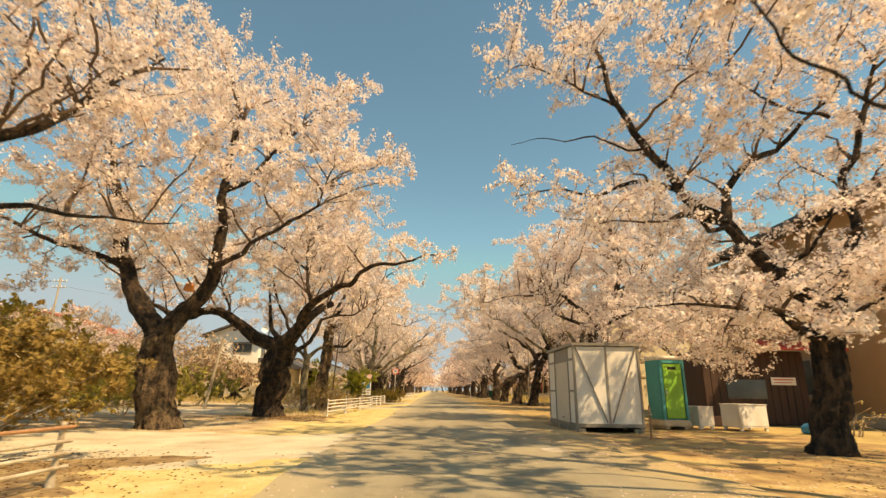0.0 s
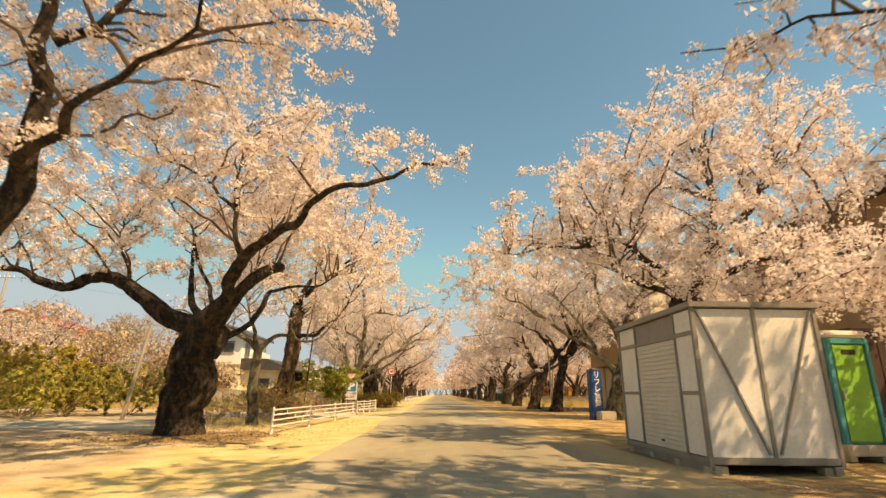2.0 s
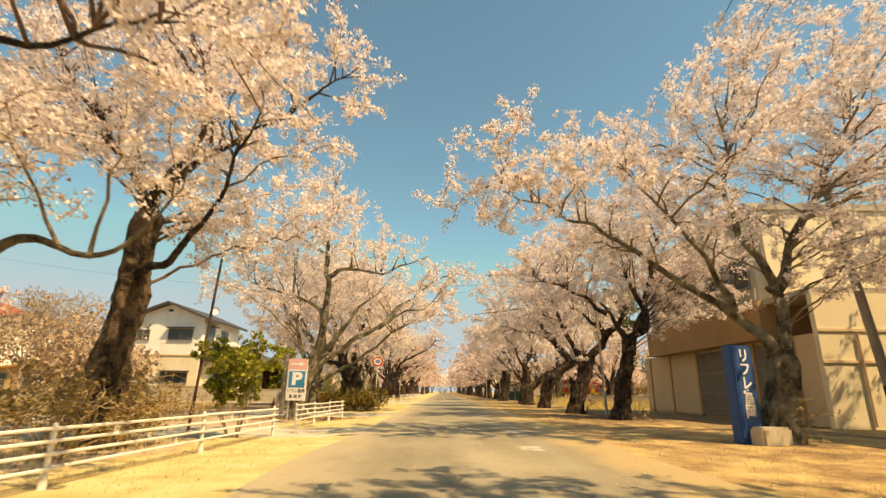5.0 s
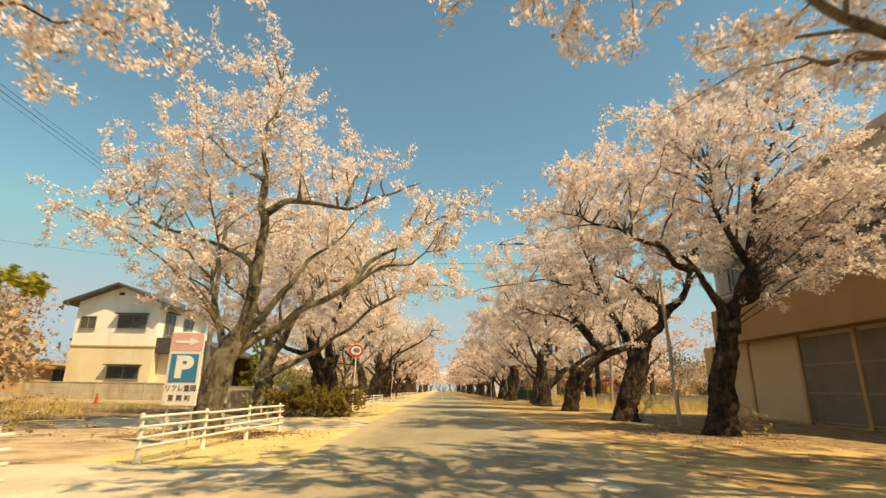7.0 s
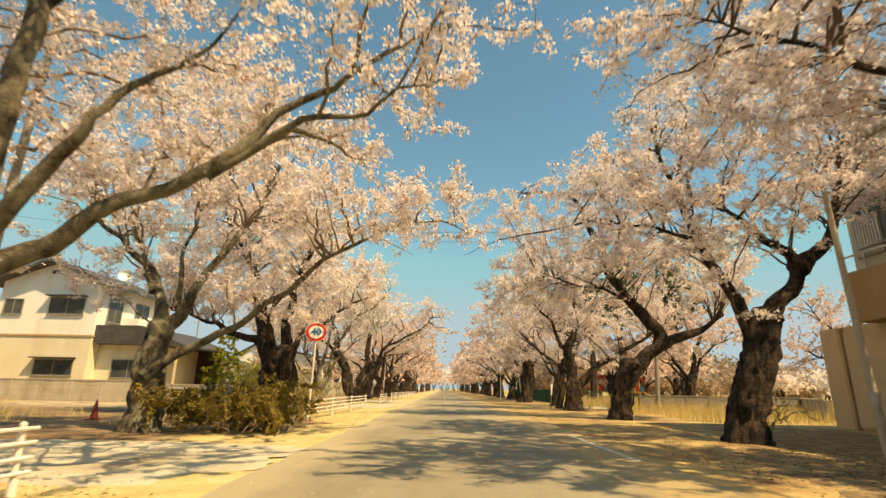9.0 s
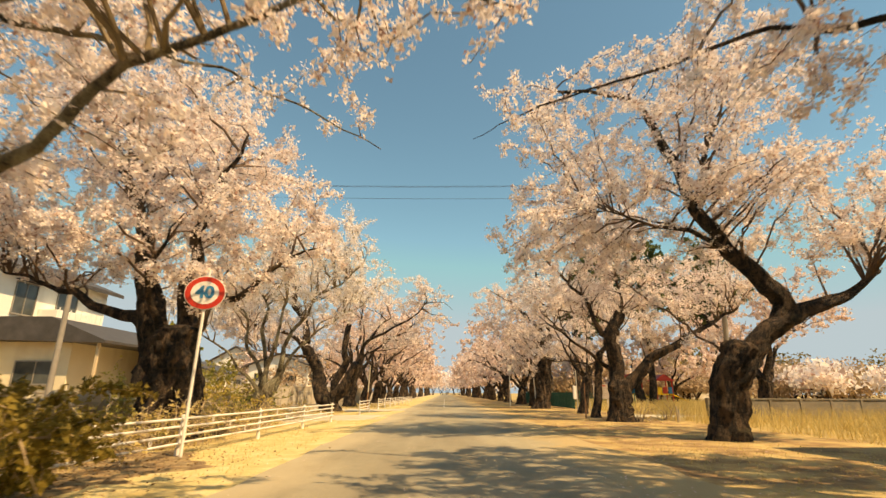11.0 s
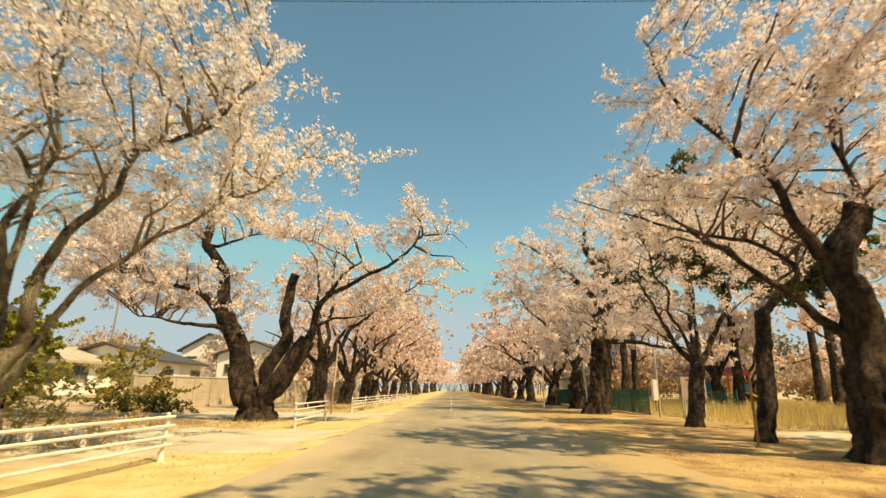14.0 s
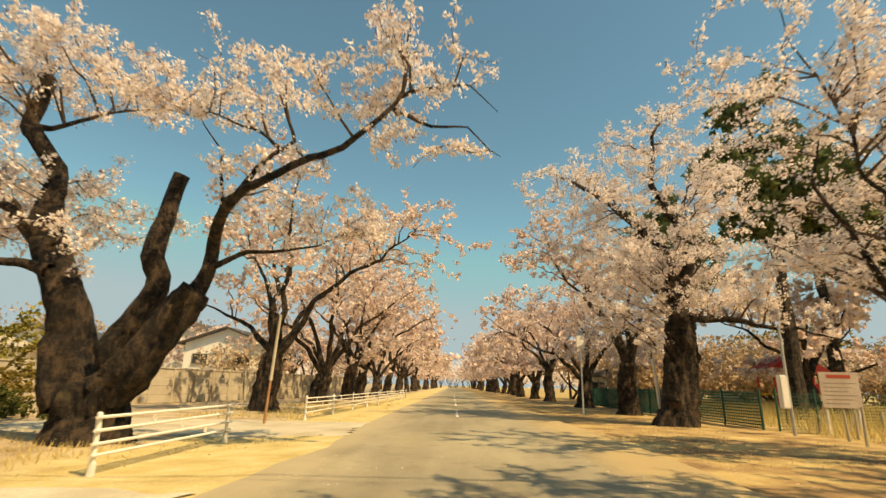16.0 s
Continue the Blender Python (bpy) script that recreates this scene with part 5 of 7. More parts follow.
# Farther along the avenue the trees repeat a few forms, each turned and sized its own way.
FORMS = []
for k in range(5):
    rng = np.random.default_rng(100 + k)
    fork = rng.uniform(1.3, 2.4)
    tilt = rng.uniform(-.5, .6, 2)
    limbs = [(.5, .4, [(0, 0, 0), (tilt[0] * .4, tilt[1] * .4, fork * .6), (tilt[0], tilt[1], fork)])]
    blobs = []
    for j in range(6):
        a = 2 * math.pi * (j + rng.uniform(-.35, .35)) / 6
        reach, top = rng.uniform(2.2, 5.2) * (1.25 if math.cos(a) > .3 else 1), rng.uniform(4.2, 9.2)
        u, v = math.cos(a), math.sin(a)
        limbs.append((.25, .07, [(tilt[0], tilt[1], fork), (tilt[0] + .35 * reach * u, .35 * reach * v, fork + .5 * (top - fork)), (reach * u, reach * v, top)]))
        blobs.append((reach * u * .85, reach * v * .85, top - .3, rng.uniform(1.8, 2.9), rng.uniform(1.8, 2.9), rng.uniform(.9, 1.9)))
        if j % 2 == 0:
            blobs.append((reach * u * 1.05, reach * v * 1.0, rng.uniform(3.0, 4.2), rng.uniform(1.5, 2.4), rng.uniform(1.5, 2.4), rng.uniform(.6, 1.1)))
    FORMS.append((limbs, blobs + [(.3, 0, 6.6, 3.0, 3.2, 2.2)]))
near_forms = [cherry_tree(-7.2 if k % 2 == 0 else 8.9, 88.6 + 4.1 * k, FORMS[k][0], [b for b in FORMS[k][1] if k > 1 or b[2] > 4.4], 620, 200 + k, 20, 0.105, 0.10, turn=0 if k % 2 == 0 else 180, label=LABEL_OLD, thin=0.008, bunch=5, tone="blossom_shaded") for k in range(5)]
far_forms = [cherry_tree(-7.0 if k % 2 == 0 else 8.9, 108.5 + 4.2 * k, FORMS[k][0], FORMS[k][1], 330, 220 + k, 6, 0.29, 0.17, turn=20 if k % 2 == 0 else 160, label=LABEL_OLD, thin=0.015, bunch=3, tone="blossom_shaded") for k in range(5)]
rng = random.Random(7)
for side in (-1, 1):
    y = 134.0 if side < 0 else 130.5
    while y < 300:
        src = far_forms[rng.randrange(5)]
        x = (-7.0 if side < 0 else 8.9) + rng.uniform(-.6, .6)
        s = rng.uniform(.86, 1.1) * (1 if y < 170 else 1.2)
        ob = copy_thing(src, pose(x, y, -0.06, 0, 0, rng.uniform(0, 360)))
        ob.scale = (s, s, s * rng.uniform(.95, 1.12))
        y += rng.uniform(7.5, 10.5) * (1 if y < 190 else 1.6)
# A second row behind the field and the houses.
for x, y, s, turn in ((17.5, 72.5, .8, 40), (22, 84, .75, 200), (20, 96, .85, 120), (27, 104, .9, 300), (18, 112, .8, 20), (-30, 128, .9, 150), (-19, 128, .9, 10), (24, 126, .9, 250), (21, 62, .7, 10), (-26, 39, .62, 80), (-73, 93, 1.6, 60), (-83, 96, 1.6, 170), (-92, 92, 1.6, 30)):
    ob = copy_thing((near_forms if y < 75 else far_forms)[int(x * 7 + y) % 5], pose(x, y, -0.06, 0, 0, turn))
    ob.scale = (s, s, s)


# ---------------------------------------------------------------- shrubs, conifers, grass
def shrub(name, x, y, blobs, n, seed, leaf, size, per_metre, label, category="shrub", stems=7, spread=.35):
    rng = np.random.default_rng(seed)
    ob = base(name, x, y, ground_z(x, y) - .02)
    top = max(b[2] for b in blobs)
    limbs = []
    for k in range(stems):
        a = 2 * math.pi * k / stems + rng.uniform(-.4, .4)
        b = blobs[k % len(blobs)]
        limbs.append((.028, .012, [(.12 * math.cos(a), .12 * math.sin(a), 0), (b[0] * .5 + spread * math.cos(a), b[1] * .5 + spread * math.sin(a), top * .45), (b[0] + spread * 1.6 * math.cos(a), b[1] + spread * 1.6 * math.sin(a), top * .9)]))
    pos, par, rad, own, lines = skeleton_of(limbs, blobs, int(n * .7), rng, .1, .1, .5)
    verts, faces = [], []
    for line, rr in lines:
        v, f = tubes(line, rr, 5, rng)
        faces += [tuple(q + len(verts) for q in g) for g in f]
        verts += v
    v, f = twig_mesh(pos, par, np.minimum(rad, .02), own)
    faces += [tuple(int(q) + len(verts) for q in g) for g in f]
    verts += [tuple(q) for q in v]
    tagged(sheet_mesh("stem", verts, faces, "bare_twig", ob), kind="stuff")
    v, f = petal_mesh(along_twigs(pos, par, rad, own, per_metre * .62, .06, rng, .05, 3), size * 1.2, rng)
    tagged(sheet_mesh("foliage", v, f, leaf, ob), kind="stuff")
    return tagged(ob, label, category)


GOLD = "tall bushy shrub with golden brown spring leaves"
shrub("shrub", -11.9, 13.8, [(0, 0, 2.1, 2.3, 2.2, 1.6), (-2, .6, 2.2, 2, 1.8, 1.5), (1.6, .8, 1.5, 1.4, 1.4, 1.1)], 440, 301, "leaf_gold", .072, 42, GOLD)
shrub("shrub", -14.6, 18.6, [(0, 0, 2.2, 2.8, 2.4, 1.6), (2, 1.4, 1.7, 2.0, 1.8, 1.3)], 330, 302, "leaf_gold", .085, 36, GOLD)
shrub("shrub", -10.2, 11.2, [(0, 0, 1.4, 1.6, 1.4, 1.1), (-1.8, -.4, 1.6, 1.6, 1.6, 1.2)], 420, 304, "leaf_bronze", .055, 60, GOLD)
shrub("shrub", -13.4, 22.6, [(0, 0, 1.6, 2.2, 1.6, 1.2), (-2.4, 0, 1.9, 2.0, 1.6, 1.3)], 280, 305, "leaf_gold", .075, 34, GOLD)
shrub("shrub", -7.3, 7.9, [(0, 0, 1.55, 1.5, 1.5, .75), (1.1, .4, 1.4, 1.1, 1.2, .65), (-1.5, .2, 1.7, 1.5, 1.6, .8)], 800, 303, "leaf_bronze", .05, 110, "twiggy shrub with bronze brown leaves behind the fence", "shrub", 16, .5)
for k, (x, y, h, tone) in enumerate(((-19, 31.5, 1.2, "leaf_green"), (-22.5, 34, 1.6, "leaf_green"), (-27, 36, 1.9, "leaf_olive"), (-30, 31, 1.7, "leaf_green"), (-24, 41, 1.9, "leaf_gold"), (-15.5, 34, 1.5, "leaf_green"))):
    shrub("shrub", x, y, [(0, 0, h, 2.4, 2.0, h * .8), (1.6, .8, h * .8, 1.5, 1.5, h * .6)], 220, 310 + k, "leaf_moss" if tone == "leaf_green" else tone, .12, 24, "rounded garden shrub with yellow-green leaves")
for k, (x, y, h, tone) in enumerate(((-19.5, 33.2, 2.0, "leaf_gold"), (-24.5, 33.5, 2.3, "leaf_moss"), (-27.5, 37.5, 2.5, "leaf_gold"), (-30.5, 35, 2.6, "leaf_moss"), (-17.5, 27.8, 1.3, "leaf_spring"), (-20, 29.4, 1.6, "leaf_moss"), (-23, 31, 1.8, "leaf_gold"), (-25.5, 29.5, 1.9, "leaf_moss"), (-28.5, 33.5, 2.2, "leaf_gold"), (-33, 36, 2.4, "leaf_moss"), (-21, 36.5, 1.9, "leaf_gold"), (-17, 31.5, 1.2, "leaf_moss"))):
    shrub("shrub", x, y, [(0, 0, h, 2.0, 1.8, h * .8), (1.3, .6, h * .8, 1.4, 1.4, h * .65)], 220, 620 + k, tone, .13, 40, "dense rounded garden shrub with olive-yellow leaves")
shrub("young_conifer", -18.5, 80.5, [(0, 0, 1.8, 1.8, 1.8, 1.2), (0, 0, 3.6, 1.5, 1.5, 1.0), (0, 0, 5.2, .8, .8, .8)], 420, 640, "leaf_green", .12, 60, "bushy green conifer beside a garden wall", "evergreen")
shrub("young_conifer", -4.95, 33.2, [(-.1, 0, 1.25, .75, .7, .5), (.05, 0, 1.9, .62, .6, .5), (.25, 0, 2.5, .36, .36, .4), (-.45, 0, 1.8, .5, .5, .4)], 400, 320, "leaf_green", .06, 100, "bushy young evergreen with bright green needles", "evergreen")
for k, (x, y) in enumerate(((-9.6, 30.5), (-10.5, 35), (-8.6, 27.8), (-9.5, 39.5), (-12.5, 38), (-8.6, 33.2), (-6.6, 30.9), (-6.2, 28.9), (-7.4, 32.2))):
    shrub("dry_shrub", x, y, [(0, 0, .6 if k < 5 else .8, 1.5 if k < 5 else 1.2, 1.3, .55 if k < 5 else .75)], 190 if k < 5 else 320, 330 + k, "leaf_bronze" if k % 3 == 0 or k > 4 else "straw", .036, 26 if k < 5 else 40, "dry twiggy brush behind the roadside fence", stems=9)
for k, (x, y, h, tone) in enumerate(((-6.0, 55.6, .5, "straw"), (-6.4, 57.2, .6, "leaf_olive"), (-5.9, 60.6, .7, "straw"), (-6.5, 62.2, .85, "leaf_olive"), (-5.9, 63.8, .7, "straw"), (-6.2, 68.6, .7, "leaf_gold"), (-7.6, 56.8, .65, "leaf_olive"), (-7.2, 61.4, 1.0, "leaf_gold"), (-9.2, 56.6, .7, "leaf_olive"))):
    shrub("dry_shrub", x, y, [(0, 0, h * .7, 1.2, 1.2, h * .6)], 180, 380 + k, "straw" if tone != "leaf_olive" else "leaf_spring", .036, 26, "dry twiggy brush behind the roadside fence", stems=9)
for k in range(7):
    shrub("dry_shrub", -5.5 - .5 * (k % 3), 51.6 + 1.7 * k, [(0, 0, .5, 1.1, 1.0, .45)], 150, 660 + k, "straw", .034, 24, "dry twiggy brush behind the roadside fence", stems=9)
shrub("bush", -4.75, 50.4, [(0, 0, .78, 1.7, 1.3, .62), (.9, .3, .65, 1.1, 1.1, .5), (-.9, 0, .6, 1.0, 1, .5)], 760, 340, "leaf_olive", .05, 120, "dense olive-green azalea bush beside the road", "bush", 11)
for k, (x, y, h, tone) in enumerate(((-9.4, 62.6, 1.2, "leaf_olive"), (-10.2, 66.8, 1.6, "leaf_green"), (-8.0, 64.6, .9, "leaf_gold"), (-8.2, 68.8, 1.1, "leaf_green"), (-8.2, 60.4, .9, "leaf_gold"), (-11.6, 70, 1.5, "leaf_green"))):
    shrub("shrub", x, y, [(0, 0, h, 1.5, 1.4, h * .75)], 200, 350 + k, "leaf_spring" if tone != "leaf_gold" else tone, .055, 26, "garden shrub with mixed green and yellow leaves")
shrub("shrub", -18.2, 88, [(0, 0, 2.1, 2.2, 2.2, 1.7), (.6, 0, 3.3, 1.3, 1.4, .9)], 300, 360, "leaf_moss", .11, 24, "rounded evergreen shrub in front of houses")
shrub("shrub", -15.0, 84.5, [(0, 0, .9, 2.0, 1.4, .8)], 200, 361, "leaf_olive", .09, 40, "dark low shrub beside the garden wall")
for k, (x, y) in enumerate(((-14.6, 82.2), (-13.4, 82.6), (-12.4, 82.0))):
    shrub("hedge", x, y, [(0, 0, .45, .9, .7, .42)], 190, 390 + k, "leaf_dark", .06, 70, "low dark green hedge along the garden", "hedge")
for k, (x, y) in enumerate(((8.9, 50.5), (9.2, 43.4), (9.3, 33.0), (9.0, 67.6), (10.9, 69.4), (12.8, 15.6))):
    shrub("dry_shrub", x, y, [(.1, -.1, .65, .6, .5, .55)], 60, 370 + k, "straw", .04, 10, "thin bare sprouts at the foot of a tree", "sprouts", 6, .15)


def pine(x, y, height, seed, label):
    rng = np.random.default_rng(seed)
    ob = base("pine_tree", x, y, -.06)
    limbs = [(.42, .1, [(0, 0, 0), (.2, .1, height * .4), (-.1, .2, height * .75), (.1, 0, height * .95)])]
    blobs = []
    for k in range(9):
        a, h = rng.uniform(0, 6.28), height * (.6 + .045 * k)
        r = 3.4 * (1.12 - .085 * k)
        blobs.append((r * .62 * math.cos(a), r * .62 * math.sin(a), h, r * .7, r * .7, .85))
    pos, par, rad, own, lines = skeleton_of(limbs, blobs, 420, rng, height * .3, .3)
    v, f = tubes(lines[0][0][::2], lines[0][1][::2], 8, rng, .1)
    sheet_mesh("trunk", v, f, "bark", ob, True)
    v, f = twig_mesh(pos, par, rad, own, .01)
    tagged(sheet_mesh("branch", v, f, "bark", ob), kind="stuff")
    v, f = petal_mesh(along_twigs(pos, par, rad, own, 10, .2, rng, .05, 3), .30, rng)
    tagged(sheet_mesh("foliage", v, f, "needle", ob), kind="stuff")
    return tagged(ob, label, "pine tree", "pines behind the park")


for k, (x, y, h) in enumerate(((16.6, 92, 18), (20.8, 95, 17), (25.5, 92, 16), (15.6, 103, 16), (30, 100, 17), (19, 110, 17))):
    pine(x, y, h, 400 + k, "tall dark green pine behind the cherry trees")


def scatter_grass(name, spans, n, height, seed, material, label):
    rng = np.random.default_rng(seed)
    area = np.array([(b - a) * (d - c) for a, b, c, d in spans])
    pick = rng.choice(len(spans), n, p=area / area.sum())
    s = np.array(spans)[pick]
    x, y = s[:, 0] + (s[:, 1] - s[:, 0]) * rng.random(n), s[:, 2] + (s[:, 3] - s[:, 2]) * rng.random(n)
    keep = np.array([ripple(a, b, .45) > -.22 for a, b in zip(x, y)])
    x, y = x[keep], y[keep]
    n = len(x)
    z = np.array([ground_z(a, b) for a, b in zip(x, y)]) - .02
    a, h = rng.random(n) * 6.28, height * rng.uniform(.5, 1.3, n)
    w, lean = .006 + .008 * rng.random(n), rng.normal(0, .35, (2, n)) * h
    p = np.stack([np.stack([x - w * np.cos(a), y - w * np.sin(a), z], 1), np.stack([x + w * np.cos(a), y + w * np.sin(a), z], 1), np.stack([x + lean[0], y + lean[1], z + h], 1)], 1)
    ob = sheet_mesh(name, p.reshape(-1, 3), np.arange(3 * n).reshape(-1, 3), material)
    return tagged(ob, label, "grass", kind="stuff")


scatter_grass("tall_dry_grass", [(10.8, 26, 63, 71), (11.2, 30, 76, 112), (11, 26, 57, 63)], 40000, .65, 501, "straw", "tall dry yellow grass on the open field")
scatter_grass("dry_grass", [(-9, -5.4, 22, 33), (-9.5, -4.9, 52, 70), (-9, -5.2, 73.5, 78), (-8.5, -4.6, 84, 100)], 15000, .16, 502, "straw", "dry straw grass behind the roadside fence")
scatter_grass("verge_grass", [(-5.2, -2.6, 22, 33), (-5, -2.6, 36.6, 43), (-5, -2.4, 53, 70), (4.6, 9.5, 22, 34), (4.6, 9.5, 44, 70), (4.6, 9.8, 76, 100), (-5, -2.6, 74, 100), (-9.6, -6, 14, 22)], 30000, .06, 503, "straw", "short dry yellow grass on the verge")

rng = np.random.default_rng(78)
spots = np.concatenate([np.stack([rng.normal((a + b) / 2, (b - a) * .3, 3200), rng.normal((c + d) / 2, (d - c) * .3, 3200)], 1) for a, b, c, d, k in LITTER_SHADE])
spots = np.array([(a, b, max(ground_z(a, b) + .036, .014 if -2.3 < a < 4.4 else -1)) for a, b in spots if not -1.6 < a < 4.2])
v, f = petal_mesh(spots, .036, rng)
v[:, 2] = np.repeat(spots[:, 2], 3) + (v[:, 2] - np.repeat(spots[:, 2], 3)) * .45
tagged(sheet_mesh("fallen_leaves", v, f, "dead_leaf"), "dry brown leaves lying loosely on the verges", "leaves", kind="stuff")

rng = np.random.default_rng(77)
n = 46000
px, py = np.concatenate([rng.uniform(2.6, 10.0, n * 4 // 5), rng.uniform(-8, 4.2, n - n * 4 // 5)]), np.where(rng.random(n) < .4, rng.uniform(4, 16, n), rng.uniform(3, 92, n))
keep = np.array([ripple(a * 1.6, b, .5) + .6 * ripple(a, b * .6, 2.3) > .02 for a, b in zip(px, py)])
px, py = px[keep], py[keep]
pz = np.array([max(ground_z(a, b), .008 if -2.2 < a < 4.4 else -1) + .012 for a, b in zip(px, py)])
flat = np.stack([px, py, pz], 1)
ang, s = rng.random(len(px)) * 6.28, rng.uniform(.008, .017, len(px))
u, v = np.stack([np.cos(ang) * s, np.sin(ang) * s, 0 * s], 1), np.stack([-np.sin(ang) * s, np.cos(ang) * s, .2 * s], 1)
tagged(sheet_mesh("fallen_petals", np.stack([flat - u, flat - v, flat + u, flat + v], 1).reshape(-1, 3), np.arange(4 * len(px)).reshape(-1, 4), "fallen"), "pale pink petals fallen on verge and road", "petals", kind="stuff")


# ---------------------------------------------------------------- roadside fences
def fence(x0, y0, x1, y1, posts, worn=False, label=""):
    """White pipe fence: leaning posts with footings, four rails and ring clips."""
    a, b = Vector((x0, y0, 0)), Vector((x1, y1, 0))
    run = (b - a).length
    ob = base("fence", x0, y0, ground_z(x0, y0) - .01, math.degrees(math.atan2(b.y - a.y, b.x - a.x)))
    rng = random.Random(int(y0 * 10))
    tint = "rust" if worn else "white"
    for k in range(posts):
        u = run * k / (posts - 1)
        tilt = rng.uniform(-.02, .02)
        bm = rod(bmesh.new(), (u, tilt, -.1), (u + tilt, 0, .74), .034, .034, 12)
        bmesh.ops.create_uvsphere(bm, u_segments=10, v_segments=5, radius=.036, matrix=Matrix.Translation((u + tilt, 0, .74)))
        part("post", bm, "worn_white" if worn else "white", ob)
        part("footing", rodded((u, tilt, -.1), (u, tilt, .17), .055, .045, 12), "worn_white" if worn else "white", ob)
    for j, z in enumerate((.70, .55, .40, .25)):
        for k in range(posts - 1):
            u0, u1 = run * k / (posts - 1), run * (k + 1) / (posts - 1)
            bm = rod(bmesh.new(), (u0 - (.12 if k == 0 else .0), -.045, z + rng.uniform(-.012, .012)), (u1 + (.14 if k == posts - 2 else 0), -.045, z + rng.uniform(-.012, .012)), .022, .022, 8)
            part("rail", bm, "rust" if worn and j < 1 else "worn_white" if worn else "white", ob)
    for k in range(posts - 1):
        for j, z in enumerate((.625, .475, .325)):
            u = run * (k + (.3 + .22 * j)) / (posts - 1)
            bm = bmesh.new()
            for q in range(8):
                t0, t1 = math.pi * q / 4, math.pi * (q + 1) / 4
                rod(bm, (u + .038 * math.cos(t0), -.045, z + .045 * math.sin(t0)), (u + .038 * math.cos(t1), -.045, z + .045 * math.sin(t1)), .009, .009, 5)
            part("ring_clip", bm, "white", ob)
    return tagged(ob, label or "white painted pipe fence with four rails beside the road", "fence", "roadside fences")


fence(-4.55, -2.0, -4.47, 6.4, 3, True, "weathered white pipe fence with rusty top rail by shrubs")
fence(-4.63, 22.8, -4.1, 33.7, 4)
fence(-4.36, 36.7, -4.05, 42.7, 4)
fence(-4.5, 51.6, -4.05, 67.2, 5, False, "long white pipe fence with four rails and rusty patches")
fence(-4.03, 74.15, -4.07, 78.0, 2, False, "short free-standing white pipe fence section on sand")
fence(-4.3, 84.3, -3.6, 112, 9)


# ---------------------------------------------------------------- signs
def text_part(name, body, size, material, parent, place, turn=(90, 0, 0), label="", stretch=1.0, bold=0.0):
    cu = bpy.data.curves.new(name, "FONT")
    cu.body, cu.size, cu.extrude, cu.offset = body, size, .004, bold
    cu.align_x, cu.align_y = "CENTER", "CENTER"
    tmp = bpy.data.objects.new(name, cu)
    me = bpy.data.meshes.new_from_object(tmp)
    bpy.data.objects.remove(tmp)
    me.materials.append(MAT[material])
    ob = new(name, me)
    ob.parent = parent
    ob.matrix_basis = pose(*place, *turn) @ Matrix.Diagonal((stretch, 1, 1, 1))
    if label:
        ob["label"] = label
    return ob


def parking_sign():
    ob = base("parking_sign", -5.2, 39.4, ground_z(-5.2, 39.4), -6)
    for x in (-.28, .28):
        part("post", rodded((x, .05, -.1), (x, .05, 2.2), .025, .025), "galvanised", ob)
    part("board", boxed(-.385, .385, -.02, .02, .78, 2.32, .006), "sheet", ob, "white sheet metal board")
    part("arrow_panel", boxed(-.38, .38, -.026, -.02, 1.93, 2.315), "pink", ob, "faded pink panel")
    bm = prism([(-.27, 2.09), (.07, 2.09), (.07, 2.03), (.27, 2.12), (.07, 2.21), (.07, 2.15), (-.27, 2.15)], -.034, -.027, "y")
    part("arrow", bm, "sheet", ob, "white arrow")
    part("blue_square", boxed(-.32, .32, -.028, -.02, 1.26, 1.86, .004), "blue", ob, "blue parking square")
    text_part("letter", "P", .62, "sheet", ob, (0, -.031, 1.56), label="white letter P", stretch=1.25, bold=.03)
    for k, ch in enumerate("リフレ富岡"):
        text_part("lettering", ch, .145, "ink", ob, (-.29 + .145 * k, -.026, 1.13), label="dark lettering")
    for k, ch in enumerate("富岡町"):
        text_part("lettering", ch, .135, "ink", ob, (-.19 + .19 * k, -.026, .93), label="dark lettering")
    for x in (-.33, .33):
        for z in (.85, 2.26):
            part("bolt", rodded((x, -.03, z), (x, -.02, z), .012, .012, 6), "galvanised", ob)
    tagged(ob, "white parking sign with blue P and pink arrow panel", "parking sign")


parking_sign()


def disc(bm, r, y0, y1, z, stretch=1.0, sides=40):
    bmesh.ops.create_cone(bm, cap_ends=True, segments=sides, radius1=r, radius2=r, depth=abs(y1 - y0), matrix=Matrix.Translation((0, (y0 + y1) / 2, z)) @ Matrix.Diagonal((stretch, 1, 1, 1)) @ pose(0, 0, 0, 90, 0, 0))
    return bm


def speed_sign():
    ob = base("speed_sign", -4.18, 55.25, ground_z(-4.2, 55), 10)
    part("pole", rodded((-.04, .06, -.1), (.02, .06, 3.6), .032, .03, 12), "white", ob, "white painted steel pole")
    part("rim", disc(bmesh.new(), .345, .012, .03, 3.13, 1.15), "sheet", ob)
    part("ring", disc(bmesh.new(), .33, .004, .012, 3.13, 1.15), "red", ob, "red ring")
    part("face", disc(bmesh.new(), .235, -.004, .004, 3.13, 1.15), "sheet", ob, "white face")
    text_part("numerals", "40", .34, "blue", ob, (0, -.008, 3.13), label="blue numerals 40", stretch=1.05, bold=.012)
    part("bracket", boxed(-.05, .05, .03, .1, 3.05, 3.2, .005), "galvanised", ob)
    tagged(ob, "round red-rimmed speed limit sign on a white pole", "road sign")


speed_sign()


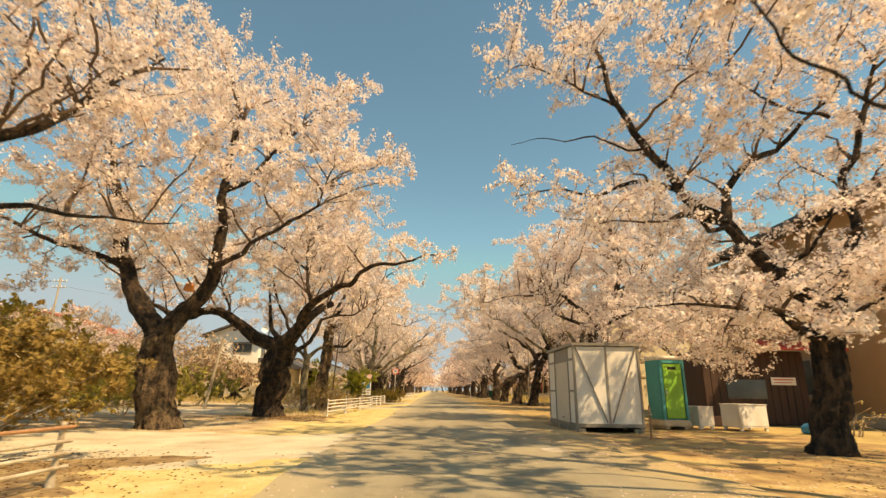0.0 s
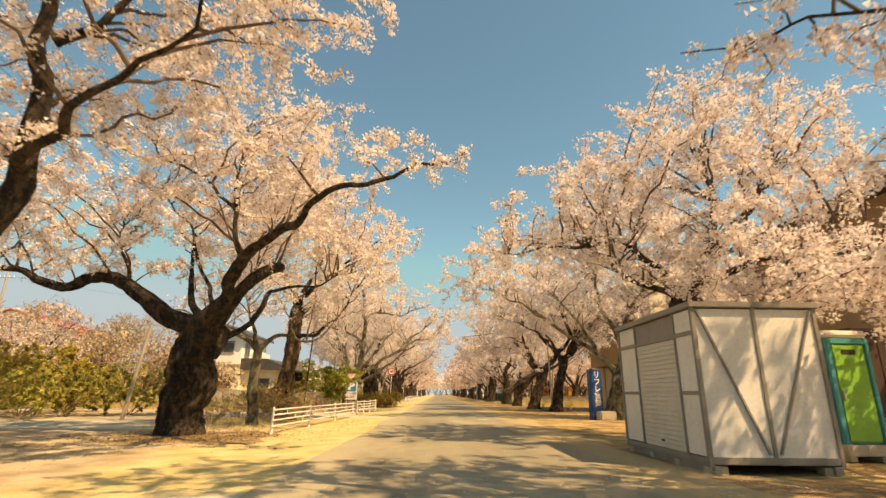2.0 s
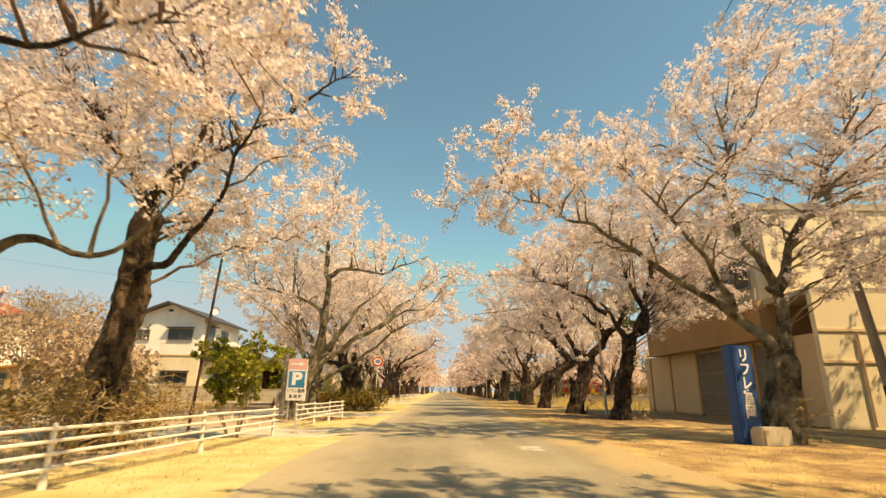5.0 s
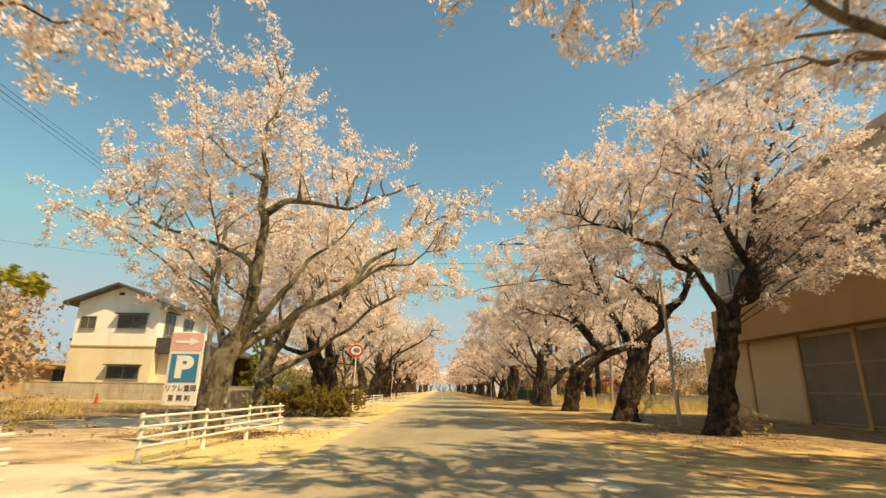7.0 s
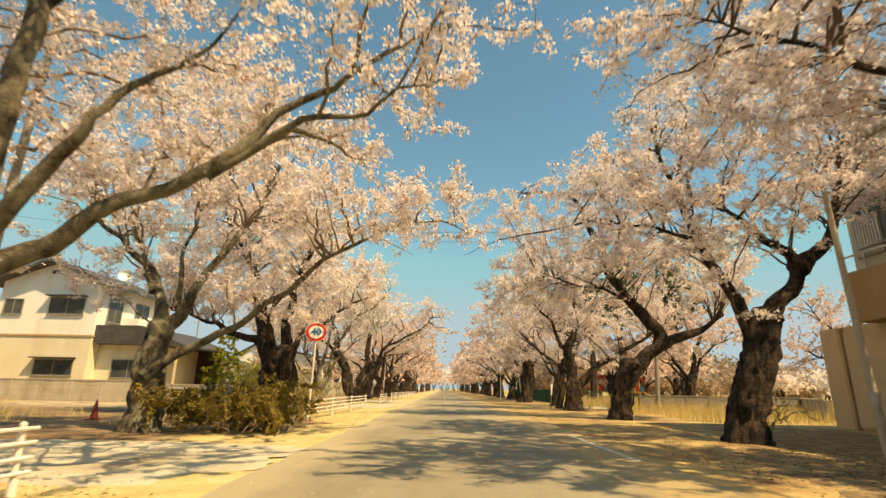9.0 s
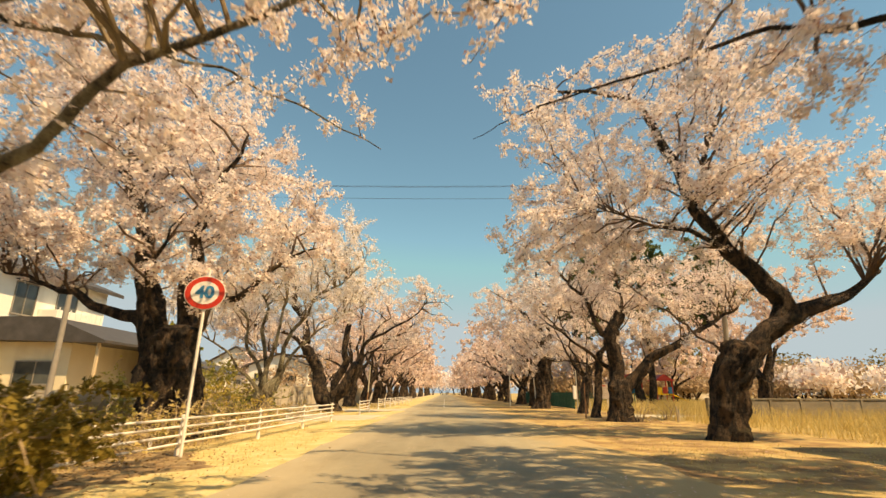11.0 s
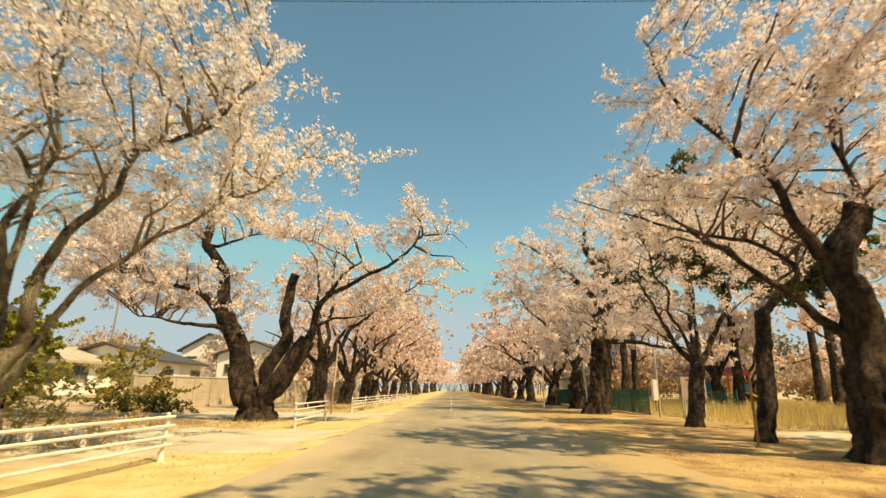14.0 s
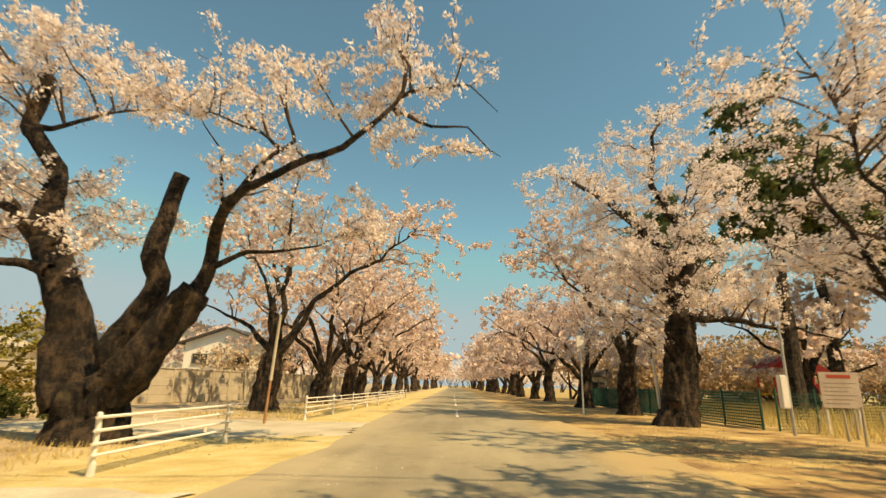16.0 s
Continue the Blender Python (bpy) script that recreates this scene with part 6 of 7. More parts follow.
def banner_sign():
    ob = base("vertical_sign", 8.0, 33.0, ground_z(8, 33), 18)
    part("body", boxed(-.33, .33, -.16, .16, 0, 2.4, .03), "navy", ob, "dark blue metal body")
    part("face", boxed(-.25, .31, -.175, -.16, .25, 2.32, .005), "navy", ob, "blue face")
    for k, ch in enumerate("リフレ富岡"):
        text_part("lettering", ch, .36, "sheet", ob, (.02, -.182, 2.12 - .34 * k), label="white lettering", bold=.008)
    part("plinth", boxed(-.2, .75, -.62, -.2, -.05, .42, .06), "concrete", ob, "rough stone block at its foot")
    tagged(ob, "tall blue sign pillar with white vertical lettering under a tree", "sign")


banner_sign()


def notice_board():
    ob = base("notice_board", 12.3, 83.5, ground_z(12.3, 83.5), -6)
    for x in (-.45, .45):
        part("leg", boxed(x - .04, x + .04, 0, .08, -.1, 1.8, .006), "white", ob)
        part("brace", rodded((x, .7, -.1), (x, .08, 1.0), .03, .03, 8), "white", ob)
    part("board", boxed(-.56, .56, -.025, 0, .78, 1.84, .006), "weathered_board", ob, "weathered pinkish grey board")
    part("heading", boxed(-.34, .34, -.03, -.025, 1.66, 1.76), "cone_red", ob, "red heading bar")
    for k in range(6):
        part("text_line", boxed(-.46, .46 - .13 * (k % 3), -.029, -.025, 1.5 - .12 * k, 1.52 - .12 * k), "frame_grey", ob)
    tagged(ob, "pale notice board on white posts with red heading", "notice board")


notice_board()


def pole_thing(name, x, y, h, r, material, label, category, lean=(0, 0), fittings=()):
    ob = base(name, x, y, ground_z(x, y))
    part("pole", rodded((0, 0, -.1), (lean[0], lean[1], h), r, r * .75, 14), material, ob)
    for nm, bm, mat, lab in fittings:
        part(nm, bm, mat, ob, lab)
    return tagged(ob, label, category)


pole_thing("street_lamp", 6.66, 92.2, 3.5, .045, "white", "white slender pole with a small pale sign plate", "pole", fittings=(("sign_plate", boxed(-.2, .2, -.06, -.03, 3.05, 3.65, .01), "sheet", "pale plate"), ("cap", rodded((0, 0, 3.5), (0, 0, 3.62), .06, .02), "white", "")))
pole_thing("marker_post", 8.05, 86.5, 2.3, .07, "white", "white painted post leaning on the tree row", "post", (-.18, 0))
pole_thing("steel_pole", 8.95, 46.9, 5.4, .075, "concrete", "slim grey concrete pole standing among the trees", "pole", (-.18, 0), (("band", rodded((-.03, 0, 1.0), (-.035, 0, 1.25), .1, .1), "galvanised", "steel band"),))
pole_thing("marker_post", 7.55, 70.6, 1.65, .035, "rust", "thin rusty red-brown post on the verge", "post", (.02, 0))
pole_thing("marker_post", -4.85, 82.2, 3.0, .04, "rust", "thin wooden stake with pale upper half", "post", (.12, 0), (("upper", rodded((.05, 0, 1.2), (.13, 0, 3.1), .05, .045), "concrete", "pale upper half"),))
pole_thing("stand_pipe", 5.75, 13.7, .85, .03, "rust", "rusty tap pipe in front of the kiosk", "pipe", (.02, 0), (("tap", rodded((.02, -.1, .62), (.02, .06, .62), .02, .02), "galvanised", ""),))
pole_thing("utility_pole", -12.7, 28.9, 3.9, .085, "concrete", "short leaning grey concrete pole beside the lane", "pole", (.55, 0))
pole_thing("utility_pole", 13.9, 35.2, 9.0, .15, "pole_grey", "grey concrete utility pole with striped guard", "utility pole", (-.9, 0), (("guard", rodded((-.07, 0, .8), (-.12, 0, 1.5), .19, .185), "brown_wood", "dark striped guard"),))


def wires(name, runs, label):
    ob = base(name, 0, 0)
    for a, b, sag in runs:
        a, b = Vector(a), Vector(b)
        pts = [a.lerp(b, k / 14) - Vector((0, 0, sag * 4 * (k / 14) * (1 - k / 14))) for k in range(15)]
        v, f = tubes(pts, [.0085] * 15, 5, None)
        sheet_mesh("wire", v, f, "dark", ob)
    return tagged(ob, label, "wires")


def line_pole(x, y, h, lean, material):
    ob = base("utility_pole", x, y, -.06)
    part("pole", rodded((0, 0, -.2), (lean, 0, h), .135, .09, 14), material, ob)
    for z in (h - .5, h - 1.2):
        part("crossarm", boxed(lean - .8, lean + .8, -.05, .05, z, z + .09, .01), "galvanised", ob)
        for x1 in (-.7, -.25, .25, .7):
            part("insulator", rodded((lean + x1, 0, z + .09), (lean + x1, 0, z + .26), .05, .035, 8), "sheet", ob)
    return tagged(ob, "tall utility pole with crossarms and insulators", "utility pole", "utility poles")


pole_thing("utility_pole", -6.95, 35.0, 6.0, .045, "brown_wood", "thin dark wooden pole leaning beside the driveway", "utility pole", (.33, 0))
pole_thing("utility_pole", -7.55, 45.4, 8.5, .09, "frame_grey", "slim grey utility pole among the tree crowns", "utility pole", (.05, 0))
line_pole(-17.5, 68.9, 11.9, 0, "frame_grey")
line_pole(-39, 116, 12, 0, "frame_grey")
line_pole(14.0, 69.4, 13.2, .8, "frame_grey")
line_pole(-43, 56, 13, 0, "concrete")
line_pole(-15.8, 10, 14, 0, "concrete")
wires("overhead_wires", [((-18.2, 68.9, 11.65), (14.05, 69.4, 11.85), .3), ((-17.7, 68.9, 11.65), (14.5, 69.4, 11.85), .35), ((-16.8, 68.9, 10.95), (15.4, 69.4, 11.15), .3)], "black power lines crossing high over the road")
wires("overhead_wires", [((-18.2, 68.9, 11.65), (-16.5, 10, 13.75), .3), ((-17.7, 68.9, 11.65), (-16, 10, 13.75), .4), ((-17.2, 68.9, 11.65), (-15.5, 10, 13.75), .5), ((-16.8, 68.9, 10.95), (-15.1, 10, 13.05), .3), ((-18.2, 68.9, 10.95), (-43, 56, 12.0), .6)], "black power lines along the houses")


# ---------------------------------------------------------------- things beside the road on the kiosk side
def kiosk():
    """A prefabricated stall on skids: framed panels, a roller shutter towards the road."""
    ob = base("kiosk", 4.34, 15.68, -.02)
    w, d, h = 2.1, 3.45, 2.66
    part("skid", boxed(.06, .18, 0, d, 0, .12), "frame_grey", ob)
    part("skid", boxed(w - .18, w - .06, 0, d, 0, .12), "frame_grey", ob)
    for y in (.15, 1.15, 2.2, d - .2):
        part("foot_block", boxed(.02, .3, y - .09, y + .09, -.03, .1), "concrete", ob)
        part("foot_block", boxed(w - .3, w - .02, y - .09, y + .09, -.03, .1), "concrete", ob)
    part("floor", boxed(.02, w - .02, .02, d - .02, .13, .22), "frame_grey", ob)
    part("roof", boxed(-.04, w + .04, -.04, d + .04, h - .1, h, .012), "frame_grey", ob, "grey metal roof slab")
    part("back_panel", boxed(w - .05, w - .01, .06, d - .06, .22, h - .1), "panel", ob)
    part("end_panel", boxed(.04, w - .04, d - .05, d - .015, .22, h - .1), "panel", ob)
    part("end_panel", boxed(.05, w - .05, .03, .06, .24, h - .12), "panel", ob, "pale panel marked by tree shade")
    for x, y in ((0, 0), (w - .07, 0), (0, d - .07), (w - .07, d - .07)):
        part("corner_post", boxed(x, x + .07, y, y + .07, .1, h - .08, .006), "frame_grey", ob)
    part("sill", boxed(.07, w - .07, 0, .05, .14, .24, .004), "frame_grey", ob)
    part("centre_post", boxed(w / 2 - .03, w / 2 + .03, .005, .055, .24, h - .1, .004), "frame_grey", ob)
    for x0, x1 in ((.1, w / 2 - .08), (w - .1, w / 2 + .08)):
        bm = bmesh.new()
        a, b = Vector((x0, .012, h - .14)), Vector((x1, .012, .28))
        turn = (b - a).to_track_quat("Z", "Y").to_matrix().to_4x4()
        bmesh.ops.create_cube(bm, size=1, matrix=Matrix.Translation((a + b) / 2) @ turn @ Matrix.Diagonal((.055, .03, (b - a).length, 1)))
        part("brace", bm, "frame_grey", ob)
    s0, s1, top = .72, 2.45, 2.12
    for y0, y1, z0, z1 in ((.07, s0 - .05, .24, 1.16), (.07, s0 - .05, 1.22, top), (.07, s0 - .05, top + .07, h - .12), (s1 + .05, d - .07, .24, 1.16), (s1 + .05, d - .07, 1.22, top), (s1 + .05, d - .07, top + .07, h - .12), (s0, s1, top + .07, h - .12)):
        part("wall_panel", boxed(.03, .06, y0, y1, z0, z1), "panel" if y1 - y0 < 1.5 else "frame_grey", ob)
    for y in (s0 - .05, s1):
        part("jamb", boxed(.0, .07, y, y + .05, .2, h - .1, .004), "frame_grey", ob)
    for y0, y1 in ((.07, s0 - .05), (s1 + .05, d - .07)):
        part("rail", boxed(.01, .065, y0, y1, 1.16, 1.22), "frame_grey", ob)
    part("rail", boxed(.005, .07, .07, d - .07, top, top + .07), "frame_grey", ob)
    shutter = part("roller_shutter", boxed(.045, .055, s0, s1, .22, top), "shutter", ob, "pale roller shutter")
    for k in range(23):
        z = .235 + k * .0815
        part("slat", boxed(.026, .046, s0, s1, z, z + .072, .006), "shutter", shutter)
    part("handle", boxed(.008, .028, 1.55, 1.67, .34, .37, .004), "dark", shutter)
    tagged(ob, "pale prefabricated kiosk with closed roller shutter on concrete blocks", "kiosk")


kiosk()


def toilet_booth():
    ob = base("portable_toilet", 7.75, 17.3, -.02, 4)
    w, d, h = .9, 1.0, 2.42
    for x in (.05, w - .2):
        part("pallet_foot", boxed(x, x + .15, 0, d, 0, .12, .01), "concrete", ob)
    part("base_tray", boxed(-.04, w + .04, -.06, d, .1, .3, .02), "concrete", ob, "grey moulded base")
    part("shell", boxed(0, w, .04, d, .28, h - .12, .03), "teal", ob, "teal plastic shell")
    part("door", boxed(.12, w - .1, .0, .04, .34, 2.15, .02), "green", ob, "lime green door")
    for x0, x1 in ((.0, .1), (w - .08, w)):
        part("door_post", boxed(x0, x1, -.02, .04, .28, h - .15, .01), "teal", ob)
    part("roof", boxed(-.03, w + .03, -.04, d + .03, h - .14, h, .05), "sheet", ob, "pale domed roof")
    part("lintel", boxed(.1, w - .08, -.012, .04, 2.16, h - .15, .008), "teal", ob)
    part("vent", boxed(.3, .6, -.006, .0, 1.95, 2.05, .004), "dark", ob)
    part("handle", boxed(.16, .2, -.03, 0, 1.1, 1.28, .008), "galvanised", ob)
    tagged(ob, "teal portable toilet booth with lime green door", "toilet booth")


toilet_booth()


def locker_box(x, y, w, d, h, turn, label):
    ob = base("storage_box", x, y, -.02, turn)
    part("body", boxed(0, w, 0, d, .1, h, .015), "white", ob)
    part("lid", boxed(-.02, w + .02, -.02, d + .02, h, h + .03, .008), "white", ob)
    part("front_panel", boxed(.03, w - .03, -.012, 0, .16, h - .05, .004), "white", ob)
    for x1 in (.03, w - .11):
        part("foot", boxed(x1, x1 + .08, .03, .12, 0, .1), "white", ob)
        part("foot", boxed(x1, x1 + .08, d - .12, d - .03, 0, .1), "white", ob)
    part("latch", boxed(.06, .1, -.025, -.01, h * .5, h * .5 + .1, .004), "galvanised", ob)
    tagged(ob, label, "storage box")


locker_box(9.05, 17.5, .55, .7, .72, 6, "small white metal storage box beside the toilet booth")
locker_box(10.15, 17.0, 1.05, .9, .82, 8, "wide white metal storage box on short feet")


def tarpaulin(x, y):
    bm = bmesh.new()
    bmesh.ops.create_icosphere(bm, subdivisions=3, radius=.5)
    for v in bm.verts:
        v.co = Vector((v.co.x * 1.1, v.co.y * .7, max(v.co.z, -.2) * .55 + .1)) * (1 + .3 * noise.noise(v.co * 3.2))
    ob = part("tarpaulin", bm, "blue")
    ob.location = (x, y, 0)
    tagged(ob, "crumpled blue tarpaulin lying on the ground", "tarpaulin")


tarpaulin(12.2, 16.2)


def window(parent, x, y, z, w, h, face="y", side=-1, depth=.12, frame="frame_grey", eave=False, mid=True):
    """A recessed pane with its frame, centre bar, sill and, where asked, a small canopy. face: the axis that the wall looks along."""
    def put(u0, u1, v0, v1, z0, z1, bev=0.0):
        if face == "y":
            return boxed(x + u0, x + u1, y + min(side * v0, side * v1), y + max(side * v0, side * v1), z + z0, z + z1, bevel=bev)
        return boxed(x + min(side * v0, side * v1), x + max(side * v0, side * v1), y + u0, y + u1, z + z0, z + z1, bevel=bev)
    win = part("window", put(0, w, .005, .02, 0, h), "glass", parent, "dark window")
    for u0, u1, z0, z1 in ((-.06, w + .06, -.06, 0), (-.06, w + .06, h, h + .06), (-.06, 0, 0, h), (w, w + .06, 0, h)):
        part("window_frame", put(u0, u1, .002, .07, z0, z1), frame, win)
    if mid:
        part("window_bar", put(w / 2 - .025, w / 2 + .025, .021, .055, 0, h), frame, win)
    part("window_sill", put(-.1, w + .1, .003, .14, -.11, -.062, .006), frame, win)
    if eave:
        part("canopy", put(-.18, w + .18, .003, .55, h + .12, h + .2, .01), "roof_dark", win)
    return win


def hut():
    """Brown stall with red and green awnings and a white sign, against the long building."""
    ob = base("stall", 10.9, 20.4, -.02)
    part("wall", boxed(0, 4.2, .0, 2.6, 0, 2.9, .02), "brown_wood", ob, "dark brown boarded wall")
    for k in range(14):
        part("board", boxed(.02 + .3 * k, .29 + .3 * k, -.03, 0, .05, 2.85), "brown_wood", ob)
    part("window", boxed(.9, 2.5, -.045, -.03, 1.0, 1.75), "glass", ob, "dark serving window")
    part("sign_plate", boxed(2.75, 3.75, -.06, -.031, 1.55, 1.85, .005), "sheet", ob, "white sign plate")
    part("text_line", boxed(2.85, 3.65, -.064, -.06, 1.74, 1.78), "red", ob)
    part("text_line", boxed(2.85, 3.6, -.064, -.06, 1.63, 1.66), "red", ob)
    part("awning", prism([(-1.0, 2.95), (0.0, 3.35), (0.0, 3.28), (-1.0, 2.88)], 2.3, 5.4), "red", ob, "red awning")
    part("awning", prism([(-.9, 3.4), (0.0, 3.75), (0.0, 3.68), (-.9, 3.33)], 4.0, 5.6), "net_green", ob, "green awning")
    part("crate", boxed(-.3, .5, -.9, -.3, 0, .35, .02), "brown_wood", ob)
    tagged(ob, "dark brown stall with red and green awnings", "stall")


hut()


def long_building():
    """Tan two-storey building with a dark low-pitched roof."""
    ob = base("tan_building", 17.0, 17.2, -.02)
    L = 15.8
    part("wall", boxed(0, 9, 0, L, 0, 8.6), "tan_wall", ob, "tan rendered wall")
    part("plinth", boxed(-.05, 9.05, -.05, L + .05, 0, .5), "concrete", ob)
    part("roof", prism([(-1.0, 8.65), (4.5, 10.6), (10, 8.65), (10, 8.88), (4.5, 10.85), (-1.0, 8.88)], -.8, L + .8, "y"), "roof_dark", ob, "dark tiled roof")
    part("gutter", rodded((-1.05, -.8, 8.68), (-1.05, L + .8, 8.68), .07, .07), "roof_dark", ob)
    for k in range(6):
        part("rafter", boxed(-.95, 0, .4 + 3.0 * k, .52 + 3.0 * k, 8.45, 8.6), "brown_wood", ob)
    for k in range(4):
        window(ob, 0, 1.0 + 3.7 * k, 6.2, 1.9, 1.3, "x", -1)
    for k in range(2):
        window(ob, 0, 5.2 + 5.2 * k, 1.2, 2.2, 1.5, "x", -1)
    part("wall_sign", boxed(-.08, 0, 1.4, 3.6, 3.6, 5.9, .01), "sheet", ob, "white and yellow wall sign")
    part("sign_band", boxed(-.1, -.08, 3.0, 3.6, 4.0, 5.4), "yellow", ob)
    tagged(ob, "tan two-storey building with dark tiled roof", "building")


long_building()


def hall():
    """Beige hall: shuttered ground floor, a projecting band, a set-back upper floor with windows; a yellow end wall with pipes and a stair."""
    ob = base("beige_hall", 14.4, 38.6, -.02)
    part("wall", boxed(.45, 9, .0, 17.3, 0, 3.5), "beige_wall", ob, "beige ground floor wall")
    part("shaded_fascia", boxed(-.35, 9.2, 2.6, 14.65, 3.45, 5.1, .02), "shaded_fascia", ob, "tan projecting band, darkened as if in shade")
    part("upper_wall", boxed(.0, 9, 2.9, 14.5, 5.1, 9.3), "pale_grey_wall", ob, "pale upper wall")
    part("roof", boxed(-.3, 9.4, 2.5, 14.9, 9.3, 9.65, .03), "concrete", ob, "flat concrete roof edge")
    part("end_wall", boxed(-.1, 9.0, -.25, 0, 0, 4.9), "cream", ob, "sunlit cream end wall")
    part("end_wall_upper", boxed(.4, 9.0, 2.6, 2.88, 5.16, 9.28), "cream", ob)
    part("terrace", boxed(-.1, 9.0, -.2, 2.6, 4.9, 5.14), "concrete", ob)
    part("green_wall", boxed(4.4, 11.5, -2.6, -.26, 0, 3.4), "pale_green", ob, "pale green stair wall")
    for z in (2.3, 3.45):
        part("moulding", boxed(-.14, 4.38, -.3, -.251, z, z + .1), "beige_wall", ob)
    for x in (1.3, 2.6, 3.5, 3.9):
        part("drain_pipe", rodded((x, -.32, .1), (x, -.32, 3.4), .05, .05), "beige_wall", ob)
    part("step_stone", boxed(2.2, 3.6, -1.1, -.3, 0, .16, .02), "concrete", ob)
    for k, (y0, y1) in enumerate(((2.0, 4.5), (4.65, 6.95), (7.1, 9.75), (9.95, 13.1), (13.3, 16.1))):
        sh = part("shutter", boxed(.36, .44, y0, y1, .1, 3.3), "shutter_grey" if k < 3 else "beige_wall", ob, "closed grey shutter" if k < 3 else "closed pale shutter")
        for q in range(3 if k < 3 else 0):
            part("shutter_rail", boxed(.33, .36, y0, y1, .12 + 1.05 * q, .18 + 1.05 * q), "frame_grey", sh)
    for y in (1.85, 4.5, 6.95, 9.78, 13.13, 16.15):
        part("pier", boxed(.3, .45, y, y + .14, 0, 3.45), "ochre", ob)
    for k in range(4):
        window(ob, .0, 3.4 + 2.8 * k, 5.9, 2.2, 1.4, "x", -1)
    part("parapet_rail", boxed(-.3, -.24, 2.7, 14.6, 5.6, 5.66), "galvanised", ob)
    part("louvre_frame", boxed(-.06, -.005, 13.2, 14.3, 5.5, 6.9, .01), "frame_grey", ob)
    for k in range(9):
        part("louvre", boxed(-.09, -.06, 13.25 + .115 * k, 13.31 + .115 * k, 5.55, 6.85), "galvanised", ob)
    for k in range(12):
        part("rail_post", boxed(-.3, -.25, 2.75 + k, 2.8 + k, 5.15, 5.6), "galvanised", ob)
    tagged(ob, "beige hall with closed shutters and set-back upper floor", "building")
    st = base("outdoor_stair", 18.2, 34.4, -.02, 0)
    for k in range(15):
        part("tread", boxed(.27 * k, .27 * k + .3, 0, 1.2, .17 * k + .05, .17 * k + .17, .01), "concrete", st)
    for y in (0, 1.2):
        part("stringer", prism([(0, -.05), (.3, -.05), (4.2, 2.45), (4.2, 2.75), (0, .25)], y - .03, y + .03, "y"), "frame_grey", st)
        part("handrail", rodded((0, y, 1.05), (4.2, y, 3.6), .03, .03), "galvanised", st)
        for k in range(9):
            part("baluster", rodded((.1 + .5 * k, y, .2 + .31 * k), (.1 + .5 * k, y, 1.1 + .305 * k), .015, .015, 6), "galvanised", st)
    tagged(st, "concrete outdoor stair with steel handrails", "stair")


hall()


# ---------------------------------------------------------------- houses and walls across the road
def gable_house():
    ob = base("house", -33.4, 74.0, 0)
    w, d, he, hp = 7.6, 9.5, 8.55, 9.95
    part("lower_wall", boxed(.0, w, 0, d, 0, 4.4), "cream", ob, "warm beige lower wall")
    part("upper_wall", prism([(.0, 4.52), (w, 4.52), (w, he), (w / 2, hp), (0, he)], 0, d, "y"), "white_wall", ob, "white upper wall")
    part("belt_course", boxed(-.08, w + .08, -.08, d, 4.4, 4.52), "ochre", ob)
    for sx in (0, 1):
        a = [(-.9, he - .42), (w / 2, hp + .02), (w / 2, hp + .26), (-.9, he - .16)]
        if sx:
            a = [(w - p, q) for p, q in a]
        part("roof", prism(a, -.9, d + .6, "y"), "roof_dark", ob, "dark tiled gable roof")
    window(ob, 3.95, 0, 6.05, 2.6, 1.2, "y", -1, eave=True)
    window(ob, .5, 0, 6.05, 1.35, 1.05, "y", -1)
    window(ob, 3.8, 0, 1.6, 2.8, 1.05, "y", -1, eave=True)
    window(ob, w, 1.2, 5.7, 1.6, 1.9, "x", 1, eave=True)
    window(ob, w, 4.6, 5.7, 1.8, 1.9, "x", 1)
    part("gable_vent", boxed(w / 2 - .25, w / 2 + .25, -.04, 0, 9.15, 9.4), "brown_wood", ob)
    part("lean_to_roof", prism([(w, 5.3), (w + 3.4, 5.3), (w + 6.8, 3.95), (w + 6.8, 3.8), (w, 3.95)], .2, 8.8, "y"), "roof_dark", ob, "dark lean-to roof over wing and carport")
    for y in (.5, 8.4):
        part("carport_post", boxed(w + 6.2, w + 6.34, y, y + .14, 0, 3.95), "beige_wall", ob)
    part("balcony", boxed(w, w + 1.3, 3.2, 7.6, 5.31, 6.2, .02), "white_wall", ob)
    part("porch", boxed(w + .01, w + 4.4, 1.0, 8.0, 0, 3.9), "cream", ob)
    window(ob, w + 1.3, 1.0, 1.5, 2.4, 1.25, "y", -1)
    part("carport_back", boxed(w + 4.41, w + 6.3, 7.6, 7.75, 0, 3.9), "brown_wood", ob)
    for k in range(9):
        part("balcony_bar", boxed(w + 1.31, w + 1.34, 3.3 + .5 * k, 3.36 + .5 * k, 5.35, 6.35), "sheet", ob)
    tagged(ob, "two-storey house with white upper and beige lower walls", "house")
    dish = bmesh.new()
    bmesh.ops.create_uvsphere(dish, u_segments=14, v_segments=7, radius=.55)
    bmesh.ops.delete(dish, geom=[v for v in dish.verts if v.co.z > .2], context="VERTS")
    p = part("satellite_dish", dish, "sheet", ob, "white dish")
    p.matrix_basis = pose(7.2, 3, 9.75, 70, 0, 20) @ Matrix.Diagonal((1, 1, .45, 1))


gable_house()


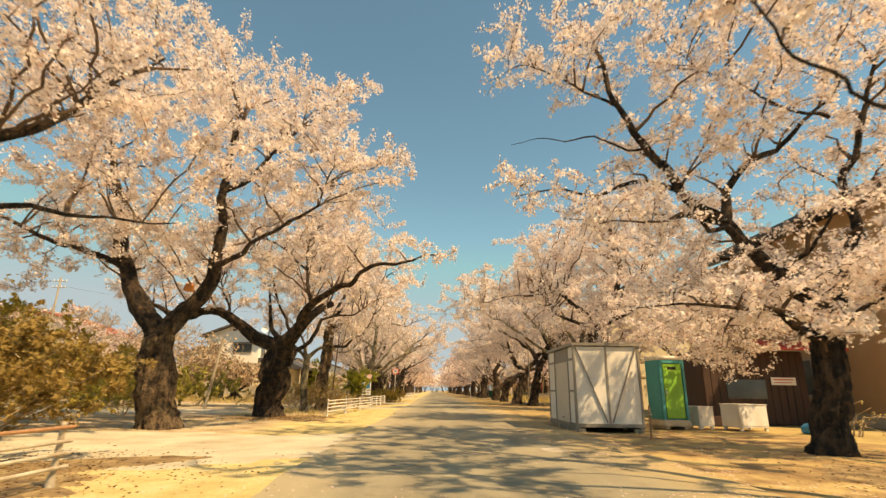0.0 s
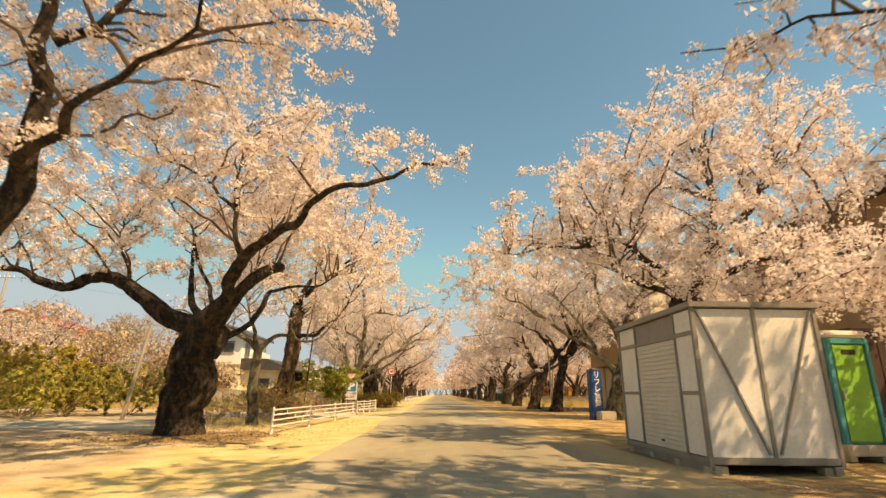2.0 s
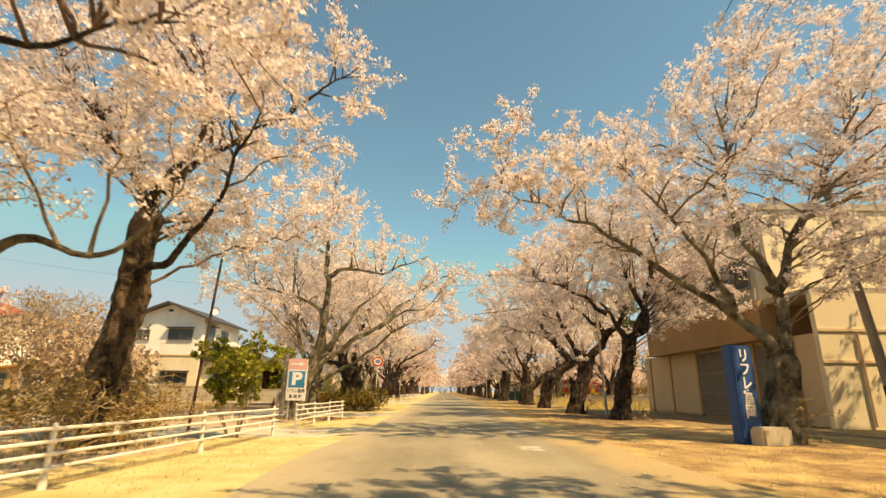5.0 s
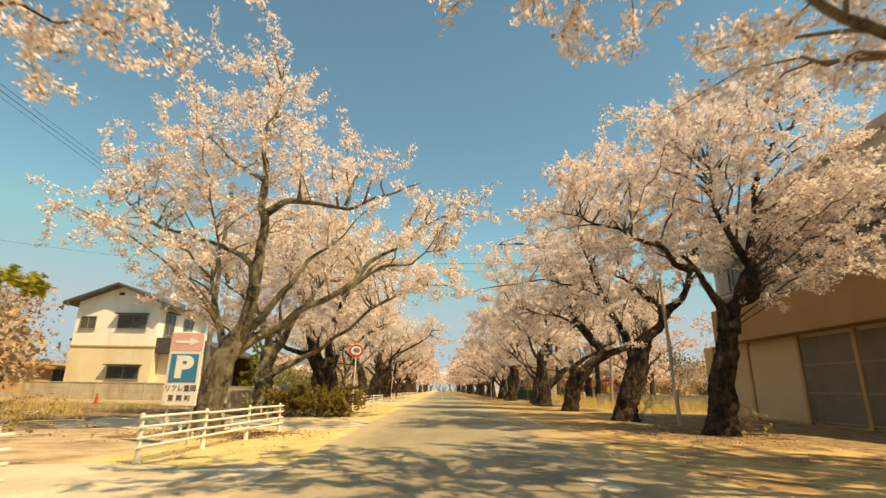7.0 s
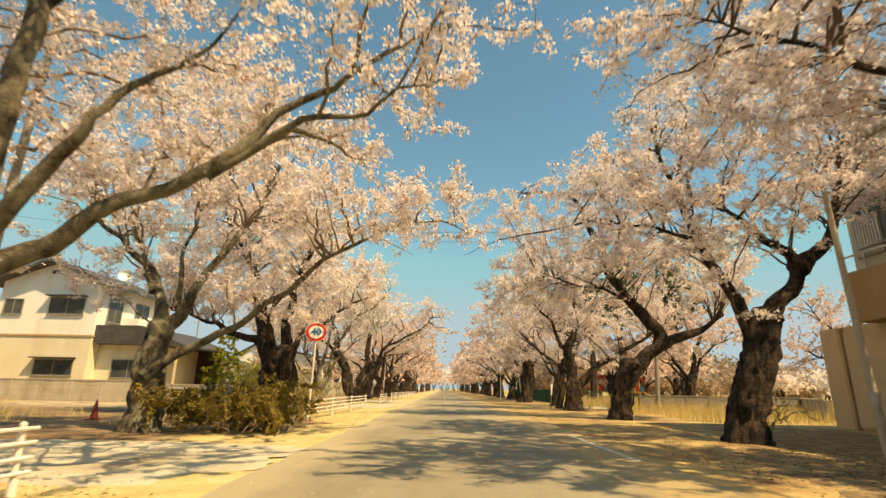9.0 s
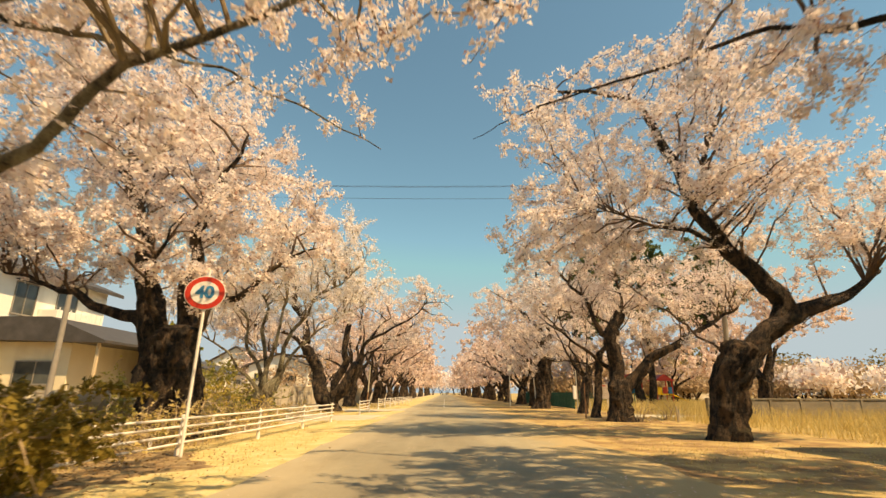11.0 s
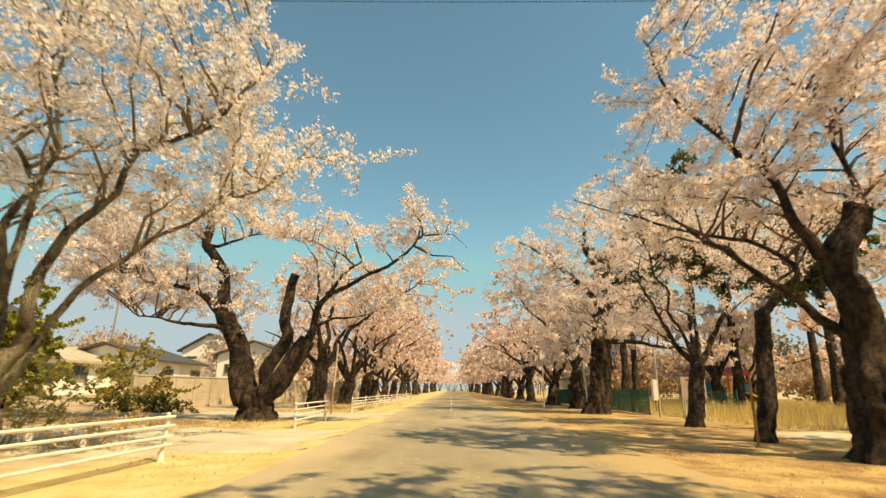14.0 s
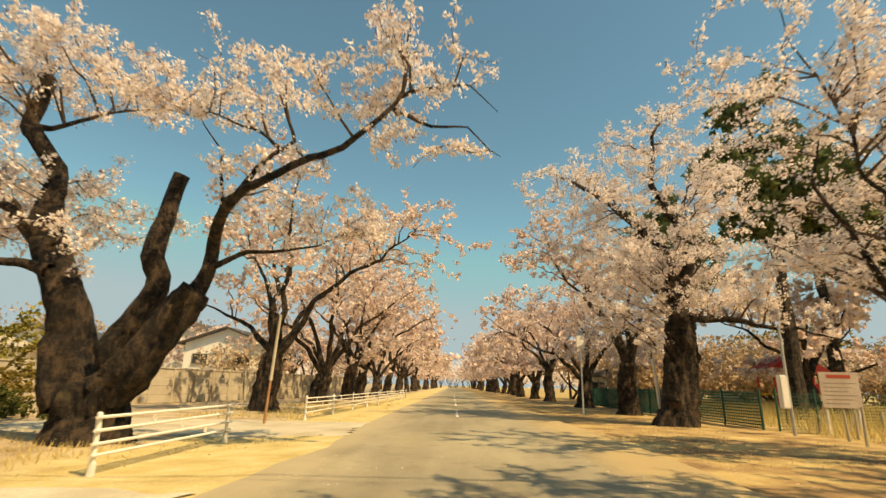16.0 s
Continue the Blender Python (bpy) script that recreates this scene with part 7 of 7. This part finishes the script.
def simple_house(x, y, w, d, he, hp, wall, roof, label, wins=(), turn=0.0, eaves=.6):
    ob = base("house", x, y, -.06, turn)
    part("wall", prism([(0, 0), (w, 0), (w, he), (w / 2, hp), (0, he)], 0, d, "y"), wall, ob)
    for sx in (0, 1):
        k = (hp - he) / (w / 2)
        a = [(-eaves, he - k * eaves + .02), (w / 2, hp + .02), (w / 2, hp + .24), (-eaves, he - k * eaves + .22)]
        if sx:
            a = [(w - p, q) for p, q in a]
        part("roof", prism(a, -eaves, d + eaves, "y"), roof, ob)
    for u, z, ww, hh in wins:
        window(ob, u, 0, z, ww, hh, "y", -1)
    for u, z, ww, hh in wins[:3]:
        window(ob, w, u, z, ww, hh, "x", 1)
    part("plinth", boxed(-.05, w + .05, -.05, d + .05, 0, .35), "concrete", ob)
    return tagged(ob, label, "house")


simple_house(-72, 80, 19.5, 9, 9.2, 12.2, "white_wall", "roof_red", "long house with faded red roof behind shrubs", ((2, 3, 2, 1.4), (7, 3, 2, 1.4)))
simple_house(-50, 74, 14, 8, 2.5, 3.3, "ochre", "rust_orange", "low shed with rusty orange roof", ((2, 1.2, 2, 1.2), (6, 1.2, 2, 1.2)))
simple_house(-36.5, 85, 10, 5, 3.4, 4.7, "beige_wall", "roof_dark", "low house with dark tiled roof beside a garden", ((1, 1.2, 2, 1.3), (5.5, 1.2, 2.2, 1.3)), 0, 1.0)
simple_house(-46, 92, 8.5, 8, 6.6, 8.0, "white_wall", "roof_dark", "white two-storey house behind the garden trees", ((1, 4.2, 1.8, 1.2), (5, 4.2, 1.8, 1.2), (1.2, 1.2, 2, 1.3)))
simple_house(-40.2, 134, 8, 8, 6.4, 8.7, "white_wall", "roof_dark", "white two-storey house with dark roof beyond the wall", ((.8, 4.2, 1.6, 1.2), (4.8, 4.2, 1.8, 1.2)))
simple_house(-36, 104, 10, 8, 3.3, 4.7, "white_wall", "roof_dark", "white house with dark roof beyond the wall", ((1, 1.6, 1.6, 1), (6, 1.6, 1.8, 1)))
simple_house(-38, 98, 8, 8, 3.0, 4.2, "white_wall", "concrete", "white house with pale weathered roof", ((1, 1.6, 1.8, 1.2),))
simple_house(-29, 122, 9, 8, 5.0, 6.6, "white_wall", "roof_dark", "white house behind the far trees", ((1, 2.8, 1.6, 1), (5.5, 2.8, 1.8, 1)))
simple_house(36, 130, 12, 9, 4.5, 6.3, "white_wall", "roof_dark", "white low building beyond the park", ((1, 1.6, 2, 1.3), (6, 1.6, 2, 1.3)))


def block_wall(name, x, y, length, height, turn, unit, material, label, thick=.14):
    """A wall of separate slabs between posts, with coping."""
    ob = base(name, x, y, -.08, turn)
    n = int(round(length / unit))
    rows = max(1, int(round(height / .45)))
    slab = None
    for k in range(n):
        for r in range(rows):
            if slab is None:
                slab = part("slab", boxed(.012, unit - .012, 0, thick, .006, height / rows - .006, .008), material, ob)
                continue
            o = new("slab", slab.data)
            o.parent = ob
            o.location = (k * unit, .004 * ((k * 7 + r * 3) % 3), r * height / rows)
    for k in range(n + 1):
        part("wall_post", boxed(k * unit - .06, k * unit + .06, -.03, thick + .03, 0, height + .04, .01), material, ob)
    part("coping", boxed(-.06, n * unit + .06, -.035, thick + .035, height + .005, height + .075, .01), material, ob)
    return tagged(ob, label, "wall", kind="structure")


block_wall("garden_wall", -34, 70.5, 14, 1.3, 0, 2.0, "concrete", "low grey block wall in front of a house")
block_wall("garden_wall", -19.5, 70.5, 10, 1.1, -4, 2.0, "concrete", "low grey block wall beside a lane")
block_wall("garden_wall", -15.6, 84.5, 30, 1.65, 78.3, 1.5, "concrete", "weathered concrete panel wall behind the trees")
block_wall("garden_wall", -11.8, 58.2, 12, .9, 80, 1.5, "concrete", "low mossy garden wall behind the fence")
block_wall("field_wall", 12.9, 69.3, 12, .95, 4, 1.5, "stained_concrete", "low stained concrete wall at the field edge")
block_wall("field_wall", 18, 60.2, 24, .9, 60, 2.0, "concrete", "low concrete wall across the dry field")


def garden_rocks():
    rng = random.Random(5)
    for k in range(9):
        bm = bmesh.new()
        bmesh.ops.create_icosphere(bm, subdivisions=2, radius=rng.uniform(.25, .5))
        for v in bm.verts:
            v.co *= 1 + .35 * noise.noise(v.co * 2.2 + Vector((k, 0, 0)))
        ob = part("garden_rock", bm, "concrete")
        ob.location = (-9.9 + rng.uniform(-.9, .9), 59 + k * 1.15, .55 + rng.uniform(-.1, .3))
        tagged(ob, "pale rounded garden rock piled on a low bank", "rock", "rocks on the garden bank")


garden_rocks()


def traffic_cone(x, y):
    ob = base("traffic_cone", x, y, -.03)
    part("cone", rodded((0, 0, .04), (0, 0, .62), .12, .025, 14), "cone_red", ob)
    part("base", boxed(-.17, .17, -.17, .17, 0, .04, .01), "cone_red", ob)
    tagged(ob, "red traffic cone standing in front of a wall", "traffic cone", "traffic cones")


for x, y in ((-20.6, 59.8), (-10.6, 53.5)):
    traffic_cone(x, y)


# ---------------------------------------------------------------- park beyond the trees
def net_fence(x0, y0, x1, y1, n, strand=.022):
    a, b = Vector((x0, y0, 0)), Vector((x1, y1, 0))
    run = (b - a).length
    ob = base("net_fence", x0, y0, -.06, math.degrees(math.atan2(b.y - a.y, b.x - a.x)))
    for k in range(n + 1):
        part("post", rodded((run * k / n, 0, -.1), (run * k / n, 0, 1.35), .035, .035, 8), "net_green", ob)
    v, f = [], []
    for j in range(12):
        z = .08 + j * .1
        q = len(v)
        vv, ff = tubes([(0, -.03, z), (run / 2, -.03, z), (run, -.03, z)], [strand] * 3, 4, None)
        v, f = v + vv, f + [tuple(i + q for i in g) for g in ff]
    for j in range(int(run / .12)):
        q = len(v)
        vv, ff = tubes([(j * .12, -.03, .06), (j * .12, -.03, 1.25)], [strand * .9] * 2, 4, None)
        v, f = v + vv, f + [tuple(i + q for i in g) for g in ff]
    tagged(sheet_mesh("net", v, f, "net_green", ob), kind="stuff")
    return tagged(ob, "green net fence along the park edge", "fence")


net_fence(10.6, 84.8, 10.4, 108, 10)
net_fence(11.0, 84.6, 15.6, 85.8, 3, .007)

for k, (x, y, h) in enumerate(((10.4, 80.4, .9), (10.9, 81.6, .8), (11.6, 82.2, .7), (12.7, 82.6, .75), (11.0, 68.3, .5), (10.6, 67.5, .65))):
    pole_thing("stake", x, y, h, .04, "concrete", "short pale wooden stake on the verge", "stake", (.03 * (-1) ** k, 0))
pole_thing("meter_post", 10.35, 82.9, 3.2, .05, "galvanised", "steel post with a white meter box and cable", "post", fittings=(("meter_box", boxed(-.28, -.05, -.12, .08, .75, 1.7, .03), "sheet", "white meter box"), ("cable", rodded((-.16, 0, .3), (-.16, 0, .75), .015, .015, 6), "dark", "")))


def climbing_frame(x, y, seed, label):
    ob = base("play_frame", x, y, -.06)
    rng = random.Random(seed)
    cols = ["red", "yellow", "red", "blue"]
    for i in range(2):
        for j in range(2):
            part("post", rodded((1.8 * i, 1.6 * j, 0), (1.8 * i, 1.6 * j, 2.6), .07, .07), "red", ob)
    part("deck", boxed(-.1, 1.9, -.1, 1.7, 1.1, 1.2), "yellow", ob)
    for j in range(3):
        part("panel", boxed(.1 + .62 * j, .62 + .62 * j, -.05, 0, 1.2, 1.9, .02), cols[(j + seed) % 4], ob)
    part("roof", prism([(-.3, 2.6), (.9, 3.3), (2.1, 2.6)], -.2, 1.8, "y"), "red", ob)
    part("slide", prism([(1.9, 1.2), (4.2, .2), (4.6, .2), (4.6, .12), (4.15, .1), (1.9, 1.08)], .4, 1.1, "y"), "yellow", ob)
    tagged(ob, label, "play frame")


climbing_frame(24.5, 103, 1, "red and yellow play frame with slide in the park")
climbing_frame(18.8, 97, 2, "bright red and yellow play frame behind the fence")


def bench_shelter(x, y):
    ob = base("shelter", x, y, -.06)
    part("wall", boxed(0, 4, 0, 3, 0, 2.3), "white_wall", ob)
    part("roof", prism([(-.4, 2.3), (2, 3.1), (4.4, 2.3)], -.4, 3.4, "y"), "roof_dark", ob)
    window(ob, .6, 0, 1.0, 1.2, .8, "y", -1)
    tagged(ob, "small white park hut with a dark roof", "hut")


bench_shelter(13.5, 118)


# ---------------------------------------------------------------- woods that close the view
def far_woods(name, spots, material, size, n, seed, label):
    """Distant tree masses as loose leaf and twig clouds on stems."""
    rng = np.random.default_rng(seed)
    pts, stems, faces = [], [], []
    for x, y, r, h in spots:
        blobs = [(x + rng.uniform(-r, r) * .5, y + rng.uniform(-r, r) * .5, h * rng.uniform(.35, .75), r * rng.uniform(.5, .8), r * rng.uniform(.5, .8), h * rng.uniform(.22, .34)) for _ in range(7)]
        pts.append(in_blobs(blobs, n, rng, .4))
        for b in blobs[:4]:
            v, f = tubes([(x + rng.uniform(-1, 1), y, -.1), (x * .4 + b[0] * .6, y * .4 + b[1] * .6, b[2] * .6), b[:3]], [.16, .1, .04], 5, rng)
            faces += [tuple(i + len(stems) for i in g) for g in f]
            stems += v
    ob = base(name, 0, 0)
    v, f = petal_mesh(np.concatenate(pts), size, rng)
    tagged(sheet_mesh("foliage", v, f, material, ob), kind="stuff")
    tagged(sheet_mesh("stem", stems, faces, "bark", ob), kind="stuff")
    return tagged(ob, label, "woods", kind="stuff")


rng = random.Random(41)
far_woods("bare_woods", [(-60 + 9 * k + rng.uniform(-3, 3), 118 + rng.uniform(-8, 22), 6, rng.uniform(7, 10)) for k in range(6)] + [(-88 + 8 * k, 70 + 4 * k, 6, 9) for k in range(5)] + [(-42, 62, 5, 6.5), (-47, 50, 5, 6.5), (-40, 47, 5, 6)] + [(22 + 9 * k, 116 + 5 * (k % 3), 6, 6.5) for k in range(6)] + [(14 + 6 * k, 124 + 6 * (k % 3), 5, 8) for k in range(7)] + [(17 + 5.5 * k, 112 + 3 * (k % 2), 3.5, 3.6) for k in range(8)], "bare", .3, 1900, 601, "bare brown winter trees behind the houses")


far_woods("bare_brush", [(-22, 52, 3.5, 5.5), (-27, 49, 4, 7), (-32, 47, 4, 7.5), (-37, 45, 4, 7.5), (-25, 57, 4, 7), (-43, 43, 4, 7.5), (-18, 47, 2.5, 4.2)], "bare", .2, 2600, 606, "leafless pinkish brown brush behind the garden shrubs")


def bare_tree(x, y, h, seed):
    """A leafless tree of fine twigs."""
    rng = np.random.default_rng(seed)
    ob = base("bare_tree", x, y, -.06)
    limbs, blobs = [(.2, .12, [(0, 0, 0), (.1, 0, h * .15), (0, .1, h * .3)])], [(0, 0, h * .75, h * .28, h * .28, h * .26)]
    for k in range(7):
        a, r = 2 * math.pi * (k + rng.uniform(-.3, .3)) / 7, h * rng.uniform(.18, .36)
        top = h * rng.uniform(.55, .9)
        limbs.append((.1, .04, [(0, .1, h * .28), (.4 * r * math.cos(a), .4 * r * math.sin(a), h * .28 + .5 * (top - h * .28)), (r * math.cos(a), r * math.sin(a), top)]))
        blobs.append((r * math.cos(a), r * math.sin(a), top, h * .16, h * .16, h * .15))
    pos, par, rad, own, lines = skeleton_of(limbs, blobs, 800, rng, h * .2, .1)
    for k, (line, rr) in enumerate(lines):
        v, f = tubes(line, rr, 6, rng, .1)
        sheet_mesh("trunk" if k == 0 else "limb", v, f, "bare_twig", ob, True)
    v, f = twig_mesh(pos, par, np.maximum(rad, .026), own)
    tagged(sheet_mesh("branch", v, f, "bare_twig", ob), kind="stuff")
    return tagged(ob, "leafless brown tree with fine twigs behind the shrubs", "bare tree", "bare trees behind the shrubs")


for k, (x, y, h) in enumerate(((-33, 60, 9), (-35.5, 66, 10), (-41, 60, 10.5), (-47, 58, 10), (-53, 66, 10), (-38.5, 70, 9), (-30, 52, 5.5), (-40, 38, 10), (-34, 33, 8.5), (-47, 46, 11))):
    bare_tree(x, y, h, 700 + k)
scatter_grass("tall_dry_grass", [(-40, -24, 44, 68), (-24, -13, 40, 57)], 16000, .4, 504, "straw", "dry yellow-brown grass on the vacant lot")
far_woods("far_woods", [(30 + 9 * k + rng.uniform(-3, 3), 138 + rng.uniform(-8, 12), 6, rng.uniform(8, 11)) for k in range(9)], "leaf_olive", .42, 1500, 602, "distant mixed green trees beyond the field")
far_woods("far_blossom", [(s * (16 + 8 * k) + rng.uniform(-2, 2), 175 + 14 * k + rng.uniform(-6, 6), 6, rng.uniform(7, 10)) for k in range(8) for s in (-1, 1)] + [(50 + rng.uniform(-4, 4), 66 + 11 * k, 5, rng.uniform(5, 7.5)) for k in range(7)] + [(-5, 318, 7, 16), (9, 322, 7, 16), (2.5, 345, 8, 15), (-1, 335, 7, 15), (6, 338, 7, 16)], "blossom", .5, 1100, 603, "distant cherry trees in blossom")
